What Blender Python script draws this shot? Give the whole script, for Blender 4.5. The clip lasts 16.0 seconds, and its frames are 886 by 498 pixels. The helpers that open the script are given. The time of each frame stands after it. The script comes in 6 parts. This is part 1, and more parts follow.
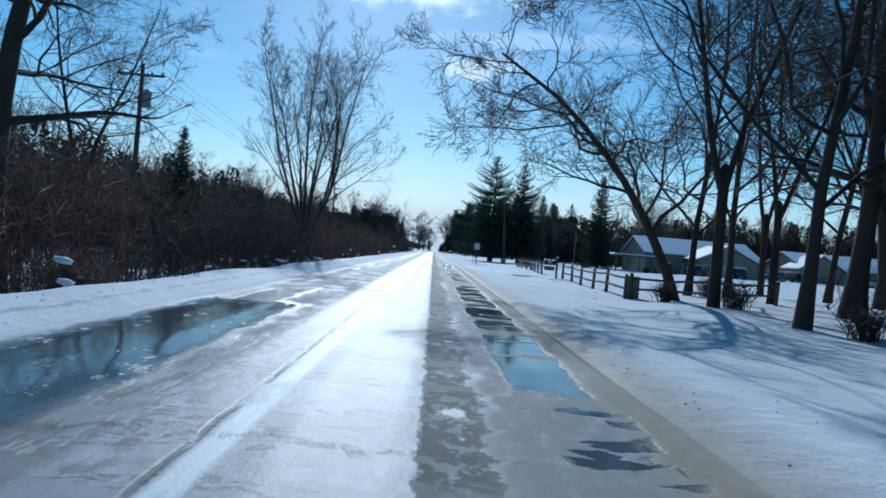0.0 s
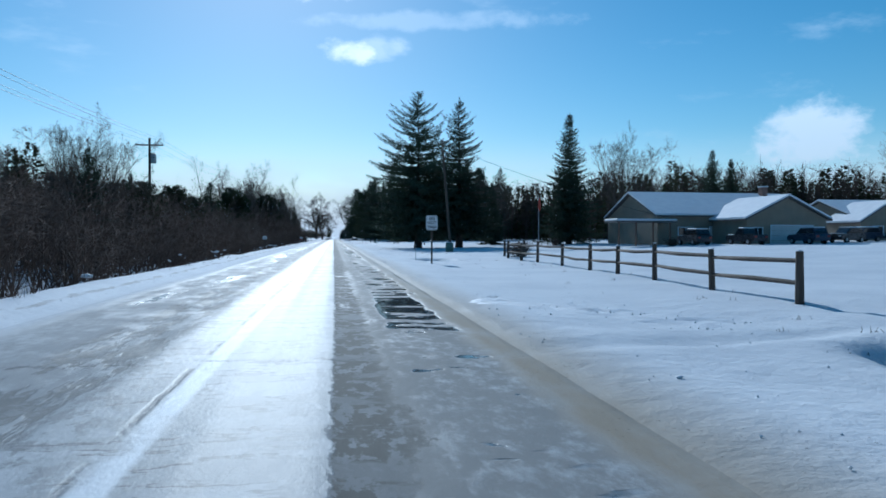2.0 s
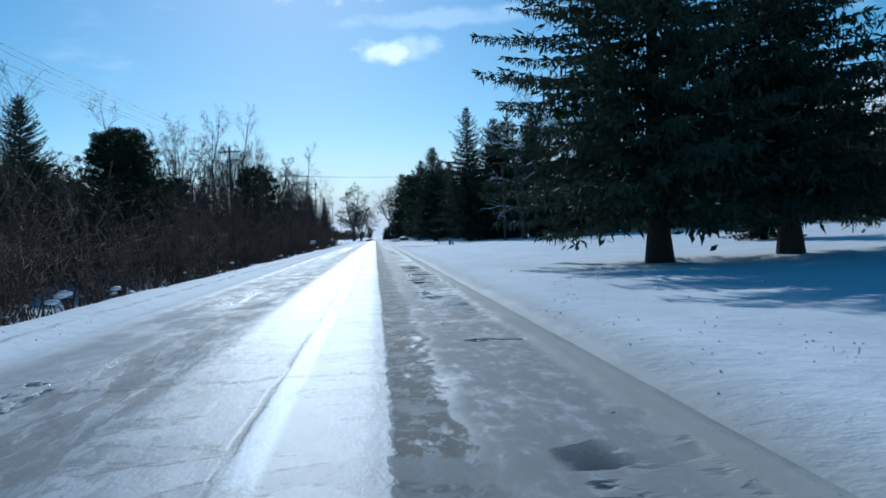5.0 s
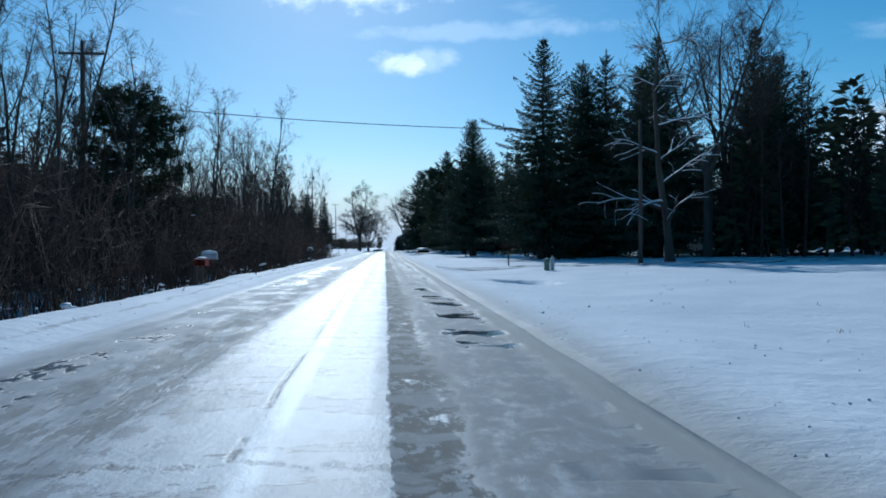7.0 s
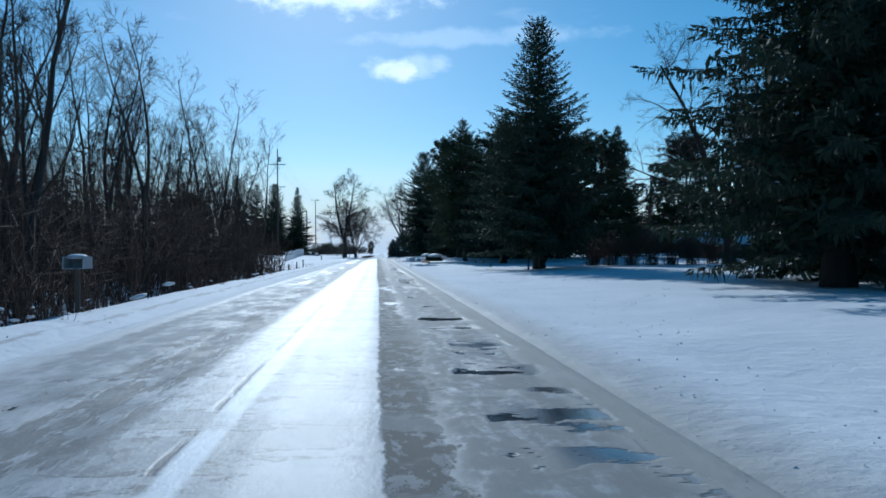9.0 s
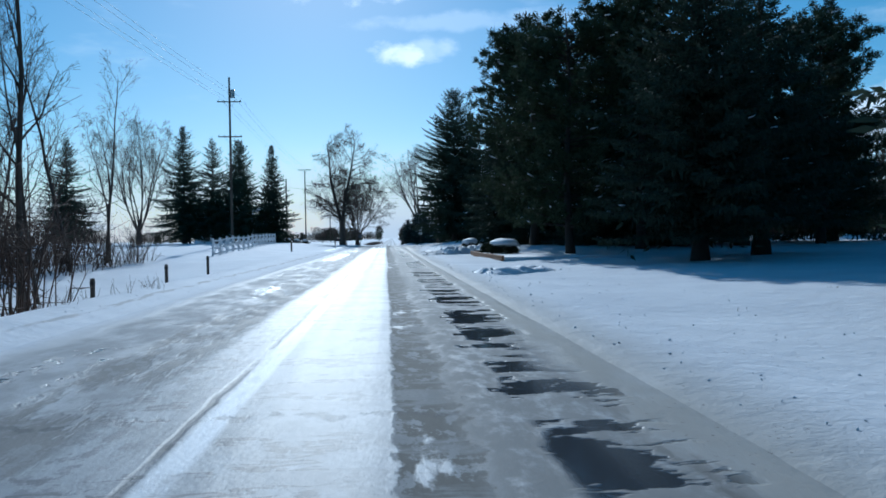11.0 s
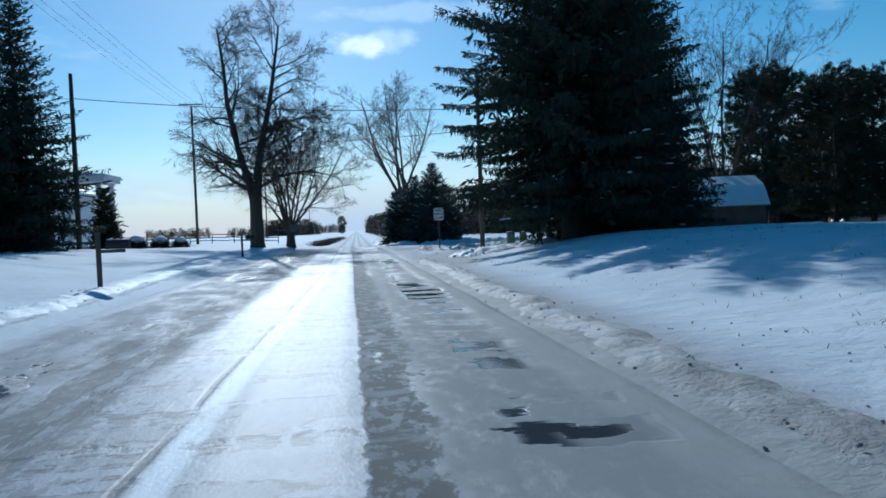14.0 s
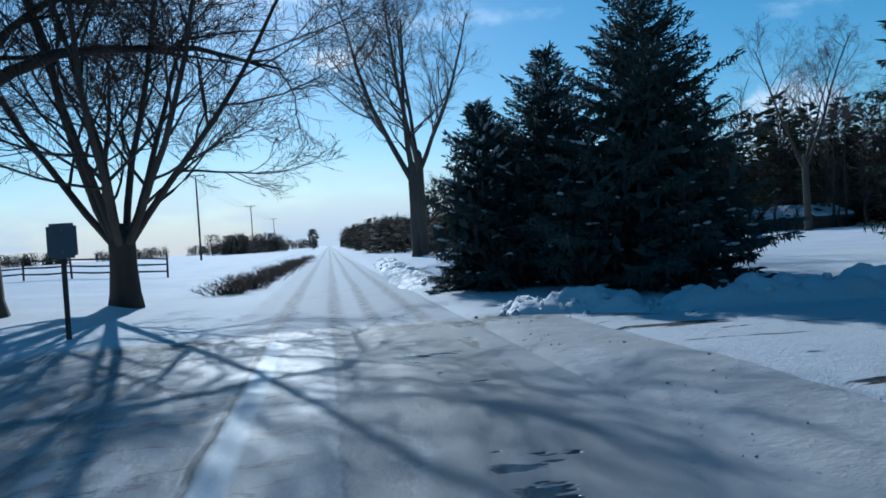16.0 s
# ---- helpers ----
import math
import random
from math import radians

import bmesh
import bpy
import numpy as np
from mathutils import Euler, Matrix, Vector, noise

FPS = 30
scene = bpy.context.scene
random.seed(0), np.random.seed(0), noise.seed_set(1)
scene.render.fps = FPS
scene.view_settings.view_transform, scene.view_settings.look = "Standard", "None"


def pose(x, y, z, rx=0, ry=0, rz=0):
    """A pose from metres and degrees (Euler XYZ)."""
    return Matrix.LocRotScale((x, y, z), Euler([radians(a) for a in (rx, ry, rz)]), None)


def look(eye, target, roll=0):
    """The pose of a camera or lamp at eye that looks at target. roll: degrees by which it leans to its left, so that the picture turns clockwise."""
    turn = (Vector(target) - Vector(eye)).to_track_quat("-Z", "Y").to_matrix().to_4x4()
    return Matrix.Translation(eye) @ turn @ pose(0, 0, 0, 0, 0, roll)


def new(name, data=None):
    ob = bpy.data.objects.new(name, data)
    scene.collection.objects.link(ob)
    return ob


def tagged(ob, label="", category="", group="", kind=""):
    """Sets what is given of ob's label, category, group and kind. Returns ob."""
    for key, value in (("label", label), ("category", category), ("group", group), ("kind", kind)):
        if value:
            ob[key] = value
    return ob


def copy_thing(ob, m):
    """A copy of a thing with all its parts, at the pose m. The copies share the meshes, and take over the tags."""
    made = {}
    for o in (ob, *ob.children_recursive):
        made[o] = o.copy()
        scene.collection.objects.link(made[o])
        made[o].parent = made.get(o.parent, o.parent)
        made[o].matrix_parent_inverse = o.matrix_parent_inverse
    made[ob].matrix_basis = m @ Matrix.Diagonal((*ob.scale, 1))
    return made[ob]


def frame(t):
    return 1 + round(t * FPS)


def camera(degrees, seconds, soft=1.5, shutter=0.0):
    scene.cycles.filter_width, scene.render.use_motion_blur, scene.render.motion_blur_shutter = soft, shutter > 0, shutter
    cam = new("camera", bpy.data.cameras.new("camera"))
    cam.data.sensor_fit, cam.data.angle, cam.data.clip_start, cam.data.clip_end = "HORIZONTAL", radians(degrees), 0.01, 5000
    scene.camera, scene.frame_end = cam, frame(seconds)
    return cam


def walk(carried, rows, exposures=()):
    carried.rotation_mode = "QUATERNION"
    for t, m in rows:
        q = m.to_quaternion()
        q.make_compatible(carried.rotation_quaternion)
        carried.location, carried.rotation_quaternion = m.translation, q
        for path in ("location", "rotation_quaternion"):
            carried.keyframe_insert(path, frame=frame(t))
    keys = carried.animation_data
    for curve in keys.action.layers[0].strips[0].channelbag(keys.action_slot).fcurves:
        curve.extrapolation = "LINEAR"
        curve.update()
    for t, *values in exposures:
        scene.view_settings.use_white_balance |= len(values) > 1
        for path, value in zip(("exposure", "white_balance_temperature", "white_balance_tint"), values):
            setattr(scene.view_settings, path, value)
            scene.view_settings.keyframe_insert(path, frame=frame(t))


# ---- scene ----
cam = camera(64.29, 16.0, soft=1.7)
PATH = [  # seconds, x, y, z, tilt, roll, heading
    (0, 0.017, -117.927, 1.353, 90.073, -4.955, -0.780),
    (0.2, 0.024, -113.352, 1.351, 89.650, -1.200, -2.900),
    (0.5, 0.033, -106.489, 1.350, 90.022, 0.670, -3.980),
    (1, 0.041, -95.052, 1.333, 87.034, 0.219, -7.651),
    (1.2, 0.042, -90.484, 1.336, 87.100, 0.234, -14.000),
    (1.5, 0.045, -83.632, 1.341, 87.179, 0.257, -20.659),
    (1.8, 0.035, -76.793, 1.345, 88.200, -0.003, -16.200),
    (2, 0.029, -72.233, 1.348, 89.035, -0.176, -8.816),
    (2.5, 0.004, -60.864, 1.354, 88.137, -0.981, -1.803),
    (3, -0.028, -49.532, 1.342, 88.936, 1.507, 1.184),
    (3.5, -0.045, -38.209, 1.372, 88.151, 0.473, 2.395),
    (4, -0.048, -26.893, 1.359, 90.351, -0.200, 0.254),
    (4.5, -0.033, -15.602, 1.348, 90.852, 0.024, -2.170),
    (5, -0.011, -4.315, 1.343, 88.799, 2.437, -5.499),
    (7.5, 0.002, 52.224, 1.358, 89.979, -0.564, -5.143),
    (8, -0.000, 63.538, 1.348, 90.093, -1.380, -6.514),
    (8.5, -0.002, 74.859, 1.362, 91.050, 0.122, -6.706),
    (9, 0.000, 86.187, 1.355, 90.269, 0.322, -5.362),
    (9.5, -0.001, 97.545, 1.343, 88.428, 0.100, -6.030),
    (10, -0.004, 108.903, 1.321, 88.432, 2.044, -5.204),
    (12.5, -0.006, 165.541, 1.307, 89.807, -1.253, -3.600),
    (13, -0.018, 176.831, 1.314, 88.925, 2.317, -5.652),
    (13.5, -0.018, 188.076, 1.344, 86.807, 2.879, -6.914),
    (14, -0.011, 199.296, 1.326, 88.264, 2.158, -7.515),
    (14.5, 0.006, 210.471, 1.356, 88.644, 1.845, -8.038),
    (15, 0.025, 221.599, 1.359, 88.406, 0.699, -8.096),
    (15.5, 0.028, 232.683, 1.388, 86.900, 2.500, -8.610),
    (16, -0.008, 243.700, 1.356, 89.114, 3.725, -9.690),
]
walk(cam, [(t, pose(*row)) for t, *row in PATH], exposures=[(0.0, -0.54, 5000, 2), (16.0, -0.54, 5000, 2)])

# ---- world, sun ----
SUN_AZ, SUN_EL = radians(-5.2), radians(28.0)
to_sun = Vector((math.sin(SUN_AZ) * math.cos(SUN_EL), math.cos(SUN_AZ) * math.cos(SUN_EL), math.sin(SUN_EL)))
sun_data = bpy.data.lights.new("sun", "SUN")
sun_data.energy, sun_data.angle, sun_data.color = 4.6, radians(0.53), (1.0, 0.93, 0.84)
sun = new("sun", sun_data)
sun.matrix_world = look(to_sun * 300, (0, 0, 0))

world = bpy.data.worlds.new("winter_sky")
scene.world = world
world.use_nodes = True


class Net:
    """A node tree with short calls to add and link nodes."""

    def __init__(self, tree):
        self.tree = tree
        tree.nodes.clear()

    def add(self, kind, **sockets):
        node = self.tree.nodes.new(kind)
        self.plug(node, sockets)
        return node

    def plug(self, node, sockets):
        for key, value in sockets.items():
            name = key.replace("_", " ")
            slot = node.inputs[int(key[1:])] if key[0] == "i" and key[1:].isdigit() else node.inputs[name]
            if isinstance(value, bpy.types.NodeSocket):
                self.tree.links.new(value, slot)
            else:
                slot.default_value = value

    def math(self, op, a, b=0.0, c=0.0, clamp=False):
        node = self.tree.nodes.new("ShaderNodeMath")
        node.operation, node.use_clamp = op, clamp
        self.plug(node, {"i0": a, "i1": b, "i2": c})
        return node.outputs[0]

    def dot(self, a, b):
        node = self.tree.nodes.new("ShaderNodeVectorMath")
        node.operation = "DOT_PRODUCT"
        self.plug(node, {"i0": a, "i1": b})
        return node.outputs["Value"]

    def mix(self, fac, a, b):
        node = self.tree.nodes.new("ShaderNodeMix")
        node.data_type = "RGBA"
        self.plug(node, {"i0": fac, "i6": a, "i7": b})
        return node.outputs[2]

    def noise(self, vec, scale, detail=4.0, rough=0.55):
        return self.add("ShaderNodeTexNoise", Vector=vec, Scale=scale, Detail=detail, Roughness=rough).outputs[0]

    def ramp(self, value, lo, hi):
        node = self.tree.nodes.new("ShaderNodeMapRange")
        node.interpolation_type = "SMOOTHSTEP"
        self.plug(node, {"i0": value, "i1": lo, "i2": hi, "i3": 0.0, "i4": 1.0})
        return node.outputs[0]

    def scaled(self, vec, sx, sy, sz):
        return self.add("ShaderNodeMapping", Vector=vec, Scale=(sx, sy, sz)).outputs[0]


def build_sky():
    n = Net(world.node_tree)
    sky = n.add("ShaderNodeTexSky")
    sky.sky_type, sky.sun_disc, sky.sun_elevation, sky.sun_rotation = "NISHITA", False, SUN_EL, SUN_AZ
    sky.air_density, sky.dust_density, sky.ozone_density = 1.0, 0.22, 1.6
    way = n.add("ShaderNodeTexCoord").outputs["Generated"]
    split = n.add("ShaderNodeSeparateXYZ", Vector=way)
    up = split.outputs[2]
    # low bank of thin cloud along the horizon, breaking up with height
    veil = n.noise(n.scaled(way, 3.0, 3.0, 11.0), 1.6, 6.0, 0.6)
    low = n.math("SUBTRACT", 1.0, n.ramp(up, 0.0, 0.15))
    cover = n.math("MULTIPLY", n.ramp(veil, 0.28, 0.60), low)
    cover = n.math("MAXIMUM", cover, n.math("MULTIPLY", n.math("SUBTRACT", 1.0, n.ramp(up, 0.0, 0.10)), 0.8))
    # high thin streaks
    high = n.noise(n.scaled(way, 2.0, 5.0, 9.0), 2.3, 5.0, 0.62)
    cover = n.math("MAXIMUM", cover, n.math("MULTIPLY", n.ramp(high, 0.58, 0.85), 0.22))
    # single clouds, the third a painted patch of sun glare: heading in degrees right of the road, elevation,
    # half-width, strength
    puff = n.noise(n.scaled(way, 1.0, 1.0, 1.6), 16.0, 6.0, 0.6)
    for az, el, wide, tall, power in ((1.0, 14.6, 2.6, 1.3, 1.0), (35.5, 7.0, 6.0, 3.6, 0.8), (-4.0, 21.8, 10.0, 4.0, 1.0), (3.5, 14.9, 2.6, 1.1, 0.4),
                                      (47.0, 6.5, 6.0, 2.2, 0.5), (9.0, 17.0, 12.0, 0.9, 0.22)):
        a, e = radians(az), radians(el)
        right = Vector((math.cos(a), -math.sin(a), 0))
        front = Vector((math.sin(a) * math.cos(e), math.cos(a) * math.cos(e), math.sin(e)))
        over = right.cross(front)
        dx = n.dot(way, right / math.sin(radians(wide)))
        dy = n.dot(way, over / math.sin(radians(tall)))
        near = n.dot(way, front)
        r2 = n.math("ADD", n.math("MULTIPLY", dx, dx), n.math("MULTIPLY", dy, dy))
        body = n.math("ADD", n.math("SUBTRACT", 1.0, r2), n.math("MULTIPLY", n.math("SUBTRACT", puff, 0.5), 3.2))
        blob = n.math("MULTIPLY", n.math("MULTIPLY", n.ramp(body, 0.1, 1.1), n.ramp(near, 0.5, 0.7)), power)
        cover = n.math("MAXIMUM", cover, blob)
    blue = n.add("ShaderNodeHueSaturation", Color=sky.outputs[0], Hue=0.484, Saturation=1.35, Value=1.0).outputs[0]
    cloud = n.mix(n.ramp(up, 0.0, 0.35), (8.0, 8.3, 8.7, 1), (15.0, 15.2, 15.4, 1))
    colour = n.mix(cover, blue, cloud)
    back = n.add("ShaderNodeBackground", Color=colour, Strength=0.110)
    n.add("ShaderNodeOutputWorld", Surface=back.outputs[0])


build_sky()


# ---- materials ----
def material(name, base, second=None, rough=0.8, scale=6.0, bump=0.3, metallic=0.0, depth=0.02, stretch=(1, 1, 1), per_object=0.0, specular=0.35):
    """A worn, two-scale surface: a patchy blend of two colours, fine grain and relief."""
    m = bpy.data.materials.new(name)
    m.use_nodes = True
    n = Net(m.node_tree)
    second = second or tuple(c * 0.65 for c in base)
    vec = n.scaled(n.add("ShaderNodeTexCoord").outputs["Object"], *stretch)
    large = n.ramp(n.noise(vec, scale * 0.22, 3.0), 0.3, 0.7)
    fine = n.noise(vec, scale * 2.6, 6.0, 0.65)
    blend = n.math("ADD", n.math("MULTIPLY", large, 0.6), n.math("MULTIPLY", fine, 0.45), clamp=True)
    colour = n.mix(blend, (*base, 1), (*second, 1))
    if per_object:
        rnd = n.add("ShaderNodeObjectInfo").outputs["Random"]
        hsv = n.add("ShaderNodeHueSaturation", Color=colour, Value=n.math("ADD", 1.0 - per_object, n.math("MULTIPLY", rnd, 2 * per_object)))
        colour = hsv.outputs[0]
    lift = n.add("ShaderNodeBump", Strength=bump, Distance=depth, Height=fine)
    gloss = n.math("ADD", rough - 0.08, n.math("MULTIPLY", fine, 0.16), clamp=True)
    b = n.add("ShaderNodeBsdfPrincipled", Base_Color=colour, Roughness=gloss, Metallic=metallic, Normal=lift.outputs[0], Specular_IOR_Level=specular)
    n.add("ShaderNodeOutputMaterial", Surface=b.outputs[0])
    return m


def field_snow(n, geo):
    """Colour and relief of clean drifted snow with crumbs and dry stems."""
    wide = n.noise(geo, 0.35, 4.0)
    mid = n.noise(geo, 2.2, 6.0, 0.62)
    fine = n.noise(geo, 24.0, 4.0, 0.7)
    colour = n.mix(n.ramp(wide, 0.3, 0.72), (0.77, 0.785, 0.81, 1), (0.68, 0.70, 0.735, 1))
    crumbs = n.math("MULTIPLY", n.ramp(n.noise(geo, 14.0, 3.0, 0.6), 0.64, 0.70), n.ramp(n.noise(geo, 0.9, 2.0), 0.42, 0.60))
    colour = n.mix(n.math("MULTIPLY", crumbs, 0.65), colour, (0.36, 0.36, 0.38, 1))
    stems = n.ramp(n.noise(n.scaled(geo, 1, 1, 0.3), 9.0, 5.0, 0.75), 0.70, 0.75)
    patch = n.ramp(n.noise(geo, 0.5, 2.0), 0.48, 0.62)
    colour = n.mix(n.math("MULTIPLY", n.math("MULTIPLY", stems, patch), 0.6), colour, (0.20, 0.16, 0.11, 1))
    height = n.math("ADD", n.math("MULTIPLY", mid, 1.0), n.math("MULTIPLY", fine, 0.12))
    return colour, height


def snow_material():
    m = bpy.data.materials.new("snow")
    m.use_nodes = True
    n = Net(m.node_tree)
    geo = n.add("ShaderNodeNewGeometry").outputs["Position"]
    colour, height = field_snow(n, geo)
    lift = n.add("ShaderNodeBump", Strength=0.75, Distance=0.12, Height=height)
    b = n.add("ShaderNodeBsdfPrincipled", Base_Color=colour, Roughness=0.62, Normal=lift.outputs[0], Specular_IOR_Level=0.3)
    n.add("ShaderNodeOutputMaterial", Surface=b.outputs[0])
    return m


def road_material():
    """Bands of packed snow, scraped tracks, standing water and sanded slush along the road, melting into the snow of the verges."""
    m = bpy.data.materials.new("icy_road")
    m.use_nodes = True
    n = Net(m.node_tree)
    geo = n.add("ShaderNodeNewGeometry").outputs["Position"]
    split = n.add("ShaderNodeSeparateXYZ", Vector=geo)
    x, y = split.outputs[0], split.outputs[1]
    snow, snow_relief = field_snow(n, geo)
    drift = n.noise(n.scaled(geo, 0.35, 0.05, 1), 1.0, 3.0)
    streak = n.noise(n.scaled(geo, 2.6, 0.55, 1), 1.3, 4.0, 0.6)
    chunk = n.noise(n.scaled(geo, 1.0, 0.45, 1), 1.7, 6.0, 0.62)
    torn = n.noise(n.scaled(geo, 1.0, 0.55, 1), 5.6, 6.0, 0.68)
    slabs = n.noise(n.scaled(geo, 0.42, 1.0, 1), 1.3, 5.0, 0.6)
    tongue = n.noise(n.scaled(geo, 0.55, 0.10, 1), 1.3, 4.0, 0.6)
    fine = n.noise(geo, 30.0, 5.0, 0.7)

    def centred(v, amount):
        return n.math("MULTIPLY", n.math("SUBTRACT", v, 0.5), amount)

    xs = n.math("ADD", x, n.math("ADD", centred(chunk, 0.45), centred(drift, 0.5)))
    xt = n.math("ADD", x, centred(chunk, 0.16))

    def band(v, lo, hi, soft):
        return n.math("MULTIPLY", n.ramp(v, lo - soft, lo + soft), n.math("SUBTRACT", 1.0, n.ramp(v, hi - soft, hi + soft)))

    def times(*v):
        out = v[0]
        for w in v[1:]:
            out = n.math("MULTIPLY", out, w)
        return out

    # packed white ice with smooth grey mottling
    colour = n.mix(n.ramp(n.math("ADD", n.math("MULTIPLY", chunk, 0.5), n.math("MULTIPLY", drift, 0.5)), 0.38, 0.66), (0.56, 0.57, 0.585, 1), (0.33, 0.335, 0.345, 1))
    slab_no = n.math("FLOOR", n.math("DIVIDE", n.math("ADD", y, n.math("MULTIPLY", chunk, 0.9)), 6.1))
    tone = n.add("ShaderNodeTexWhiteNoise")
    tone.noise_dimensions = "1D"
    n.plug(tone, {"W": n.math("ADD", slab_no, 0.37)})
    colour = n.mix(n.math("MULTIPLY", tone.outputs[0], 0.55), colour, (0.38, 0.39, 0.40, 1))
    worn = times(n.ramp(n.math("ADD", n.math("MULTIPLY", slabs, 0.6), n.math("MULTIPLY", torn, 0.4)), 0.49, 0.55), n.ramp(drift, 0.40, 0.56))
    colour = n.mix(n.math("MULTIPLY", worn, 0.62), colour, (0.30, 0.305, 0.31, 1))
    # thin plates broken off across the lane, their edges dark
    plates = n.noise(n.scaled(geo, 0.30, 0.9, 1), 1.1, 5.0, 0.62)
    rim = n.math("SUBTRACT", 1.0, n.ramp(n.math("ABSOLUTE", n.math("SUBTRACT", plates, 0.53)), 0.005, 0.020))
    colour = n.mix(times(n.ramp(plates, 0.53, 0.545), band(xs, -2.2, 0.1, 0.2), 0.75), colour, (0.33, 0.335, 0.345, 1))
    colour = n.mix(times(rim, band(xs, -2.4, -0.2, 0.3), n.ramp(torn, 0.40, 0.52), 0.85), colour, (0.14, 0.14, 0.145, 1))
    # ragged crust where the white strip breaks down into the far lane
    crust = times(band(xs, -2.75, -1.55, 0.25), n.ramp(n.math("ADD", n.math("MULTIPLY", torn, 0.75), n.math("MULTIPLY", chunk, 0.25)), 0.50, 0.55))
    colour = n.mix(n.math("MULTIPLY", crust, 0.7), colour, (0.20, 0.20, 0.205, 1))
    # far lane: grey slush with scraped brown-grey tracks and dark wet tongues
    grey = times(band(xs, -4.3, -2.0, 0.22), n.math("ADD", 0.30, n.math("MULTIPLY", n.ramp(n.math("ADD", n.math("MULTIPLY", chunk, 0.6), n.math("MULTIPLY", torn, 0.4)), 0.40, 0.58), 0.70)))
    colour = n.mix(grey, colour, (0.345, 0.347, 0.35, 1))
    scraped = times(band(xs, -3.0, -2.0, 0.12), n.ramp(n.math("ADD", streak, centred(torn, 0.22)), 0.45, 0.52))
    colour = n.mix(times(scraped, n.math("SUBTRACT", 1.0, n.math("MULTIPLY", n.ramp(torn, 0.48, 0.60), 0.65))), colour, (0.225, 0.222, 0.215, 1))
    pool_left = n.math("MAXIMUM", n.math("MAXIMUM", band(y, -113.0, -97.0, 2.0), band(y, 70.0, 92.0, 4.0)), band(y, 176.0, 208.0, 5.0))
    far_wet = times(band(xs, -3.95, -3.0, 0.14), n.ramp(n.math("ADD", n.math("ADD", tongue, centred(torn, 0.55)), n.math("ADD", n.math("MULTIPLY", pool_left, 0.07), n.math("MULTIPLY", band(y, -113.0, -99.0, 2.0), 0.12))), 0.57, 0.63))
    far_pool = times(band(xs, -4.5, -2.5, 0.22), band(n.math("ADD", y, centred(chunk, 2.4)), -114.0, -103.5, 0.6), n.ramp(n.math("ADD", torn, centred(chunk, 0.5)), 0.34, 0.40))
    far_wet = n.math("MAXIMUM", far_wet, far_pool)
    colour = n.mix(n.math("MULTIPLY", far_wet, 0.92), colour, (0.045, 0.055, 0.068, 1))
    # wheel track of the near lane: a sharp-edged strip of scraped brown-grey pavement
    late = n.math("SUBTRACT", 1.0, n.math("MULTIPLY", n.ramp(y, 228.0, 246.0), 0.62))
    rut_side = n.math("ADD", 0.55, centred(n.noise(n.scaled(geo, 0.0, 0.16, 1), 1.0, 3.0), 0.7))
    inner = n.math("ADD", x, n.math("ADD", centred(torn, 0.24), centred(drift, 0.22)))
    outer = n.math("SUBTRACT", n.math("ADD", x, n.math("ADD", centred(chunk, 0.55), centred(torn, 0.6))), rut_side)
    rut = times(n.ramp(inner, 0.02, 0.06), n.math("SUBTRACT", 1.0, n.ramp(outer, -0.04, 0.05)), n.ramp(n.math("ADD", chunk, centred(drift, 0.6)), 0.32, 0.40), late)
    flake = n.math("MAXIMUM", n.ramp(torn, 0.50, 0.57), n.math("MULTIPLY", n.ramp(slabs, 0.52, 0.58), 0.8))
    colour = n.mix(times(rut, n.math("SUBTRACT", 0.94, n.math("MULTIPLY", flake, 0.52))), colour, (0.128, 0.122, 0.108, 1))
    # outer half of the lane: torn ice over dark pavement, with bare wet plates
    shell = times(band(xs, 0.50, 1.80, 0.16), n.ramp(n.math("ADD", n.math("MULTIPLY", torn, 0.7), n.math("MULTIPLY", chunk, 0.3)), 0.30, 0.54), late)
    colour = n.mix(n.math("MULTIPLY", shell, 0.88), colour, (0.255, 0.250, 0.238, 1))
    pool_right = n.math("MAXIMUM", band(y, -112.0, -92.0, 2.0), band(y, -62.0, -54.0, 3.0))
    pond = times(band(xs, 0.85, 1.72, 0.06), n.ramp(n.math("ADD", slabs, n.math("MULTIPLY", pool_right, 0.16)), 0.60, 0.625))
    plate = times(band(xs, 1.00, 1.90, 0.08), n.ramp(slabs, 0.505, 0.535), n.ramp(drift, 0.40, 0.52), late, n.math("SUBTRACT", 1.0, band(y, 98.0, 114.0, 3.0)))
    plate = n.math("MAXIMUM", plate, pond)
    colour = n.mix(n.math("MULTIPLY", plate, 0.95), colour, (0.042, 0.050, 0.062, 1))
    # smooth grey ice over the outer half for long stretches
    film = times(band(xs, 0.60, 1.95, 0.12), n.ramp(n.noise(n.scaled(geo, 0.0, 0.03, 1), 1.0, 2.0), 0.48, 0.56), n.math("SUBTRACT", 1.0, plate))
    colour = n.mix(n.math("MULTIPLY", film, 0.75), colour, (0.31, 0.305, 0.295, 1))
    # tan slush on the near edge: sandier at the start, wider where the plough swung out
    wide = n.math("ADD", n.math("ADD", 2.55, n.math("MULTIPLY", n.ramp(y, 192.0, 214.0), 0.95)), n.math("MULTIPLY", band(y, 224.0, 254.0, 5.0), 1.9))
    fade = n.math("SUBTRACT", 1.0, n.ramp(n.math("SUBTRACT", xs, wide), -0.65, 1.0))
    slush = times(n.ramp(xs, 1.55, 1.95), fade, n.math("ADD", 0.72, n.math("MULTIPLY", n.ramp(chunk, 0.25, 0.6), 0.28)))
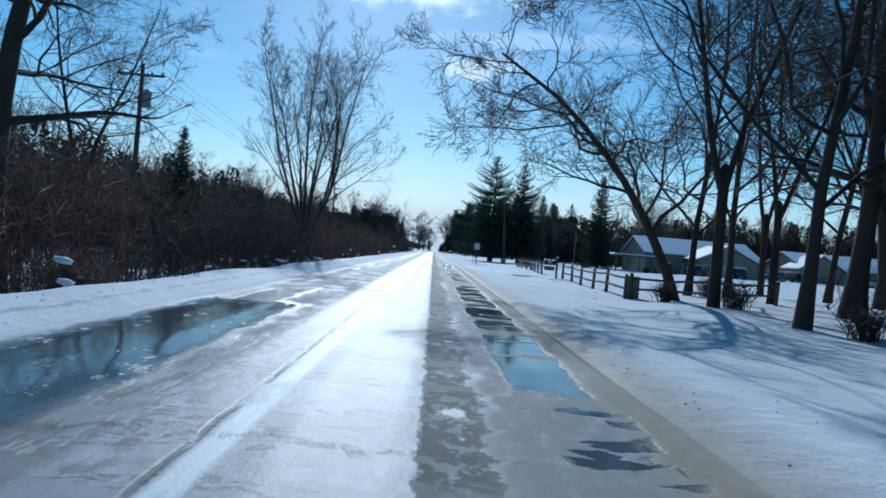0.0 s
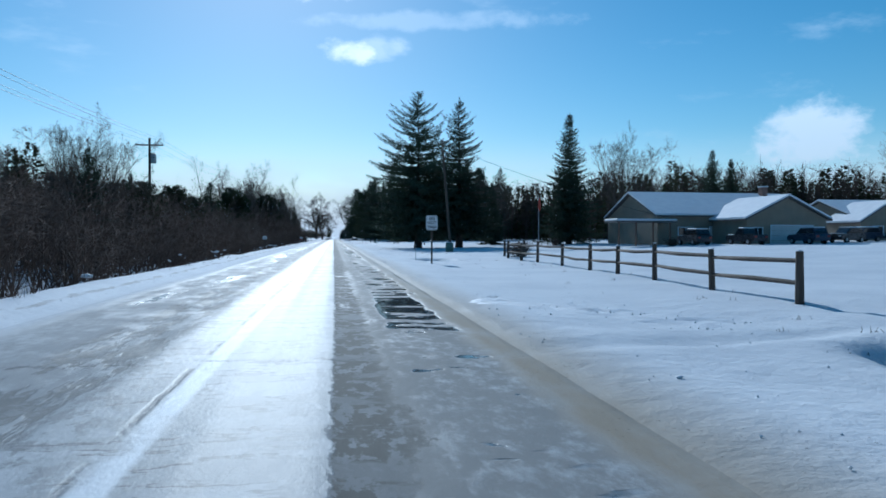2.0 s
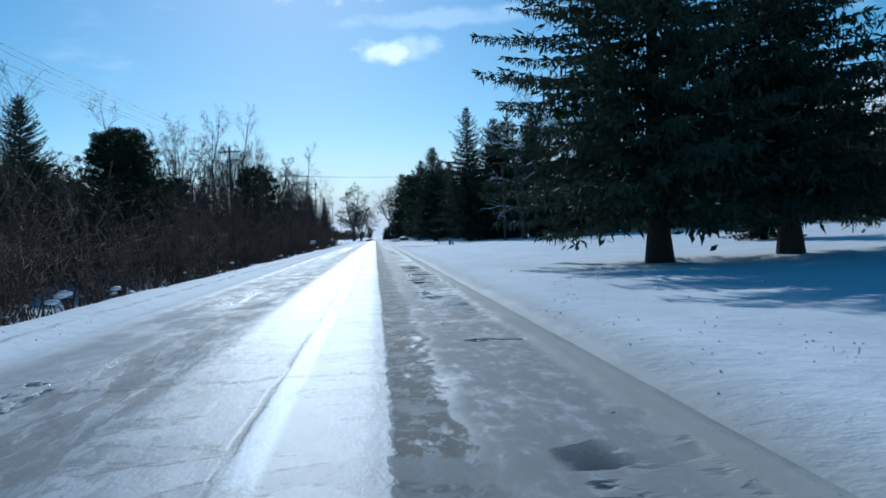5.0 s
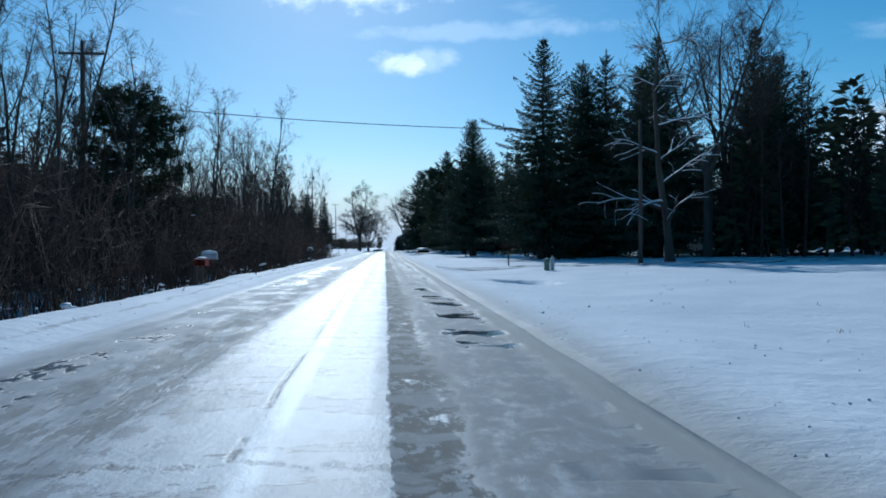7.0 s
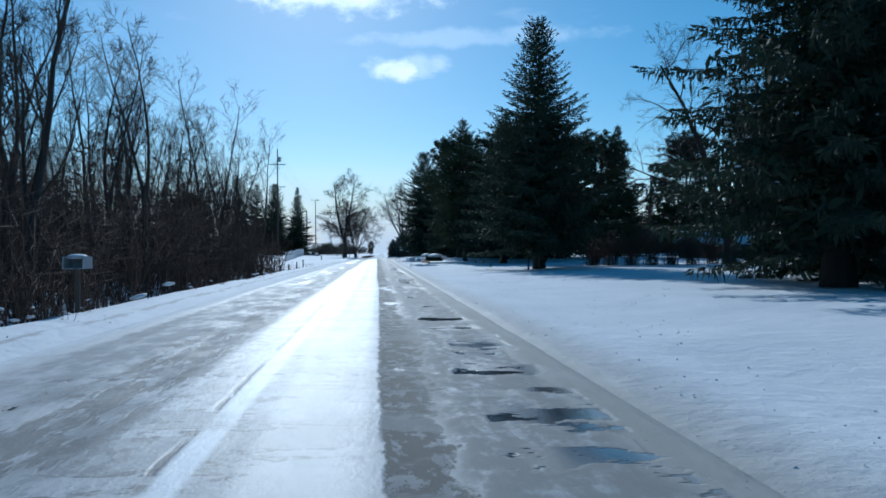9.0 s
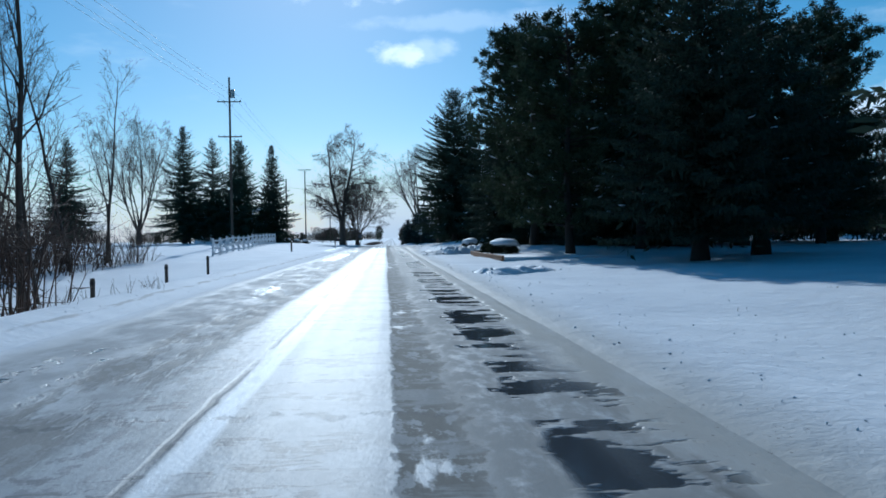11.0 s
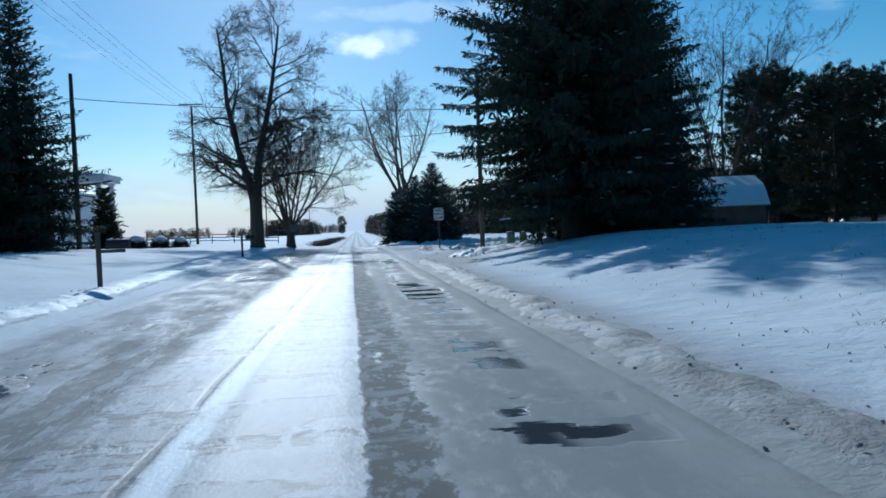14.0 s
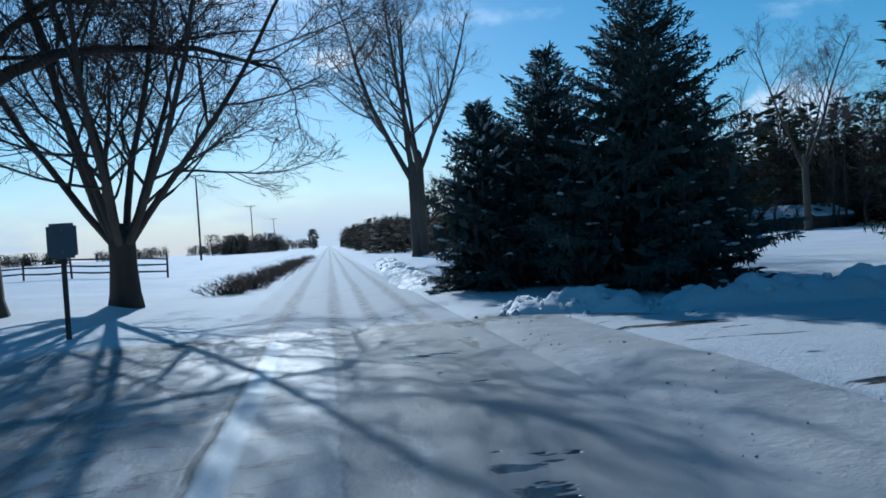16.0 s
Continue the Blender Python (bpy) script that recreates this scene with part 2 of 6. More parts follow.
    sandy = n.mix(n.ramp(y, -75.0, -25.0), (0.345, 0.295, 0.228, 1), (0.37, 0.355, 0.325, 1))
    sandy = n.mix(n.ramp(y, 214.0, 238.0), sandy, (0.43, 0.43, 0.43, 1))
    colour = n.mix(n.ramp(xs, 1.9, 2.5), colour, snow)
    colour = n.mix(slush, colour, sandy)
    # scattered dark crumbs and a broken lip of bare pavement
    lip = times(band(xs, 1.66, 1.84, 0.03), n.ramp(streak, 0.52, 0.58), n.ramp(drift, 0.45, 0.58))
    grit = times(n.ramp(n.noise(geo, 17.0, 3.0, 0.6), 0.64, 0.70), band(xs, 1.8, 4.4, 0.4), n.ramp(n.noise(geo, 0.7, 2.0), 0.45, 0.6))
    colour = n.mix(n.math("MULTIPLY", n.math("MAXIMUM", lip, n.math("MULTIPLY", grit, 0.6)), 0.85), colour, (0.085, 0.078, 0.070, 1))
    # far edge: bank slope painted grey for its soft shading, turning into clean snow
    bank = n.math("SUBTRACT", 1.0, n.ramp(xs, -4.75, -4.05))
    colour = n.mix(bank, colour, n.mix(n.ramp(xs, -5.0, -4.2), snow, (0.56, 0.56, 0.56, 1)))
    seam = times(n.math("SUBTRACT", 1.0, n.ramp(n.math("ABSOLUTE", n.math("ADD", xs, 5.35)), 0.02, 0.10)), n.ramp(streak, 0.4, 0.55))
    colour = n.mix(n.math("MULTIPLY", seam, 0.55), colour, (0.30, 0.28, 0.26, 1))
    # joint along the lane with snow caught beside it, and cracks across
    shift = centred(drift, 0.12)
    for y0, y1, by in ((-65.0, -40.0, -0.30), (-30.0, -8.0, -0.10), (40.0, 90.0, 0.40), (190.0, 202.0, -0.12), (203.0, 222.0, -0.38)):
        shift = n.math("ADD", shift, n.math("MULTIPLY", n.ramp(y, y0, y1), by))
    shift = n.math("ADD", shift, 0.36)
    caught = n.math("ABSOLUTE", n.math("ADD", n.math("ADD", x, 0.86), shift))
    colour = n.mix(times(n.math("SUBTRACT", 1.0, n.ramp(caught, 0.06, 0.14)), n.ramp(chunk, 0.3, 0.5)), colour, (0.74, 0.75, 0.77, 1))
    joint_x = n.math("ABSOLUTE", n.math("ADD", n.math("ADD", xt, 1.02), shift))
    joint = times(n.math("SUBTRACT", 1.0, n.ramp(joint_x, 0.012, 0.05)), n.ramp(chunk, 0.42, 0.52))
    cross_y = n.math("FRACT", n.math("DIVIDE", n.math("ADD", y, n.math("MULTIPLY", chunk, 0.9)), 6.1))
    cross = times(n.math("SUBTRACT", 1.0, n.ramp(n.math("ABSOLUTE", n.math("SUBTRACT", cross_y, 0.5)), 0.004, 0.016)), n.ramp(torn, 0.42, 0.55), band(x, -3.6, 0.6, 0.3))
    crack = n.math("MAXIMUM", joint, n.math("MULTIPLY", cross, 0.7))
    colour = n.mix(n.math("MULTIPLY", crack, 0.75), colour, (0.09, 0.09, 0.095, 1))
    # past the crossing: a narrower road under packed snow with four faint wheel tracks, swinging to the right
    past = n.ramp(n.math("ADD", y, centred(chunk, 1.6)), 254.6, 255.8)
    mid_x = n.math("ADD", 0.25, n.math("MULTIPLY", n.math("MAXIMUM", n.math("SUBTRACT", y, 257.0), 0.0), 0.0085))
    xf = n.math("ADD", n.math("SUBTRACT", x, mid_x), n.math("ADD", centred(chunk, 0.18), centred(drift, 0.2)))
    trail = n.math("MAXIMUM", n.math("MAXIMUM", band(xf, -1.25, -0.95, 0.10), band(xf, -0.25, 0.02, 0.09)), n.math("MAXIMUM", band(xf, 0.42, 0.66, 0.08), band(xf, 1.25, 1.5, 0.1)))
    packed = n.mix(n.math("MULTIPLY", trail, n.math("ADD", 0.35, n.math("MULTIPLY", n.ramp(torn, 0.4, 0.6), 0.5))), (0.60, 0.61, 0.63, 1), (0.26, 0.255, 0.25, 1))
    packed = n.mix(n.math("MULTIPLY", n.ramp(chunk, 0.5, 0.65), 0.4), packed, (0.45, 0.455, 0.47, 1))
    packed = n.mix(band(xf, -1.9, 1.95, 0.2), snow, packed)
    colour = n.mix(past, colour, packed)
    # dark seam where the pavement ends, its shadow line painted into the colour
    cut = times(band(n.math("ADD", y, centred(chunk, 2.2)), 254.2, 254.9, 0.12), band(x, -3.6, 3.4, 0.6), n.ramp(torn, 0.38, 0.5))
    colour = n.mix(n.math("MULTIPLY", cut, 0.75), colour, (0.15, 0.145, 0.14, 1))
    # relief and gloss
    on_road = n.math("SUBTRACT", 1.0, n.math("MAXIMUM", n.math("MAXIMUM", bank, past), n.ramp(xs, 1.9, 2.6)))
    wet = n.math("MULTIPLY", n.math("MAXIMUM", n.math("MAXIMUM", plate, far_pool), n.math("MULTIPLY", far_wet, 0.72)), n.math("SUBTRACT", 1.0, past))
    lumps = n.math("ADD", n.math("MULTIPLY", chunk, 0.45), n.math("ADD", n.math("MULTIPLY", fine, 0.10), n.math("MULTIPLY", torn, 0.16)))
    lumps = n.math("SUBTRACT", lumps, n.math("MULTIPLY", n.math("MAXIMUM", n.math("MAXIMUM", rut, shell), n.math("MAXIMUM", crack, scraped)), 0.15))
    lumps = n.math("MULTIPLY", lumps, n.math("SUBTRACT", 1.0, n.math("MULTIPLY", wet, 0.94)))
    relief = n.math("ADD", n.math("MULTIPLY", lumps, n.math("MULTIPLY", on_road, 0.6)), n.math("MULTIPLY", snow_relief, n.math("SUBTRACT", 1.0, on_road)))
    lift = n.add("ShaderNodeBump", Strength=0.6, Distance=0.09, Height=relief)
    dull = n.math("MAXIMUM", n.math("MAXIMUM", n.math("MAXIMUM", rut, slush), n.math("MAXIMUM", shell, grey)), n.math("SUBTRACT", 1.0, on_road))
    rough = n.math("ADD", n.math("ADD", 0.44, n.math("MULTIPLY", fine, 0.14)), n.math("MULTIPLY", dull, 0.20))
    rough = n.math("MULTIPLY", rough, n.math("SUBTRACT", 1.0, n.math("MULTIPLY", wet, 0.88)))
    gloss = n.math("ADD", n.math("SUBTRACT", 0.10, n.math("MULTIPLY", dull, 0.06)), n.math("MULTIPLY", wet, 0.40))
    b = n.add("ShaderNodeBsdfPrincipled", Base_Color=colour, Roughness=rough, Normal=lift.outputs[0], Specular_IOR_Level=gloss)
    n.add("ShaderNodeOutputMaterial", Surface=b.outputs[0])
    return m


def needle_material(name, base, tip):
    m = bpy.data.materials.new(name)
    m.use_nodes = True
    n = Net(m.node_tree)
    rnd = n.add("ShaderNodeNewGeometry").outputs["Random Per Island"]
    own = n.add("ShaderNodeObjectInfo").outputs["Random"]
    vec = n.add("ShaderNodeTexCoord").outputs["Object"]
    mixv = n.math("ADD", n.math("MULTIPLY", rnd, 0.6), n.math("MULTIPLY", n.noise(vec, 1.1, 3.0), 0.5), clamp=True)
    colour = n.mix(mixv, (*base, 1), (*tip, 1))
    colour = n.add("ShaderNodeHueSaturation", Color=colour, Value=n.math("ADD", 0.8, n.math("MULTIPLY", own, 0.4))).outputs[0]
    b = n.add("ShaderNodeBsdfPrincipled", Base_Color=colour, Roughness=0.75, Specular_IOR_Level=0.12)
    glow = n.add("ShaderNodeBsdfTranslucent", Color=colour)
    both = n.add("ShaderNodeMixShader", i0=0.12, i1=b.outputs[0], i2=glow.outputs[0])
    n.add("ShaderNodeOutputMaterial", Surface=both.outputs[0])
    return m


SNOW = snow_material()
ROAD = road_material()
CLUMP_SNOW = material("clump_snow", (0.78, 0.795, 0.82), (0.68, 0.70, 0.74), 0.65, 5.0, 0.6, depth=0.03)
RUBBLE_SNOW = material("broken_snow", (0.74, 0.745, 0.76), (0.36, 0.355, 0.35), 0.7, 3.0, 0.8, depth=0.05)
DIRTY_SNOW = material("ploughed_snow", (0.55, 0.54, 0.53), (0.24, 0.21, 0.18), 0.7, 4.0, 0.8, depth=0.04)
SPRUCE = needle_material("spruce_needles", (0.026, 0.039, 0.028), (0.064, 0.085, 0.056))
BLUE_SPRUCE = needle_material("blue_spruce_needles", (0.045, 0.062, 0.056), (0.10, 0.125, 0.115))
PINE = needle_material("pine_needles", (0.024, 0.036, 0.022), (0.058, 0.076, 0.040))
CEDAR = needle_material("cedar_scales", (0.022, 0.030, 0.016), (0.060, 0.062, 0.032))
BARK = material("grey_bark", (0.105, 0.088, 0.072), (0.048, 0.040, 0.033), 0.9, 7.0, 0.9, depth=0.03, stretch=(1, 1, 0.25), per_object=0.2)
DARK_BARK = material("dark_bark", (0.062, 0.050, 0.040), (0.030, 0.024, 0.020), 0.92, 7.0, 0.9, depth=0.03, stretch=(1, 1, 0.25), per_object=0.2)
TWIG = material("twig_bark", (0.11, 0.085, 0.068), (0.060, 0.046, 0.038), 0.9, 5.0, 0.2, per_object=0.2)
BRUSH = material("thicket_stems", (0.105, 0.070, 0.052), (0.048, 0.034, 0.028), 0.92, 3.0, 0.2, per_object=0.2)
WEATHERED = material("weathered_wood", (0.115, 0.095, 0.078), (0.06, 0.05, 0.043), 0.85, 9.0, 0.7, stretch=(1, 1, 0.2), per_object=0.15)
POLE_WOOD = material("pole_wood", (0.13, 0.10, 0.078), (0.075, 0.058, 0.046), 0.88, 8.0, 0.7, stretch=(1, 1, 0.15), per_object=0.15)
TIMBER = material("landscape_timber", (0.27, 0.135, 0.06), (0.17, 0.085, 0.04), 0.75, 6.0, 0.5, stretch=(1, 0.2, 1))
WHITE_PAINT = material("white_paint", (0.78, 0.79, 0.80), (0.66, 0.68, 0.71), 0.55, 5.0, 0.15)
SIDING = material("beige_siding", (0.30, 0.245, 0.18), (0.23, 0.19, 0.145), 0.7, 4.0, 0.2)
BROWN_SIDING = material("brown_siding", (0.17, 0.10, 0.07), (0.11, 0.07, 0.05), 0.75, 5.0, 0.3)
GREY_SIDING = material("grey_blue_siding", (0.33, 0.36, 0.39), (0.26, 0.29, 0.32), 0.7, 4.0, 0.2)
RED_BARN = material("barn_red_boards", (0.23, 0.055, 0.035), (0.14, 0.035, 0.025), 0.8, 6.0, 0.4)
BRICK_MAT = material("chimney_brick", (0.30, 0.17, 0.13), (0.20, 0.12, 0.10), 0.85, 12.0, 0.6)
GARAGE = material("garage_door_paint", (0.60, 0.60, 0.58), (0.50, 0.50, 0.49), 0.6, 5.0, 0.15)
GLASS = material("dark_window_glass", (0.02, 0.024, 0.03), (0.03, 0.035, 0.04), 0.08, 2.0, 0.02, specular=0.6)
METAL = material("galvanised_steel", (0.42, 0.43, 0.44), (0.30, 0.31, 0.32), 0.45, 10.0, 0.2, metallic=0.8)
RUST_POST = material("rusty_steel_post", (0.12, 0.10, 0.08), (0.075, 0.06, 0.05), 0.6, 10.0, 0.3, metallic=0.4)
SIGN_WHITE = material("sign_sheeting", (0.80, 0.80, 0.79), (0.70, 0.70, 0.70), 0.45, 6.0, 0.1)
SIGN_BACK = material("dull_sign_back", (0.17, 0.18, 0.19), (0.12, 0.125, 0.13), 0.6, 8.0, 0.15)
BLACK = material("black_paint", (0.02, 0.02, 0.022), (0.03, 0.03, 0.03), 0.5, 6.0, 0.1)
RUBBER = material("tyre_rubber", (0.02, 0.02, 0.02), (0.035, 0.035, 0.035), 0.85, 12.0, 0.3)
DARK_CAR = material("dark_car_paint", (0.025, 0.027, 0.032), (0.04, 0.04, 0.045), 0.28, 3.0, 0.05, specular=0.5)
BLUE_CAR = material("navy_car_paint", (0.03, 0.045, 0.08), (0.045, 0.055, 0.08), 0.28, 3.0, 0.05, specular=0.5)
SILVER_CAR = material("silver_car_paint", (0.45, 0.46, 0.47), (0.38, 0.39, 0.40), 0.3, 3.0, 0.05, metallic=0.5)
GREEN_BOX = material("green_utility_paint", (0.16, 0.21, 0.16), (0.12, 0.16, 0.12), 0.55, 6.0, 0.2)
RED_PAINT = material("red_plastic", (0.42, 0.07, 0.04), (0.34, 0.05, 0.035), 0.5, 6.0, 0.1)
GREY_BOX = material("grey_plastic", (0.42, 0.44, 0.46), (0.34, 0.36, 0.38), 0.5, 6.0, 0.1)
WIRE = material("overhead_wire", (0.02, 0.02, 0.02), (0.03, 0.03, 0.03), 0.6, 5.0, 0.05)
CERAMIC = material("insulator_ceramic", (0.12, 0.09, 0.08), (0.08, 0.06, 0.05), 0.25, 6.0, 0.05)
SLATE_SHADE = material("shaded_shingle", (0.15, 0.14, 0.135), (0.10, 0.095, 0.09), 0.9, 14.0, 0.5)


# ---- shared builders ----
def empty(name, label, category, at=(0, 0, 0), turn=0.0, group="", kind=""):
    ob = new(name)
    ob.empty_display_size = 0.2
    ob.matrix_basis = pose(*at, 0, 0, turn)
    return tagged(ob, label, category, group, kind)


def shade(mesh, smooth):
    mesh.polygons.foreach_set("use_smooth", [smooth] * len(mesh.polygons))


def part(name, bm, mat, parent=None, label="", smooth=False):
    mesh = bpy.data.meshes.new(name)
    bm.to_mesh(mesh)
    bm.free()
    mesh.materials.append(mat)
    shade(mesh, smooth)
    ob = new(name, mesh)
    if parent:
        ob.parent = parent
    if label:
        ob["label"] = label
    return ob


def raw(name, verts, faces, mat, parent=None, label="", smooth=False):
    mesh = bpy.data.meshes.new(name)
    mesh.from_pydata(verts, [], faces)
    mesh.materials.append(mat)
    shade(mesh, smooth)
    mesh.update()
    ob = new(name, mesh)
    if parent:
        ob.parent = parent
    if label:
        ob["label"] = label
    return ob


def box(bm, x0, x1, y0, y1, z0, z1, bevel=0.0, m=None):
    made = bmesh.ops.create_cube(bm, size=1.0, matrix=Matrix.LocRotScale(((x0 + x1) / 2, (y0 + y1) / 2, (z0 + z1) / 2), None, (x1 - x0, y1 - y0, z1 - z0)))
    vs = made["verts"]
    if bevel:
        edges = list({e for v in vs for e in v.link_edges})
        cut = bmesh.ops.bevel(bm, geom=edges, offset=bevel, segments=1, affect="EDGES", profile=0.7)
        vs = cut["verts"] if not vs[0].is_valid else [v for v in {*cut["verts"], *(v for v in vs if v.is_valid)}]
    if m:
        bmesh.ops.transform(bm, matrix=m, verts=[v for v in vs if v.is_valid])
    return bm


def boxes(*dims, bevel=0.0, m=None):
    bm = bmesh.new()
    for d in dims:
        box(bm, *d, bevel=bevel, m=m)
    return bm


def prism(outline, y0, y1):
    """An outline in x and z, drawn out along y."""
    bm = bmesh.new()
    a = [bm.verts.new((x, y0, z)) for x, z in outline]
    b = [bm.verts.new((x, y1, z)) for x, z in outline]
    k = len(outline)
    bm.faces.new(a)
    bm.faces.new(b[::-1])
    for i in range(k):
        bm.faces.new((a[i], b[i], b[(i + 1) % k], a[(i + 1) % k]))
    bmesh.ops.recalc_face_normals(bm, faces=bm.faces)
    return bm


class Tubes:
    """Gathers tapered tubes into one mesh."""

    def __init__(self):
        self.v, self.f = [], []

    def add(self, points, radii, sides):
        base = len(self.v)
        k = len(points)
        for i, p in enumerate(points):
            a, b = points[max(i - 1, 0)], points[min(i + 1, k - 1)]
            way = (b - a).normalized()
            side = way.cross(Vector((0.31, 0.95, 0.11)) if abs(way.z) > 0.6 else Vector((0, 0, 1))).normalized()
            up = way.cross(side)
            for j in range(sides):
                t = 2 * math.pi * j / sides
                self.v.append(tuple(p + (side * math.cos(t) + up * math.sin(t)) * radii[i]))
        for i in range(k - 1):
            for j in range(sides):
                q, w = base + i * sides + j, base + i * sides + (j + 1) % sides
                self.f.append((q, w, w + sides, q + sides))
        self.f.append(tuple(base + (k - 1) * sides + j for j in range(sides)))

    def make(self, name, mat, parent=None, label=""):
        return raw(name, self.v, self.f, mat, parent, label, True)


def smoothstep(a, b, x):
    t = min(max((x - a) / (b - a), 0.0), 1.0)
    return t * t * (3 - 2 * t)


# ---- ground ----
HOLLOWS = ((7.2, -66.0, 0.9, 2.0, 0.7), (6.1, -29.3, 0.9, 2.2, 0.8), (6.0, -7.4, 0.9, 2.2, 0.8), (5.4, 68.4, 0.9, 2.0, 0.9), (6.6, -1.0, 1.0, 1.5, 0.6))


def height(x, y):
    """The lie of the snow-covered land."""
    if -4.75 < x < 2.25:
        return -0.05
    rough = 0.035 * noise.noise((x * 0.9, y * 0.9, 0.0)) + 0.10 * noise.noise((x * 0.16, y * 0.16, 3.0))
    if x > 0:
        z = 0.06 * smoothstep(2.25, 2.9, x) + 0.018 * max(min(x, 70) - 10, 0) * (1 - smoothstep(160, 185, y))
        z -= 0.10 * smoothstep(3.0, 5.0, x) * (1 - smoothstep(6.0, 9.0, x)) * (1 - smoothstep(150, 170, y))
        bank = smoothstep(195, 203, y) * (1 - smoothstep(226, 238, y))
        z += bank * 0.88 * smoothstep(3.4, 11.5, x)
        z += 0.5 * smoothstep(168, 182, y) * (1 - smoothstep(190, 198, y)) * smoothstep(7.5, 11.0, x)
        z -= 0.24 * smoothstep(4.5, 8.5, x) * (1 - smoothstep(26, 40, x)) * smoothstep(-22, 2, y) * (1 - smoothstep(40, 62, y))
        z -= 0.17 * smoothstep(3.2, 5.0, x) * (1 - smoothstep(8.0, 11.0, x)) * smoothstep(235, 240, y) * (1 - smoothstep(246, 250, y))
        for rut_y, skew in ((-63.2, 0.28), (-64.9, 0.28), (-14.0, 0.05), (-15.6, 0.05), (83.6, 0.02), (85.2, 0.02), (190.0, 0.05), (191.8, 0.05)):
            off = abs(y - rut_y - skew * x)
            if off < 0.5 and x < 32:
                z -= 0.07 * (1 - off / 0.5) * smoothstep(2.3, 3.2, x)
        for hx, hy, rx, ry, deep in HOLLOWS:
            d = ((x - hx) / rx) ** 2 + ((y - hy) / ry) ** 2
            if d < 4:
                z -= deep * math.exp(-d ** 3)
        return z + rough * smoothstep(2.3, 4.5, x)
    open_land = smoothstep(150, 186, y)
    ditch = -0.95 * smoothstep(-6.0, -8.6, x) + 0.45 * smoothstep(-11.0, -16.0, x)
    lawn = 0.75 * smoothstep(-6.5, -15.0, x) * (1 - 0.6 * smoothstep(232, 262, y))
    z = 0.17 * smoothstep(-4.75, -5.8, x) + ditch * (1 - open_land) + lawn * smoothstep(166, 224, y)
    return z + rough * smoothstep(-4.8, -6.5, x)


def spread(*runs):
    out = []
    for a, b, step in runs:
        k = max(1, round((b - a) / step))
        out += [a + (b - a) * i / k for i in range(k)]
    return out + [runs[-1][1]]


def build_ground():
    xs = spread((-2400, -900, 500), (-900, -300, 150), (-300, -100, 50), (-100, -36, 8), (-36, -10, 1.6), (-10, -4.8, 0.26), (-4.8, -4.6, 0.1), (-4.6, 2.1, 3.35),
                (2.1, 2.3, 0.1), (2.3, 13, 0.36), (13, 42, 1.6), (42, 100, 8), (100, 300, 50), (300, 900, 150), (900, 2400, 500))
    ys = spread((-900, -300, 200), (-300, -130, 34), (-130, 305, 0.62), (305, 400, 6), (400, 800, 40), (800, 3200, 400))
    # closer rows where the snow has sunk into holes
    ys = sorted(set(ys + [hy + 0.19 * k for _, hy, _, _, _ in HOLLOWS for k in range(-18, 19)]))
    verts = [(x, y, height(x, y)) for y in ys for x in xs]
    w = len(xs)
    faces = [(j * w + i, j * w + i + 1, (j + 1) * w + i + 1, (j + 1) * w + i) for j in range(len(ys) - 1) for i in range(w - 1)]
    tagged(raw("ground", verts, faces, ROAD, smooth=True), "snow-covered verge, lawns and ditch beside the road", "snow ground", kind="structure")
    def belt(v, lo, hi, soft=0.06):
        return smoothstep(lo - soft, lo + soft, v) * (1 - smoothstep(hi - soft, hi + soft, v))

    def wear(x, y):
        """Shallow relief of the wheel tracks, plates and packed ridges."""
        wob = 0.12 * noise.noise((x * 1.7, y * 0.76, 4.0))
        z = -0.020 * belt(x + wob, 0.04, 0.6) - 0.016 * belt(x + wob, -2.9, -2.1, 0.15) + 0.012 * belt(x + wob, -0.98, -0.74, 0.05)
        z -= 0.014 * belt(x + wob, 0.95, 1.75) * smoothstep(0.0, 0.25, noise.noise((x * 0.9, y * 0.9, 7.0)))
        return z + 0.006 * noise.noise((x * 3.0, y * 1.3, 1.0)) + 0.004 * noise.noise((x * 7.0, y * 3.0, 2.0))

    xs = spread((-4.85, 2.35, 0.12))
    ys = spread((-300, -130, 20), (-130, 300, 0.7), (300, 400, 5), (400, 3000, 60))
    verts = []
    for y in ys:
        for i, x in enumerate(xs):
            ragged = 0.28 * noise.noise((x, y * 0.33, 9.0)) if i in (0, len(xs) - 1) else 0.0
            drop = -0.06 if i in (0, len(xs) - 1) else wear(x, y)
            verts.append((x + ragged, y, drop + 0.018 * (1 - ((x + 1.25) / 3.6) ** 2)))
    w = len(xs)
    faces = [(j * w + i, j * w + i + 1, (j + 1) * w + i + 1, (j + 1) * w + i) for j in range(len(ys) - 1) for i in range(w - 1)]
    tagged(raw("road", verts, faces, ROAD, smooth=True), "icy two-lane road with wet ruts and sanded edges", "road", kind="structure")


build_ground()


# ---- trees ----
def blades(rng, at, way, length, width):
    """Leaf-shaped slips of needles: arrays of root, direction, length and width."""
    k = len(at)
    way = way / np.maximum(np.linalg.norm(way, axis=1, keepdims=True), 1e-6)
    spin = rng.normal(size=(k, 3))
    side = np.cross(way, spin)
    side /= np.maximum(np.linalg.norm(side, axis=1, keepdims=True), 1e-6)
    tip = at + way * length[:, None]
    mid = at + way * (length * 0.42)[:, None]
    v = np.stack([at, mid + side * width[:, None] * 0.5, tip, mid - side * width[:, None] * 0.5], axis=1).reshape(-1, 3)
    f = np.arange(4 * k).reshape(-1, 4)
    return v, f


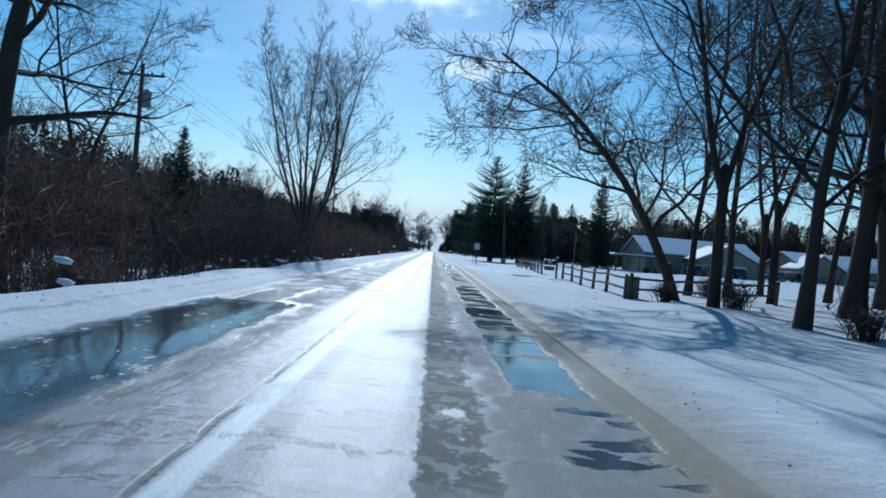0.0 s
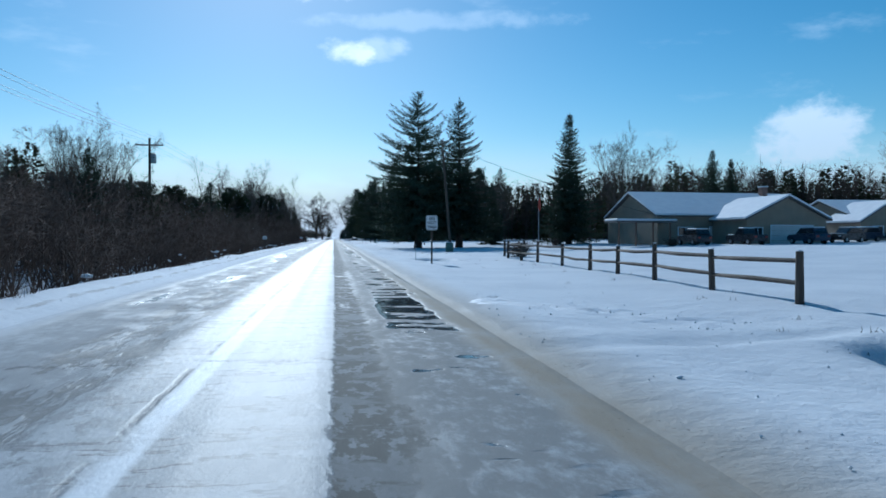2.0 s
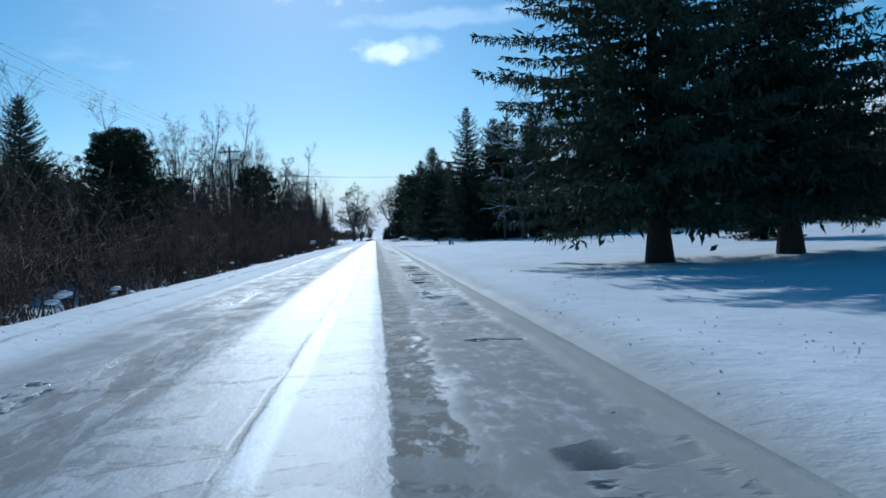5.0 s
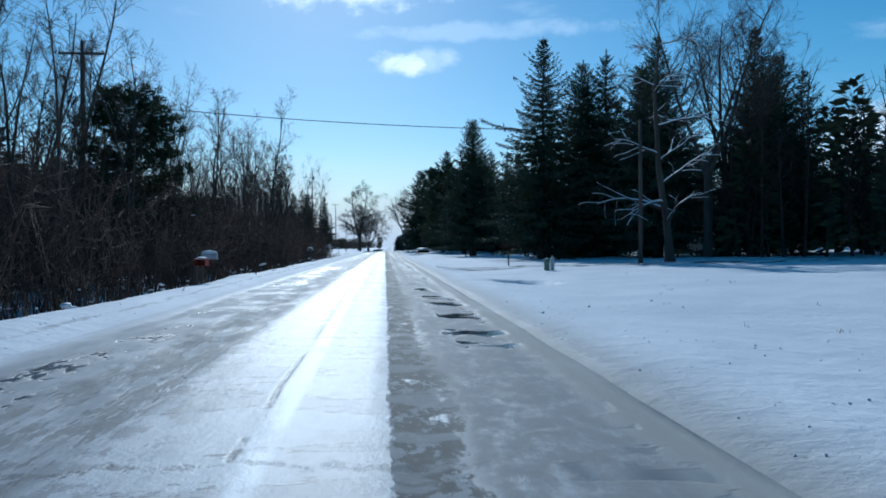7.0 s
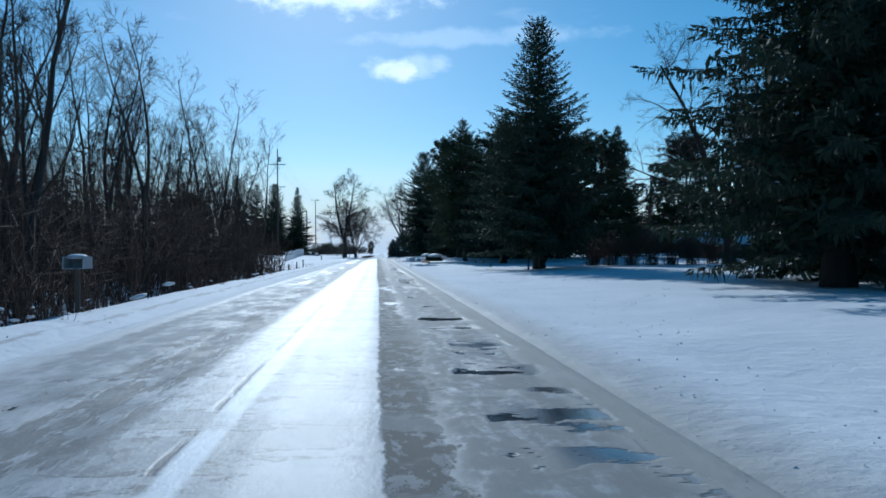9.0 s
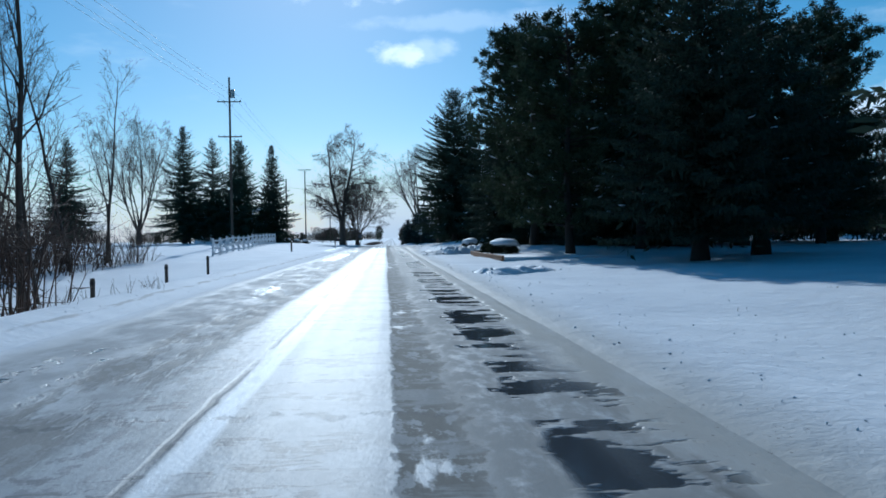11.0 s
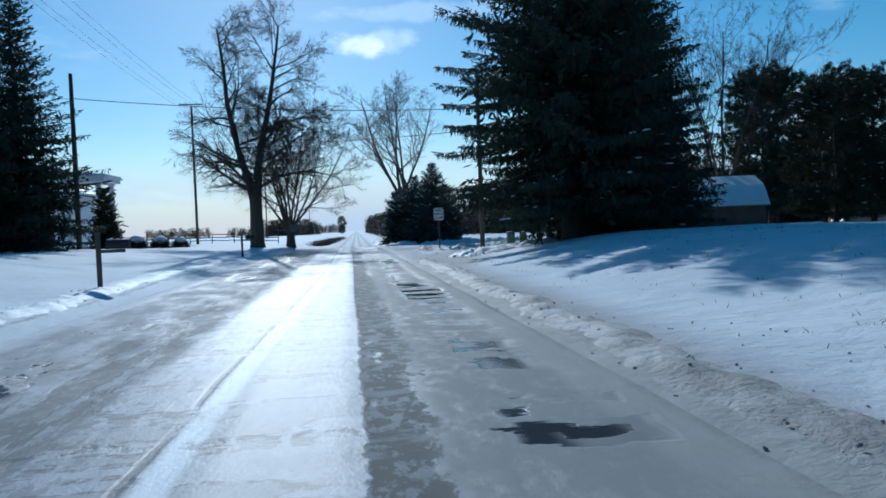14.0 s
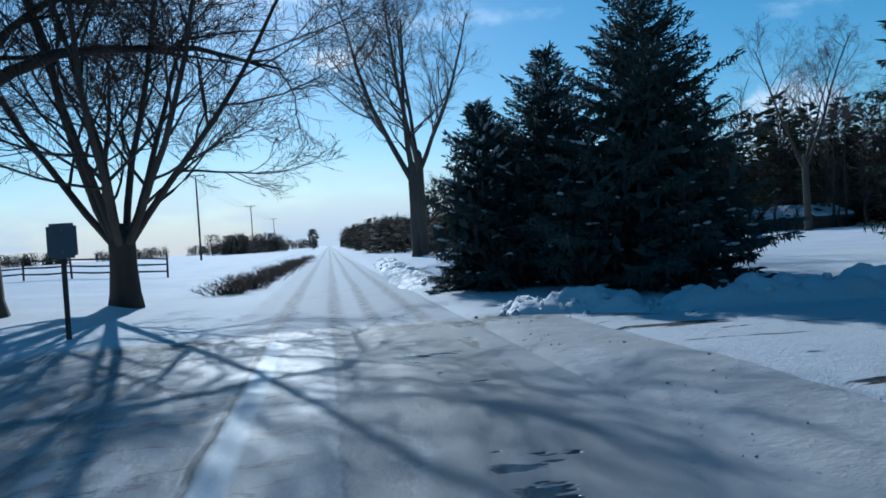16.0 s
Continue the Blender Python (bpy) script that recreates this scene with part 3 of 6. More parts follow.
def conifer(name, label, seed, tall, radius, bare=0.10, droop=0.35, density=1.0, mat=None, fine=1.0, snowy=0.03, power=0.85, belly=0.12, trunk=None, ragged=0.16, airy=0.0):
    """A spruce built from whorls of boughs: hanging twigs on every bough, gaps between the tiers, a spire on top."""
    rng = np.random.default_rng(seed)
    top = empty(name, label, "conifer", group="conifers along the road")
    thick = trunk or 0.017 * tall
    t = Tubes()
    pts = [Vector((0.10 * math.sin(i * 1.7 + seed) * i / 8, 0.1 * math.cos(i * 1.1 + seed) * i / 8, -0.3 + (tall + 0.2) * i / 8)) for i in range(9)]
    t.add(pts, [thick * (1.75 if i == 0 else 1.0) * (1 - i / 8.2) + 0.01 for i in range(9)], 9)
    at, way, ln, wd = [], [], [], []
    s_at, s_way, s_ln, s_wd = [], [], [], []
    lump = rng.uniform(0, 6.28, 4)
    boughs, u = [], bare
    while u < 0.975:
        count = int(rng.integers(6, 9)) if u < 0.75 else int(rng.integers(4, 7))
        first = rng.uniform(0, 6.28)
        tier = 1 + ragged * 0.8 * rng.normal()
        for c in range(count):
            if airy and rng.uniform() < airy * smoothstep(0.25, 0.55, u):
                continue
            boughs.append((min(max(u + rng.normal() * 0.10 / tall, 0.004), 0.985), first + c * 6.2832 / count + rng.normal() * 0.16, tier))
        u += rng.uniform(0.34, 0.62) * (1.0 - 0.3 * u) / (tall * density)
    for u, az, tier in boughs:
        spread_u = min(1.0, (1 - u) / (1 - max(belly, bare)))
        reach = radius * spread_u ** power * tier * (1 + ragged * rng.normal() + 0.10 * math.sin(2 * az + lump[0] + 9 * u))
        reach = min(max(reach, 0.22), radius * 1.18)
        if u < bare + 0.05:
            reach *= rng.uniform(0.65, 1.0)
        lift = 0.75 * u ** 1.6 - droop * (1 - u) * 0.9
        z = u * tall
        k = max(4, int(reach * 2.3 * fine))
        s = np.linspace(0.08, 1.0, k) + rng.uniform(-0.02, 0.02, k)
        out = np.array([math.cos(az), math.sin(az), 0.0])
        across = np.array([-math.sin(az), math.cos(az), 0.0])
        line = out[None, :] * (s * reach)[:, None] + across[None, :] * (0.12 * reach * rng.normal() * s ** 2)[:, None]
        line[:, 2] = z + lift * reach * s ** 1.15 + (0.18 + 0.28 * droop) * reach * np.maximum(s - 0.55, 0) ** 1.4
        if reach > 0.8:
            t.add([Vector(line[q]) for q in (0, k // 3, 2 * k // 3, k - 1)], [0.035 + 0.006 * reach, 0.03, 0.018, 0.006], 3)
        tangent = np.gradient(line, axis=0)
        tangent /= np.maximum(np.linalg.norm(tangent, axis=1, keepdims=True), 1e-6)
        lateral = np.clip(0.30 * reach * np.maximum(1.0 - s, 0.0) ** 0.7 + 0.16, 0.16, 1.25) * rng.uniform(0.6, 1.2, k)
        for side in (-1, 1):
            w = tangent * 0.75 + side * across * rng.uniform(0.6, 1.0, k)[:, None] + np.array([0, 0, -0.10 - 0.25 * droop])
            w /= np.linalg.norm(w, axis=1, keepdims=True)
            for step in range(max(5, int(3.2 * fine))):
                keep = lateral * fine > 0.27 * step
                m = int(keep.sum())
                if not m:
                    break
                root = line[keep] + w[keep] * (0.27 / fine * step) + rng.normal(0, 0.03, (m, 3))
                at.append(root), way.append(w[keep] + rng.normal(0, 0.2, (m, 3)))
                ln.append(rng.uniform(0.30, 0.50, m) / fine ** 0.6), wd.append(rng.uniform(0.10, 0.17, m) / fine ** 0.8)
                hang = rng.normal(0, 0.22, (m, 3)) + np.array([0, 0, -1.0]) + w[keep] * 0.25
                at.append(root), way.append(hang), ln.append(rng.uniform(0.18, 0.62, m) * (0.45 + 1.1 * droop) * (1.1 - 0.5 * u) / fine ** 0.4), wd.append(rng.uniform(0.07, 0.13, m) / fine ** 0.7)
        at.append(line[-2:]), way.append(tangent[-2:] + rng.normal(0, 0.1, (2, 3))), ln.append(rng.uniform(0.35, 0.6, 2) / fine ** 0.5), wd.append(np.full(2, 0.13 / fine ** 0.6))
        # shaded inner sprays that close the crown round the trunk
        m = int(reach * 9 * (1.0 - smoothstep(0.28, 0.66, u)))
        if m:
            q = rng.uniform(0.05, 0.70, m) ** 0.8 * reach
            root = out[None, :] * q[:, None] + rng.normal(0, 0.28, (m, 3)) + np.array([0, 0, z])
            root[:, 2] += lift * q
            at.append(root), way.append(rng.normal(0, 0.8, (m, 3)) + out * 0.3 + np.array([0, 0, -0.35])), ln.append(rng.uniform(0.35, 0.7, m)), wd.append(rng.uniform(0.12, 0.22, m))
        for _ in range(rng.binomial(5, min(1.0, snowy * 2.6))):
            q = rng.integers(1, k)
            s_at.append(line[q] + np.array([0, 0, 0.05])), s_way.append(tangent[q]), s_ln.append(rng.uniform(0.07, 0.24)), s_wd.append(rng.uniform(0.04, 0.09))
    # the leader
    m = 26
    h = rng.uniform(0.955, 1.0, m) * tall
    at.append(np.stack([rng.normal(0, 0.02, m), rng.normal(0, 0.02, m), h - 0.1], 1)), way.append(rng.normal(0, 0.35, (m, 3)) + np.array([0, 0, 0.9])), ln.append(rng.uniform(0.18, 0.4, m)), wd.append(np.full(m, 0.07))
    t.make("trunk", DARK_BARK, top)
    at, way, ln, wd = np.concatenate(at), np.concatenate(way), np.concatenate(ln), np.concatenate(wd)
    v, f = blades(rng, at, way, ln, wd)
    raw("crown", v.tolist(), f.tolist(), mat or SPRUCE, top)
    if s_at:
        bm = bmesh.new()
        for p, w, l, b in zip(s_at, s_way, s_ln, s_wd):
            turn = Vector(w).to_track_quat("X", "Z").to_matrix().to_4x4()
            bmesh.ops.create_icosphere(bm, subdivisions=1, radius=1.0, matrix=Matrix.Translation(p) @ turn @ Matrix.Diagonal((l, b, 0.04, 1)))
        tagged(part("snow", bm, CLUMP_SNOW, top, "small pads of snow lying on the boughs", True), kind="stuff")
    return top


def pine(name, label, seed, tall, radius, bare=0.18, snowy=0.03):
    """A round-topped pine with tufted boughs."""
    rng = np.random.default_rng(seed)
    top = empty(name, label, "conifer", group="conifers along the road")
    t = Tubes()
    t.add([Vector((0.1 * math.sin(i + seed), 0.1 * math.cos(i * 1.3), -0.3 + tall * 0.95 * i / 7)) for i in range(8)], [0.016 * tall * (1.3 if i == 0 else 1) * (1 - i / 7.5) + 0.02 for i in range(8)], 9)
    at, way, ln, wd = [], [], [], []
    pads = bmesh.new()
    for i in range(int(tall * 7)):
        u = bare + (1 - bare) * rng.uniform() ** 0.9
        az = i * 2.39996 + rng.normal() * 0.3
        prof = math.sqrt(max(0.02, 1 - ((u - 0.45) / 0.58) ** 2)) if u > 0.45 else 0.78 + 0.22 * u / 0.45
        reach = radius * prof * rng.uniform(0.65, 1.12)
        k = max(4, int(reach * 2.2))
        tip = Vector((math.cos(az) * reach, math.sin(az) * reach, u * tall * 0.93 + 0.30 * reach * rng.uniform(0.2, 1.0)))
        root = Vector((0, 0, u * tall * 0.90))
        t.add([root, root.lerp(tip, 0.5) + Vector((0, 0, -0.15)), tip], [0.05, 0.035, 0.012], 4)
        for _ in range(rng.binomial(3, snowy * 8)):
            spot = root.lerp(tip, rng.uniform(0.45, 1.0)) + Vector(rng.normal(0, 0.15, 3)) + Vector((0, 0, 0.12))
            lie = pose(0, 0, 0, rng.uniform(-15, 15), rng.uniform(-25, 10), math.degrees(az))
            bmesh.ops.create_icosphere(pads, subdivisions=1, radius=1.0, matrix=Matrix.Translation(spot) @ lie @ Matrix.Diagonal((rng.uniform(0.12, 0.4), rng.uniform(0.06, 0.14), 0.045, 1)))
        for q in range(k):
            c = np.array(root.lerp(tip, 0.35 + 0.65 * (q + rng.uniform()) / k)) + rng.normal(0, 0.22, 3)
            m = 58
            w = rng.normal(size=(m, 3)) + np.array([math.cos(az) * 0.5, math.sin(az) * 0.5, 0.55])
            at.append(np.repeat(c[None, :], m, 0) + rng.normal(0, 0.13, (m, 3))), way.append(w)
            ln.append(rng.uniform(0.22, 0.45, m)), wd.append(rng.uniform(0.05, 0.10, m))
    t.make("trunk", DARK_BARK, top)
    v, f = blades(rng, np.concatenate(at), np.concatenate(way), np.concatenate(ln), np.concatenate(wd))
    raw("crown", v.tolist(), f.tolist(), PINE, top)
    tagged(part("snow", pads, CLUMP_SNOW, top, "small pads of snow lying on the boughs", True), kind="stuff")
    return top


def bare_tree(name, label, seed, tall, girth, stems=1, fork=0.35, open_angle=48.0, limb_count=11, twig=1.0, lean=(0, 0), mat=None, rise=0.18, low=0.28, sag=0.0, snowed=False, spread_out=1.0, bend=(0, 0), tilt_range=(0.16, 0.40), dense=8, twig_r=0.008, gnarl=1.0, sweep=0.0):
    """A leafless tree grown branch by branch: stems, limbs, branches and twigs."""
    r = random.Random(seed)
    top = empty(name, label, "bare tree", group="bare roadside trees")
    wood, trunks, limbs, fine, white = Tubes(), [], [], Tubes(), Tubes()

    def grow(p, way, length, thick, level):
        segs = (9, 7, 5, 3, 2)[level]
        pts, way, p = [p.copy()], way.normalized(), p.copy()
        wob = (0.06, 0.13, 0.17, 0.15, 0.12)[level] * (gnarl if level else 1.0)
        for i in range(segs):
            way = (way + Vector((r.gauss(0, wob), r.gauss(0, wob), r.gauss(0, wob * 0.7) + (rise if level else 0.02) * (0.6 if level > 2 else 1.0) - sag * (i / segs) * (1 if level in (1, 2) else 0)))).normalized()
            if level == 0:
                way = (way + Vector((bend[0], bend[1], sweep))).normalized()
            p = p + way * (length / segs)
            pts.append(p.copy())
        radii = [max(thick * (1 - 0.80 * i / segs), twig_r * 0.7) for i in range(segs + 1)]
        if level == 0 and pts[0].z < 0.2:
            radii[0] *= 1.5
        if level == 1:
            limbs.append(Tubes())
        if level == 0 and stems > 1:
            trunks.append(Tubes())
        ((trunks[-1] if stems > 1 else wood) if level == 0 else limbs[-1] if level == 1 else fine).add(pts, radii, (9, 6, 4, 3, 3)[level])
        if snowed and level in (1, 2):
            white.add([q + Vector((0, 0, radii[i] * 0.8 + 0.012)) for i, q in enumerate(pts)], [v * 0.75 + 0.012 for v in radii], 4)
        if level == 4:
            return
        count = (limb_count, dense, 6, 3)[level]
        if level >= 2:
            count = max(2, round(count * twig))
        first = (low, 0.25, 0.2, 0.15)[level]
        for c in range(count):
            u = first + (1 - first) * (c + r.random()) / count
            i = min(int(u * segs), segs - 1)
            here = pts[i].lerp(pts[i + 1], u * segs - i)
            along = (pts[i + 1] - pts[i]).normalized()
            side = along.cross(Vector((r.gauss(0, 1), r.gauss(0, 1), r.gauss(0, 1)))).normalized()
            ang = radians((open_angle, 42, 40, 36)[level] * r.uniform(0.65, 1.25))
            w = along * math.cos(ang) + side * math.sin(ang)
            if level == 1:
                w.z = w.z * 0.8
            ratio = (0.50 * spread_out, 0.50, 0.52, 0.62)[level]
            size = length * ratio * (1.15 - 0.6 * u) * r.uniform(0.7, 1.2)
            if level == 3:
                size = max(size, 0.3)
            grow(here, w, size, max(radii[i] * (0.46, 0.52, 0.5, 0.6)[level], twig_r), level + 1)

    if stems == 1:
        grow(Vector((0, 0, -0.4)), Vector((lean[0], lean[1], 1)), tall, girth, 0)
    else:
        h = tall * fork
        wood.add([Vector((0, 0, -0.4)), Vector((0, 0, 0.35)), Vector((0, 0, h * 0.6)), Vector((0, 0, h * 0.95)), Vector((0, 0, h + 0.5 * girth)), Vector((0, 0, h + 1.3 * girth))], [girth * 1.5, girth * 1.12, girth * 0.97, girth * 0.96, girth * 0.75, girth * 0.2], 11)
        for s in range(stems):
            a = 2 * math.pi * s / stems + r.uniform(-0.3, 0.3)
            tilt = r.uniform(*tilt_range)
            grow(Vector((0.25 * girth * math.cos(a), 0.25 * girth * math.sin(a), h * 0.85)), Vector((math.cos(a) * tilt + lean[0], math.sin(a) * tilt + lean[1], 1)), (tall - h) * r.uniform(0.85, 1.05), girth * 0.95 / stems ** 0.5, 0)
    wood.make("trunk", mat or BARK, top)
    for stem in trunks:
        stem.make("stem", mat or BARK, top)
    for limb in limbs:
        limb.make("limb", mat or BARK, top)
    tagged(fine.make("crown", TWIG, top), kind="stuff")
    if snowed:
        tagged(white.make("snow", CLUMP_SNOW, top, "ridges of snow on the upper side of the limbs"), kind="stuff")
    return top


def place(proto, x, y, turn=0.0, size=1.0, dz=0.0):
    ob = copy_thing(proto, pose(x, y, height(x, y) + dz, 0, 0, turn))
    ob.scale = (size, size, size)
    return ob


def settle(ob, x, y, turn=0.0, dz=0.0):
    ob.matrix_basis = pose(x, y, height(x, y) + dz, 0, 0, turn)
    return ob


def plant_conifers():
    spr_a = settle(conifer("spruce", "tall dark green spruce with drooping boughs beside the lawn", 11, 21.4, 6.1, 0.12, 0.42, 0.95, fine=1.6, power=0.88, belly=0.45, snowy=0.01, airy=0.34), 11.4, 23.2)
    spr_b = settle(conifer("spruce", "tall dark green spruce with drooping boughs beside the lawn", 12, 20.6, 4.7, 0.12, 0.42, 0.95, fine=1.5, power=1.0, belly=0.36, snowy=0.01, airy=0.34), 17.1, 23.4, 40)
    spr_c = settle(conifer("spruce", "pointed dense spruce standing alone on the lawn", 13, 18.7, 4.4, 0.06, 0.28, 1.1, fine=1.3, power=1.0, snowy=0.01), 33.4, 25.0)
    spr_d = settle(conifer("spruce", "tall layered spruce with open upper boughs", 14, 21.6, 5.5, 0.09, 0.46, 0.8, fine=1.5, power=0.95, belly=0.22, snowy=0.03, ragged=0.20), 15.4, 108.5)
    spr_e = settle(conifer("spruce", "broad conical spruce on a clear trunk by the verge", 15, 19.0, 5.3, 0.10, 0.34, 1.15, fine=1.5, power=0.80, snowy=0.01), 12.2, 138.5)
    spr_f = settle(conifer("spruce", "very large dark spruce with snow specks on its boughs", 16, 22.5, 6.0, 0.03, 0.45, 1.1, fine=2.0, power=0.85, belly=0.3, snowy=0.08), 14.0, 199.8)
    spr_g = settle(conifer("spruce", "towering dark spruce with low sweeping boughs by the side drive", 17, 20.0, 4.7, 0.06, 0.40, 1.15, fine=1.5, power=0.85, belly=0.25, snowy=0.08), 17.6, 242.0)
    spr_h = settle(conifer("spruce", "tall narrow dense spruce with snow specks on its boughs", 18, 21.0, 4.9, 0.09, 0.42, 1.0, fine=2.6, power=0.62, belly=0.4, snowy=0.10), 9.6, 228.8)
    tall_ones = (spr_a, spr_b, spr_c, spr_d, spr_e, spr_f, spr_g, spr_h)
    blue = settle(conifer("blue_spruce", "broad blue-green spruce with boughs down to the snow", 21, 7.6, 2.8, 0.01, 0.16, 2.0, BLUE_SPRUCE, 3.0, 0.13, 0.80, ragged=0.12), 6.95, 257.9)
    blue.scale = (0.87, 0.87, 0.86)
    blue_b = settle(conifer("blue_spruce", "slim young blue-green spruce with boughs down to the snow", 22, 4.9, 1.7, 0.01, 0.16, 2.4, BLUE_SPRUCE, 3.2, 0.13, 0.85, ragged=0.13), 4.0, 260.8)
    blue_b.scale = (0.9, 0.9, 0.92)
    place(blue, 5.7, 260.6, 80, 0.76)
    place(blue_b, 5.6, 265.0, 80, 0.95)
    place(blue_b, 8.6, 261.5, 200, 1.0)
    round_a = settle(pine("pine", "round-topped dark pine with tufted needles", 31, 19.0, 5.4, 0.08, 0.05), 11.8, 187.0)
    round_b = settle(pine("pine", "round-topped dark pine with tufted needles", 32, 15.0, 4.2, 0.04), -14.6, 38.0)
    # right-hand side, by spaces: lawn, long hedge of spruces, drive, bend
    for k, x, y, turn, size in ((3, 25.0, 104.0, 30, 0.95), (1, 22.5, 111.0, 70, 1.02), (0, 28.0, 113.0, 120, 0.98), (2, 33.0, 101.5, 20, 1.1), (4, 38.0, 108.0, 200, 0.95), (1, 44.0, 112.0, 10, 0.95),
                                (5, 20.5, 186.0, 60, 0.9), (4, 19.5, 204.0, 150, 0.98), (0, 27.0, 195.0, 250, 0.9), (6, 20.5, 247.0, 200, 0.86), (3, 18.5, 251.0, 20, 0.72), (5, 20.5, 112.5, 140, 0.9), (4, 25.5, 109.0, 40, 1.0), (4, 36.5, 104.0, 80, 0.98),
                                (1, 18.8, 256.5, 30, 0.92), (5, 17.8, 182.0, 15, 0.9), (1, 24.0, 177.5, 70, 0.95), (3, 28.0, 188.0, 10, 0.95), (2, 34.0, 183.0, 10, 1.0), (6, 12.4, 233.0, 75, 0.95), (5, 22.5, 261.0, 130, 0.8), (2, 60.0, 33.0, 0, 0.78), (2, 65.0, 36.0, 90, 0.72),
                                (3, 112.0, 40.0, 90, 1.2), (0, 122.0, 36.0, 0, 1.28), (2, 25.5, 40.0, 110, 0.55), (4, 13.5, 161.0, 20, 0.8), (1, 19.0, 166.0, 220, 0.9)):
        place(tall_ones[k], x, y, turn, size)
    for x, y, turn, size in ((16.5, 176.0, 90, 0.95), (10.8, 172.5, 200, 0.8), (30.0, 178.0, 40, 0.9), (46.0, 166.0, 60, 1.0), (52.0, 172.0, 160, 1.05), (58.0, 170.0, 20, 1.1), (39.0, 172.0, 120, 0.9), (43.0, 268.0, 10, 0.95),
                             (47.0, 273.0, 100, 1.0), (52.0, 268.0, 200, 0.95), (57.0, 275.0, 10, 1.0), (62.0, 270.0, 70, 1.0), (21.0, 152.0, 10, 0.7), (27.0, 235.5, 10, 0.50), (30.5, 237.0, 130, 0.54), (34.5, 236.0, 250, 0.5), (31.0, 242.0, 70, 0.56)):
        place(round_a, x, y, turn, size)
    # left-hand side: evergreens standing in the thicket, then a row by the house
    for x, y, turn, size in ((-14.5, -15.0, 100, 0.42), (-15.0, -2.0, 30, 0.46), (-14.8, 6.0, 230, 0.42), (-15.0, 28.0, 150, 0.40), (-16.0, 43.5, 90, 0.66), (-17.0, 48.0, 30, 0.58), (-14.0, 81.0, 0, 0.76), (-13.5, 92.0, 20, 0.4),
                             (-14.0, 99.0, 130, 0.42), (-15.0, 145.0, 200, 0.45), (-17.0, 151.0, 20, 0.5), (-20.0, 70.0, 240, 0.6), (-19.0, -45.0, 240, 0.45), (-17.5, 236.5, 10, 0.36), (-20.5, 236.0, 80, 0.40), (-24.0, 235.0, 160, 0.42), (-27.5, 233.5, 220, 0.4)):
        place(round_b, x, y, turn, size)
    for k, x, y, turn, size in ((2, -14.5, -78.0, 0, 0.40), (3, -15.5, -24.0, 60, 0.34), (2, -17.0, -9.0, 60, 0.38), (4, -17.5, 33.0, 0, 0.5), (2, -16.7, 238.0, 30, 0.78), (4, -21.3, 237.2, 130, 0.80), (1, -24.8, 236.0, 200, 0.75), (3, -28.5, 234.5, 300, 0.78),
                                (1, -40.0, 224.0, 10, 0.68), (3, -19.5, 160.0, 10, 0.40)):
        place(tall_ones[k], x, y, turn, size)
    place(round_b, -3.8, 535.0, 40, 0.6)
    round_b.scale = (0.6, 0.6, 0.6)
    # clipped columns by the porch and low junipers
    column = settle(conifer("arborvitae", "dark columnar arborvitae beside the porch", 41, 5.2, 1.1, 0.01, 0.1, 2.4, CEDAR, 2.0, 0.0, 0.40, ragged=0.1), -20.6, 262.5)
    for x, y, size in ((-26.0, 261.0, 1.1), (-17.0, 240.5, 0.75), (-19.0, 241.0, 0.8), (-21.5, 241.5, 0.85)):
        place(column, x, y, x * 40, size)


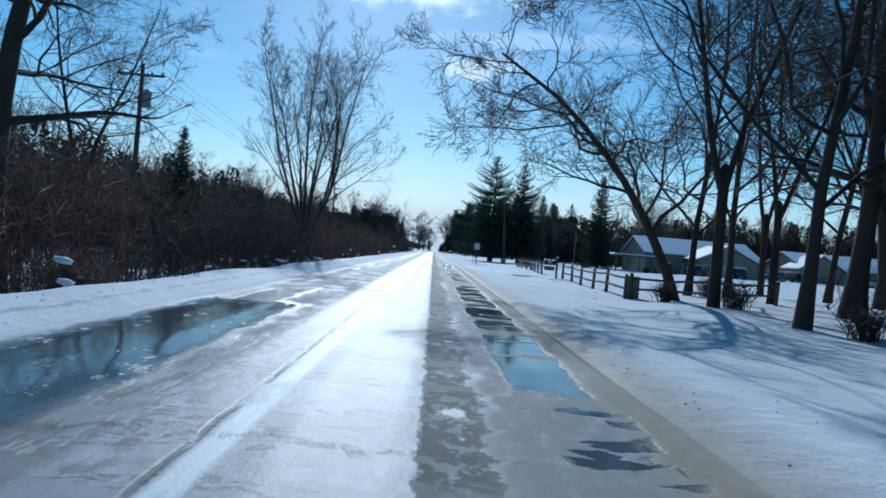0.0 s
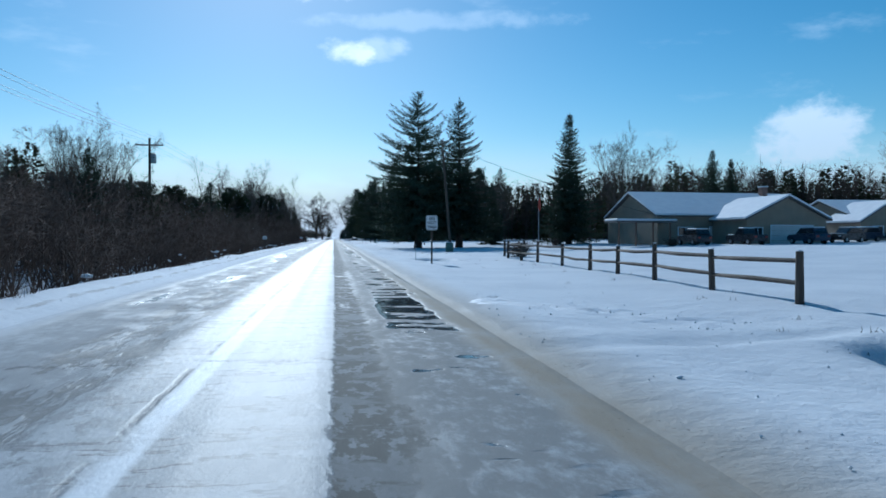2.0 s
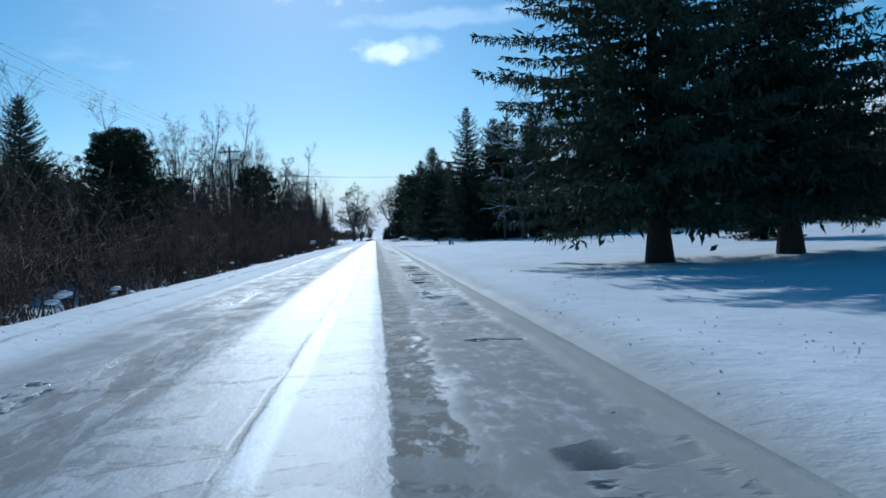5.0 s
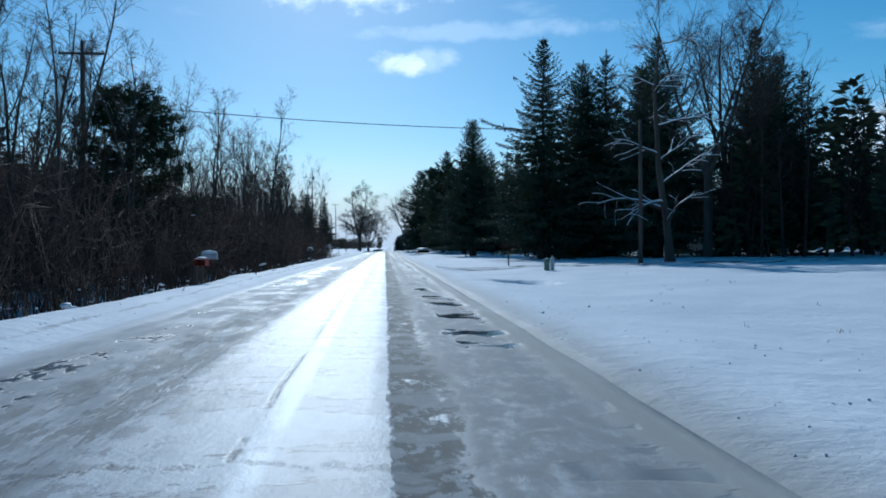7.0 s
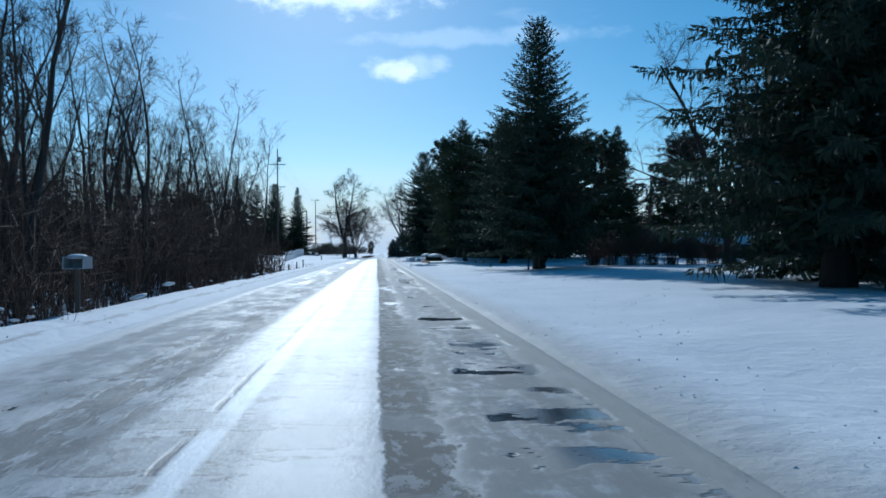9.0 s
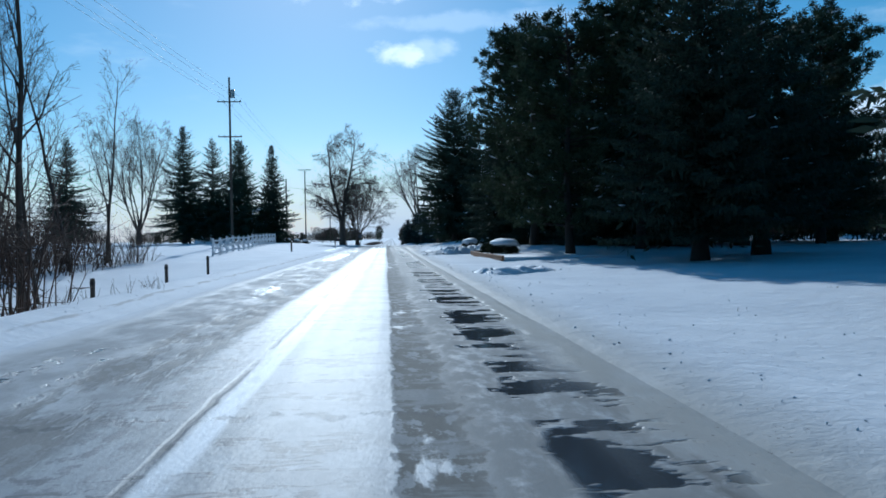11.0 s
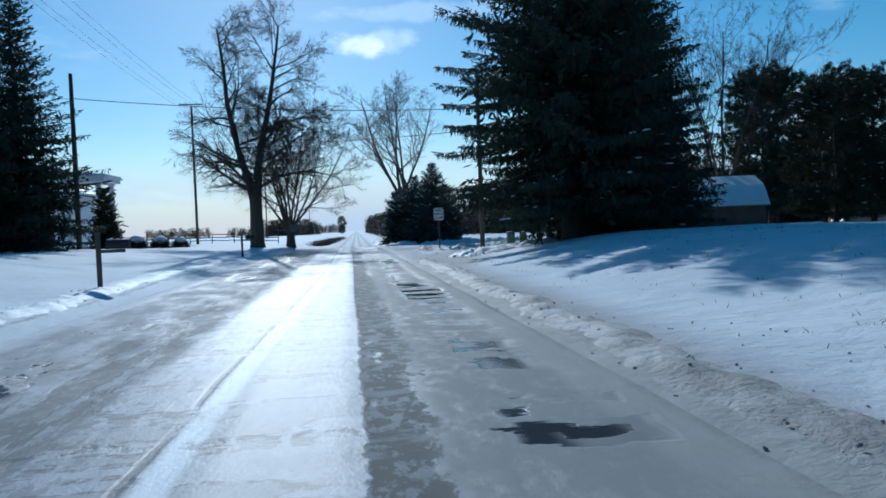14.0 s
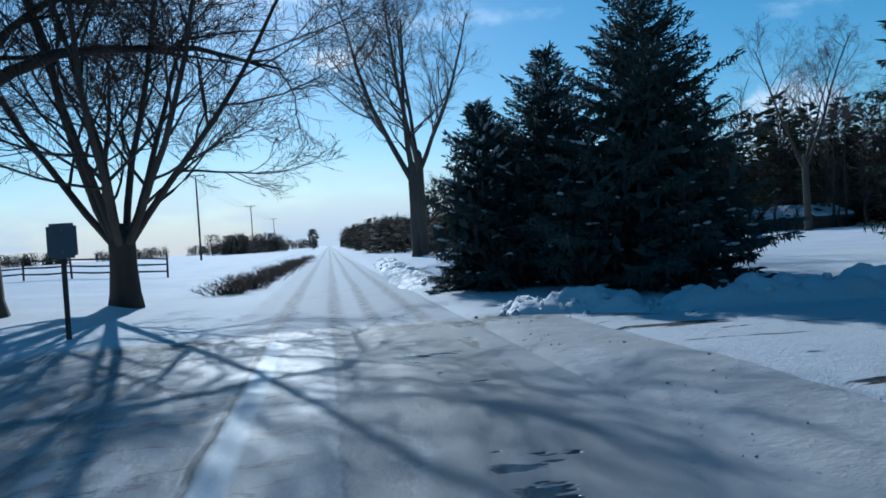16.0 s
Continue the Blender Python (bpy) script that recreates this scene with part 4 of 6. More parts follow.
def plant_bare_trees():
    maple = settle(bare_tree("maple", "vase-shaped bare maple with many rising stems", 51, 15.8, 0.42, 9, 0.13, 32.0, 8, 1.0, rise=0.10, low=0.20, tilt_range=(0.10, 0.62), dense=6, twig_r=0.009, gnarl=1.1), -9.6, -64.0)
    arch = settle(bare_tree("leaning_tree", "bare tree leaning and arching over the verge", 52, 13.5, 0.24, 1, lean=(-0.20, -0.06), bend=(-0.13, -0.03), open_angle=62, limb_count=18, rise=0.08, sag=0.10, low=0.22, mat=DARK_BARK, twig=1.35, spread_out=1.02, dense=9, twig_r=0.010, gnarl=1.9), 10.6, -87.6)
    oak = settle(bare_tree("old_maple", "big old bare maple with a thick trunk and wide crown", 58, 20.0, 0.54, 2, 0.22, 62.0, 24, 1.3, rise=0.04, sag=0.12, low=0.02, lean=(-0.09, 0.0), spread_out=0.80, tilt_range=(0.13, 0.17), dense=10, twig_r=0.0078, gnarl=1.35), -7.9, 261.3)
    broad = settle(bare_tree("old_maple", "low-forking bare maple with long fanned limbs", 54, 13.5, 0.36, 10, 0.13, 50.0, 11, 1.1, rise=0.06, low=0.12, spread_out=0.85, tilt_range=(0.15, 1.25), dense=9, twig_r=0.0080, gnarl=1.3, sweep=0.05), -5.3, 263.8, 30)
    tall_a = settle(bare_tree("tall_bare_tree", "tall bare tree with a high forked open crown", 55, 22.0, 0.36, 3, 0.36, 44.0, 11, rise=0.08, low=0.16, spread_out=1.0, tilt_range=(0.16, 0.50)), 7.9, 299.2)
    tall_b = settle(bare_tree("tall_bare_tree", "tall bare tree leaning out over the road", 56, 20.5, 0.36, 2, 0.34, 46.0, 12, rise=0.08, low=0.14, lean=(-0.22, 0.0), spread_out=0.95, tilt_range=(0.10, 0.30)), 7.1, 297.4)
    wood_a = settle(bare_tree("woodland_tree", "straight dark bare tree at the edge of the wood", 57, 19.0, 0.19, 1, open_angle=62, limb_count=17, rise=0.07, sag=0.06, low=0.16, twig=0.9, spread_out=1.15, mat=DARK_BARK, twig_r=0.010, gnarl=2.0), 10.0, -99.2)
    wood_b = settle(bare_tree("woodland_tree", "forked dark bare tree at the edge of the wood", 58, 17.0, 0.20, 2, 0.3, 55.0, 13, rise=0.06, sag=0.04, low=0.15, twig=0.9, spread_out=1.15, mat=DARK_BARK, twig_r=0.010, gnarl=2.0), 10.5, -92.0)
    thin_a = settle(bare_tree("young_bare_tree", "thin pale-barked young tree above the thicket", 59, 14.5, 0.12, 1, open_angle=42, limb_count=15, rise=0.10, low=0.26, twig=0.4, spread_out=0.50, gnarl=0.9), -14.0, 112.0)
    thin_b = settle(bare_tree("young_bare_tree", "thin forked young tree above the thicket", 60, 13.5, 0.12, 2, 0.35, 42.0, 10, rise=0.10, low=0.2, twig=0.4, tilt_range=(0.05, 0.14), spread_out=0.5, gnarl=0.9), -12.5, 120.5)
    white = settle(bare_tree("bare_tree", "bare tree with snow lying on its long low limbs", 61, 16.0, 0.30, 1, open_angle=66, limb_count=12, rise=0.03, sag=0.16, low=0.14, snowed=True, spread_out=0.62), 20.0, 89.0)
    stout = settle(bare_tree("stout_bare_tree", "stout gnarled bare tree with two heavy leaning stems", 62, 16.5, 0.46, 2, 0.10, 60.0, 13, 1.1, rise=0.05, sag=0.05, low=0.2, tilt_range=(0.22, 0.36), dense=8, gnarl=1.6, mat=DARK_BARK), 26.2, 136.6, 15)
    near_oak = settle(bare_tree("old_oak", "thick-trunked dark bare oak with long level limbs", 63, 17.0, 0.36, 1, open_angle=74, limb_count=15, rise=0.03, sag=0.05, low=0.20, twig=1.0, spread_out=0.72, mat=DARK_BARK, dense=8, gnarl=1.5), -11.6, -99.2)
    place(near_oak, 15.2, -92.8, 150, 1.05)
    place(near_oak, 22.0, -84.0, 70, 1.0)
    for x, y, turn, size in ((15.2, -82.0, 40, 1.0), (12.6, -83.5, 10, 0.9), (21.5, -80.0, 300, 1.0), (20.0, -92.0, 30, 1.0), (24.5, -87.0, 130, 1.1), (17.0, -99.0, 330, 1.0)):
        place(wood_a, x, y, turn, size)
    for x, y, turn, size in ((15.8, -85.5, 100, 0.9), (19.0, -77.5, 10, 0.9), (23.5, -94.0, 200, 1.0), (26.0, -76.0, 150, 1.0), (17.5, -104.0, 20, 1.1), (-17.0, -84.0, 40, 0.8)):
        place(wood_b, x, y, turn, size)
    r = random.Random(7)
    for i in range(92):
        proto = (thin_a, thin_b)[i % 2]
        place(proto, r.uniform(-25, -10.8), 62 + i * 1.04 + r.uniform(-1.2, 1.2), r.uniform(0, 360), r.uniform(0.75, 1.15))
    for i in range(16):
        place((thin_b, thin_a)[i % 2], r.uniform(-15, -9.8), 137 + i * 1.25, r.uniform(0, 360), r.uniform(0.6, 0.95))
        place((thin_a, thin_b)[i % 2], r.uniform(-30, -14), 154 + i * 1.5 + r.uniform(-1.2, 1.2), r.uniform(0, 360), r.uniform(0.55, 0.9))
    for i in range(56):
        proto = (thin_a, thin_b)[i % 2]
        place(proto, r.uniform(-24, -13), -114 + i * 3.1 + r.uniform(-2, 2), r.uniform(0, 360), r.uniform(0.38, 0.60))
    for x, y, turn, size in ((-16.5, -21.0, 60, 0.52), (-18.0, -16.0, 160, 0.5), (-17.0, -54.0, 20, 0.45), (50.0, 44.0, 0, 1.0), (26.5, 43.0, 120, 0.62), (-36.0, 238.0, 200, 1.0), (39.6, 270.0, 40, 1.3), (106.0, 41.0, 90, 1.15)):
        place(maple, x, y, turn, size)
    for x, y, turn, size in ((30.0, 101.0, 0, 0.95), (27.0, 98.0, 70, 1.0), (36.0, 150.0, 10, 0.8), (36.5, 292.0, 60, 0.7), (70.0, 330.0, 10, 0.6), (84.0, 338.0, 100, 0.65)):
        place(tall_a, x, y, turn, size)


plant_conifers()
plant_bare_trees()


# ---- thicket and far woods ----
def thicket(seed, long, deep, count, tall):
    """A stretch of tangled leafless brush."""
    r = random.Random(seed)
    t = Tubes()
    for _ in range(count):
        x, y = -deep * r.random() ** 1.2, long * (r.random() - 0.5)
        h = tall * r.uniform(0.45, 1.15) * (0.55 + 0.45 * smoothstep(0, 4, -x))
        for s in range(r.randint(2, 4)):
            p = Vector((x + r.gauss(0, 0.2), y + r.gauss(0, 0.2), -0.2))
            way = Vector((r.gauss(0, 0.28), r.gauss(0, 0.28), 1)).normalized()
            q = p + way * h * 0.5
            e = q + (way + Vector((r.gauss(0, 0.3), r.gauss(0, 0.3), 0))).normalized() * h * 0.5
            t.add([p, q, e], [0.024, 0.016, 0.005], 3)
            for _ in range(6):
                b = p.lerp(q, r.uniform(0.3, 1.0)) if r.random() < 0.4 else q.lerp(e, r.random())
                w = Vector((r.gauss(0, 1), r.gauss(0, 1), r.uniform(-0.1, 1.0))).normalized()
                t.add([b, b + w * h * r.uniform(0.15, 0.34)], [0.012, 0.004], 3)
    return t


def plant_thickets():
    protos = []
    for i in range(3):
        ob = thicket(80 + i, 26.0, 15.0, 460, 5.6).make("thicket", BRUSH)
        protos.append(tagged(ob, "dense tangle of leafless brown brush beyond the ditch", "brush", "roadside thicket", "stuff"))
    spots = [(-8.3, -112 + 25 * i, i % 3, (1.0 if i < 7 else 1.35) - 0.05 * (i % 2)) for i in range(11)] + [(-21.0, -110 + 26 * i, (i + 1) % 3, 1.25) for i in range(11)]
    spots += [(30.0, -102.0, 0, 0.35), (-14.5, 164.0, 1, 0.8)]
    used = set()
    for x, y, k, size in spots:
        ob = protos[k] if k not in used else copy_thing(protos[k], Matrix())
        used.add(k)
        ob.matrix_basis = pose(x, y, height(x - 3, y) + 0.0, 0, 0, 0)
        ob.scale = (1.0, 1.0, size)


def far_wood(seed, long, deep, count, evergreen):
    """A belt of distant trees: thin crowns, trunks and dark spires."""
    r, rng = random.Random(seed), np.random.default_rng(seed)
    t = Tubes()
    at, way, ln, wd = [], [], [], []
    for _ in range(count):
        x, y = long * (r.random() - 0.5), deep * r.random()
        h = r.uniform(8, 15)
        if r.random() < evergreen:
            m = 260
            u = rng.uniform(0.03, 1, m)
            az = rng.uniform(0, 6.28, m)
            reach = h * 0.23 * (1 - u) ** 0.8 * rng.uniform(0.3, 1.1, m)
            at.append(np.stack([x + reach * np.cos(az), y + reach * np.sin(az), u * h], 1))
            way.append(np.stack([np.cos(az), np.sin(az), -0.35 + 0.6 * u], 1)), ln.append(rng.uniform(0.7, 1.4, m)), wd.append(rng.uniform(0.3, 0.6, m))
        else:
            p = Vector((x, y, -0.3))
            e = p + Vector((r.gauss(0, 0.5), r.gauss(0, 0.5), h))
            t.add([p, p.lerp(e, 0.5) + Vector((r.gauss(0, 0.2), 0, 0)), e], [0.14, 0.09, 0.02], 4)
            for _ in range(22):
                b = p.lerp(e, r.uniform(0.25, 0.95))
                w = Vector((r.gauss(0, 0.6), r.gauss(0, 0.6), r.uniform(0.3, 1.1))).normalized()
                f = b + w * h * r.uniform(0.12, 0.26)
                t.add([b, f], [0.05, 0.012], 3)
                for _ in range(3):
                    c = b.lerp(f, r.uniform(0.3, 0.9))
                    t.add([c, c + Vector((r.gauss(0, 0.6), r.gauss(0, 0.6), r.uniform(0.2, 1))).normalized() * h * r.uniform(0.06, 0.13)], [0.03, 0.008], 3)
    ob = t.make("far_wood", BRUSH)
    v, f = blades(rng, np.concatenate(at), np.concatenate(way), np.concatenate(ln), np.concatenate(wd))
    green = raw("evergreens", v.tolist(), f.tolist(), CEDAR, ob)
    green["kind"] = "stuff"
    return tagged(ob, "distant belt of bare woods mixed with evergreens", "woods", "distant woods", "stuff")


def plant_far_woods():
    a, b = far_wood(91, 46.0, 18.0, 130, 0.26), far_wood(92, 46.0, 16.0, 130, 0.18)
    spots = [(52, 86, 4, 0.95), (92, 92, 0, 1.05), (134, 78, -8, 1.1), (174, 60, -18, 1.15), (86, 74, 0, 1.1), (72, 66, 0, 1.1), (116, 62, -8, 1.15), (160, 48, -14, 1.2), (200, 22, -30, 1.2), (232, -20, -60, 1.2), (246, -66, -80, 1.2), (58, 132, 6, 1.0), (100, 140, 0, 1.1), (145, 130, 0, 1.1),
             (62, 208, 10, 0.9), (104, 212, 0, 1.0), (60, 300, 8, 0.95), (102, 306, 0, 1.0), (146, 312, 0, 1.05), (190, 300, -10, 1.1), (7.0, 330, -84, 0.30), (7.5, 372, -86, 0.40), (8.0, 415, -87, 0.45), (8.5, 460, -88, 0.5), (9.0, 512, -88, 0.55), (10, 590, -87, 0.65),
             (-70, 760, 4, 0.5), (-130, 750, 4, 0.55), (-190, 740, 6, 0.6), (-250, 720, 8, 0.6), (-320, 700, 10, 0.7), (-28, 780, 0, 0.5), (40, 860, 0, 0.8), (40, 338, 10, 0.75), (84, 334, 0, 0.8), (126, 330, 0, 0.8), (-46, -90, 88, 1.15), (-48, -40, 90, 1.15), (-48, 8, 90, 1.1), (-48, 56, 92, 1.15), (-48, 104, 90, 1.1),
             (-46, 150, 88, 1.0), (52, 297, 2, 0.26), (96, 293, 0, 0.28), (-33, 92, 88, 0.9), (-34, 134, 88, 0.9), (-70, 215, 60, 1.0), (-95, 260, 70, 1.0), (34, -118, 0, 1.3), (60, -106, -12, 1.3), (-14, 480, 85, 0.45)]
    pines = far_wood(93, 46.0, 20.0, 210, 0.62)
    for i, (x, y, turn, size) in enumerate(((48.0, 322.0, 4, 0.72), (92.0, 318.0, 0, 0.75), (136.0, 312.0, -4, 0.8), (178.0, 300.0, -14, 0.85), (120.0, 286.0, -30, 0.8))):
        ob = pines if i == 0 else copy_thing(pines, Matrix())
        ob.matrix_basis = pose(x, y, height(x, y) - 0.1, 0, 0, turn)
        ob.scale = (1, 1, size)
    for i, (x, y, turn, size) in enumerate(spots):
        proto = (a, b)[i % 2]
        ob = proto if i < 2 else copy_thing(proto, Matrix())
        ob.matrix_basis = pose(x, y, height(x, y) - 0.1, 0, 0, turn)
        ob.scale = (1, 1, size)


plant_thickets()
plant_far_woods()


# ---- fences, posts and signs ----
def rail_fence(name, label, posts, tall=1.05, rails=(0.42, 0.86), mat=None, group="split-rail fence", girth=0.085, snow=True):
    """Posts joined by rough rails; posts is a list of ground points."""
    mat = mat or WEATHERED
    r = random.Random(int(posts[0][1] * 10))
    x0, y0 = posts[0]
    top = empty(name, label, "fence", (x0, y0, 0))
    spots = [Vector((x - x0, y - y0, height(x, y))) for x, y in posts]
    for p in spots:
        h = tall * r.uniform(0.95, 1.06)
        bm = bmesh.new()
        made = bmesh.ops.create_cone(bm, cap_ends=True, segments=8, radius1=girth * r.uniform(0.95, 1.15), radius2=girth * 0.85, depth=h + 0.4)
        bmesh.ops.transform(bm, matrix=Matrix.Translation(p + Vector((0, 0, h / 2 - 0.2))) @ pose(0, 0, 0, r.uniform(-2, 2), r.uniform(-2, 2), 0), verts=bm.verts)
        post = part("post", bm, mat, top)
        if snow:
            cap = bmesh.new()
            bmesh.ops.create_icosphere(cap, subdivisions=1, radius=1.0, matrix=Matrix.Translation(p + Vector((0, 0, h))) @ Matrix.Diagonal((girth * 0.8, girth * 0.8, 0.03, 1)))
            part("snow_cap", cap, CLUMP_SNOW, post, "small cap of snow", True)
    for a, b in zip(spots, spots[1:]):
        for h in rails:
            t = Tubes()
            sag = Vector((r.uniform(-0.02, 0.02), 0, r.uniform(-0.05, 0.01)))
            t.add([a + Vector((0, 0, h)), a.lerp(b, 0.5) + Vector((0, 0, h)) + sag, b + Vector((0, 0, h + r.uniform(-0.04, 0.04)))], [0.05, 0.06, 0.045], 6)
            t.make("rail", mat, top)
    return top


def build_fences():
    rail_fence("rail_fence", "weathered split-rail fence with snow on its posts", [(8.1, -88.8), (8.2, -85.2), (8.45, -81.4), (8.6, -77.6), (8.8, -73.9), (8.95, -70.0)])
    rail_fence("rail_fence", "weathered split-rail fence running from the drive to the corner", [(9.1, -59.6), (9.35, -55.9), (9.6, -52.2), (9.9, -48.7), (10.2, -45.2), (10.3, -41.4), (10.3, -37.5), (10.45, -33.8), (10.6, -30.2)])
    rail_fence("rail_fence", "split-rail fence turning into the trees behind the leaning trunk", [(8.3, -88.9), (11.9, -88.0), (15.4, -86.8)])
    top = rail_fence("rail_fence", "stacked corner of a split-rail fence under snow", [(10.7, -29.8), (12.2, -28.0), (11.4, -26.0), (12.8, -24.4)], rails=(0.3, 0.55, 0.8))
    rail_fence("rail_fence", "long grey rail fence across the open field", [(-24.0 + 2.6 * i, 287.0 - 0.5 * i) for i in range(7)], 1.15, (0.35, 0.7, 1.05), WEATHERED, girth=0.06, snow=False)
    rail_fence("rail_fence", "far grey rail fence beside the field", [(-46.0 + 3.6 * i, 296.0) for i in range(7)], 1.15, (0.35, 0.7, 1.05), WEATHERED, girth=0.06, snow=False)
    # white board fence with crossed boards
    start, end, bays = Vector((-12.2, 182.5, 0)), Vector((-13.8, 221.0, 0)), 14
    top = empty("white_fence", "white painted board fence with crossed boards in each bay", "fence", start)
    step = (end - start) / bays
    for i in range(bays + 1):
        p = step * i
        z = height(start.x + p.x, start.y + p.y)
        post = part("post", boxes((p.x - 0.065, p.x + 0.065, p.y - 0.065, p.y + 0.065, z - 0.3, z + 1.22), bevel=0.012), WHITE_PAINT, top)
        part("cap", boxes((p.x - 0.085, p.x + 0.085, p.y - 0.085, p.y + 0.085, z + 1.22, z + 1.27), bevel=0.01), WHITE_PAINT, post)
    for i in range(bays):
        a, b = step * i, step * (i + 1)
        za, zb = height(start.x + a.x, start.y + a.y), height(start.x + b.x, start.y + b.y)
        for lo, hi in ((1.08, 1.08), (0.60, 0.60), (0.16, 0.16), (0.16, 1.08), (1.08, 0.16)):
            p, q = Vector((a.x, a.y, za + lo)), Vector((b.x, b.y, zb + hi))
            d = q - p
            bm = boxes((0, d.length, -0.016, 0.016, -0.065, 0.065))
            bmesh.ops.transform(bm, matrix=Matrix.Translation(p + Vector((0.05 if lo == hi else 0.02, 0, 0))) @ d.to_track_quat("X", "Z").to_matrix().to_4x4(), verts=bm.verts)
            part("board", bm, WHITE_PAINT, top)


def lettering(text, size, at, parent, mat):
    """Raised letters on a plate that faces back along the road."""
    curve = bpy.data.curves.new("lettering", "FONT")
    curve.body, curve.size, curve.align_x, curve.extrude, curve.offset = text, size, "CENTER", 0.002, 0.005
    tmp = bpy.data.objects.new("lettering", curve)
    mesh = bpy.data.meshes.new_from_object(tmp)
    bpy.data.objects.remove(tmp)
    mesh.materials.append(mat)
    ob = new("lettering", mesh)
    ob.parent = parent
    ob.matrix_basis = pose(*at, 90, 0, 0)
    return ob


def road_sign(x, y, words, tall, label, turn=0.0, blank=False, post_h=None):
    z = height(x, y)
    top = empty("road_sign", label, "road sign", (x, y, z), turn)
    w, h = (0.50, 0.62) if blank else (0.61, 0.76)
    bottom = tall - h
    bm = boxes((-0.035, 0.035, 0.008, 0.038, -0.4, tall - 0.05), (-0.045, -0.030, 0.000, 0.012, -0.4, tall - 0.05), (0.030, 0.045, 0.000, 0.012, -0.4, tall - 0.05))
    part("post", bm, RUST_POST, top, "dark steel channel post")
    bm = boxes((-w / 2, w / 2, -0.006, 0.0, bottom, tall))
    bmesh.ops.bevel(bm, geom=[e for e in bm.edges if abs(e.verts[0].co.y - e.verts[1].co.y) > 0.004], offset=0.05, segments=4, affect="EDGES")
    plate = part("plate", bm, SIGN_BACK if blank else SIGN_WHITE, top, "bare metal back of a sign" if blank else "white sign plate")
    if not blank:
        e = 0.012
        bm = boxes((-w / 2 + 0.03, w / 2 - 0.03, -0.009, -0.006, tall - 0.03 - e, tall - 0.03), (-w / 2 + 0.03, w / 2 - 0.03, -0.009, -0.006, bottom + 0.03, bottom + 0.03 + e),
                   (-w / 2 + 0.03, -w / 2 + 0.03 + e, -0.009, -0.006, bottom + 0.03, tall - 0.03), (w / 2 - 0.03 - e, w / 2 - 0.03, -0.009, -0.006, bottom + 0.03, tall - 0.03))
        part("border", bm, BLACK, plate, "black border line")
        for i, word in enumerate(words):
            lettering(word, 0.205, (0, -0.010, tall - 0.235 - 0.215 * i), plate, BLACK)
    for b in (bottom + 0.12, tall - 0.12):
        bm = bmesh.new()
        bmesh.ops.create_cone(bm, cap_ends=True, segments=8, radius1=0.014, radius2=0.012, depth=0.012, matrix=Matrix.Translation((0, -0.012, b)) @ pose(0, 0, 0, 90, 0, 0))
        part("bolt", bm, METAL, top)
    return top


def utility_pole(x, y, tall, arms, label, transformer=False, lean=0.0, drop=0.0):
    z = height(x, y)
    top = empty("utility_pole", label, "utility pole", (x, y, z), 0, "roadside utility poles")
    top.matrix_basis = pose(x, y, z, 0, lean, 0)
    t = Tubes()
    t.add([Vector((0, 0, -0.5)), Vector((0.01, 0, tall * 0.5)), Vector((0, 0, tall))], [0.15, 0.13, 0.10], 10)
    t.make("pole", POLE_WOOD, top)
    for h, half in arms:
        arm = part("crossarm", boxes((-half, half, -0.17, -0.07, h - 0.06, h + 0.06), bevel=0.01), POLE_WOOD, top)
        for s in (-1, 1):
            brace = Tubes()
            brace.add([Vector((s * half * 0.5, -0.13, h - 0.05)), Vector((s * 0.05, -0.14, h - 0.65))], [0.018, 0.018], 4)
            brace.make("brace", METAL, top)
        for px in (-half * 0.92, -half * 0.45, half * 0.45, half * 0.92):
            bm = bmesh.new()
            bmesh.ops.create_cone(bm, cap_ends=True, segments=8, radius1=0.055, radius2=0.035, depth=0.16, matrix=Matrix.Translation((px, -0.12, h + 0.13)))
            part("insulator", bm, CERAMIC, arm)
    if transformer:
        bm = bmesh.new()
        bmesh.ops.create_cone(bm, cap_ends=True, segments=14, radius1=0.24, radius2=0.24, depth=0.85, matrix=Matrix.Translation((0.36, -0.05, tall - 1.9)))
        bmesh.ops.create_cone(bm, cap_ends=True, segments=14, radius1=0.26, radius2=0.10, depth=0.10, matrix=Matrix.Translation((0.36, -0.05, tall - 1.43)))
        part("transformer", bm, METAL, top, "grey cylindrical transformer")
    return top


def wire(points, sag, label, thick=0.012):
    t = Tubes()
    line = [Vector(points[0])]
    for a, b in zip(points, points[1:]):
        a, b = Vector(a), Vector(b)
        line += [a.lerp(b, i / 14) + Vector((0, 0, -sag * 4 * (i / 14) * (1 - i / 14))) for i in range(1, 15)]
    t.add(line, [thick] * len(line), 4)
    tagged(t.make("overhead_wire", WIRE), label, "wire", "overhead wires")


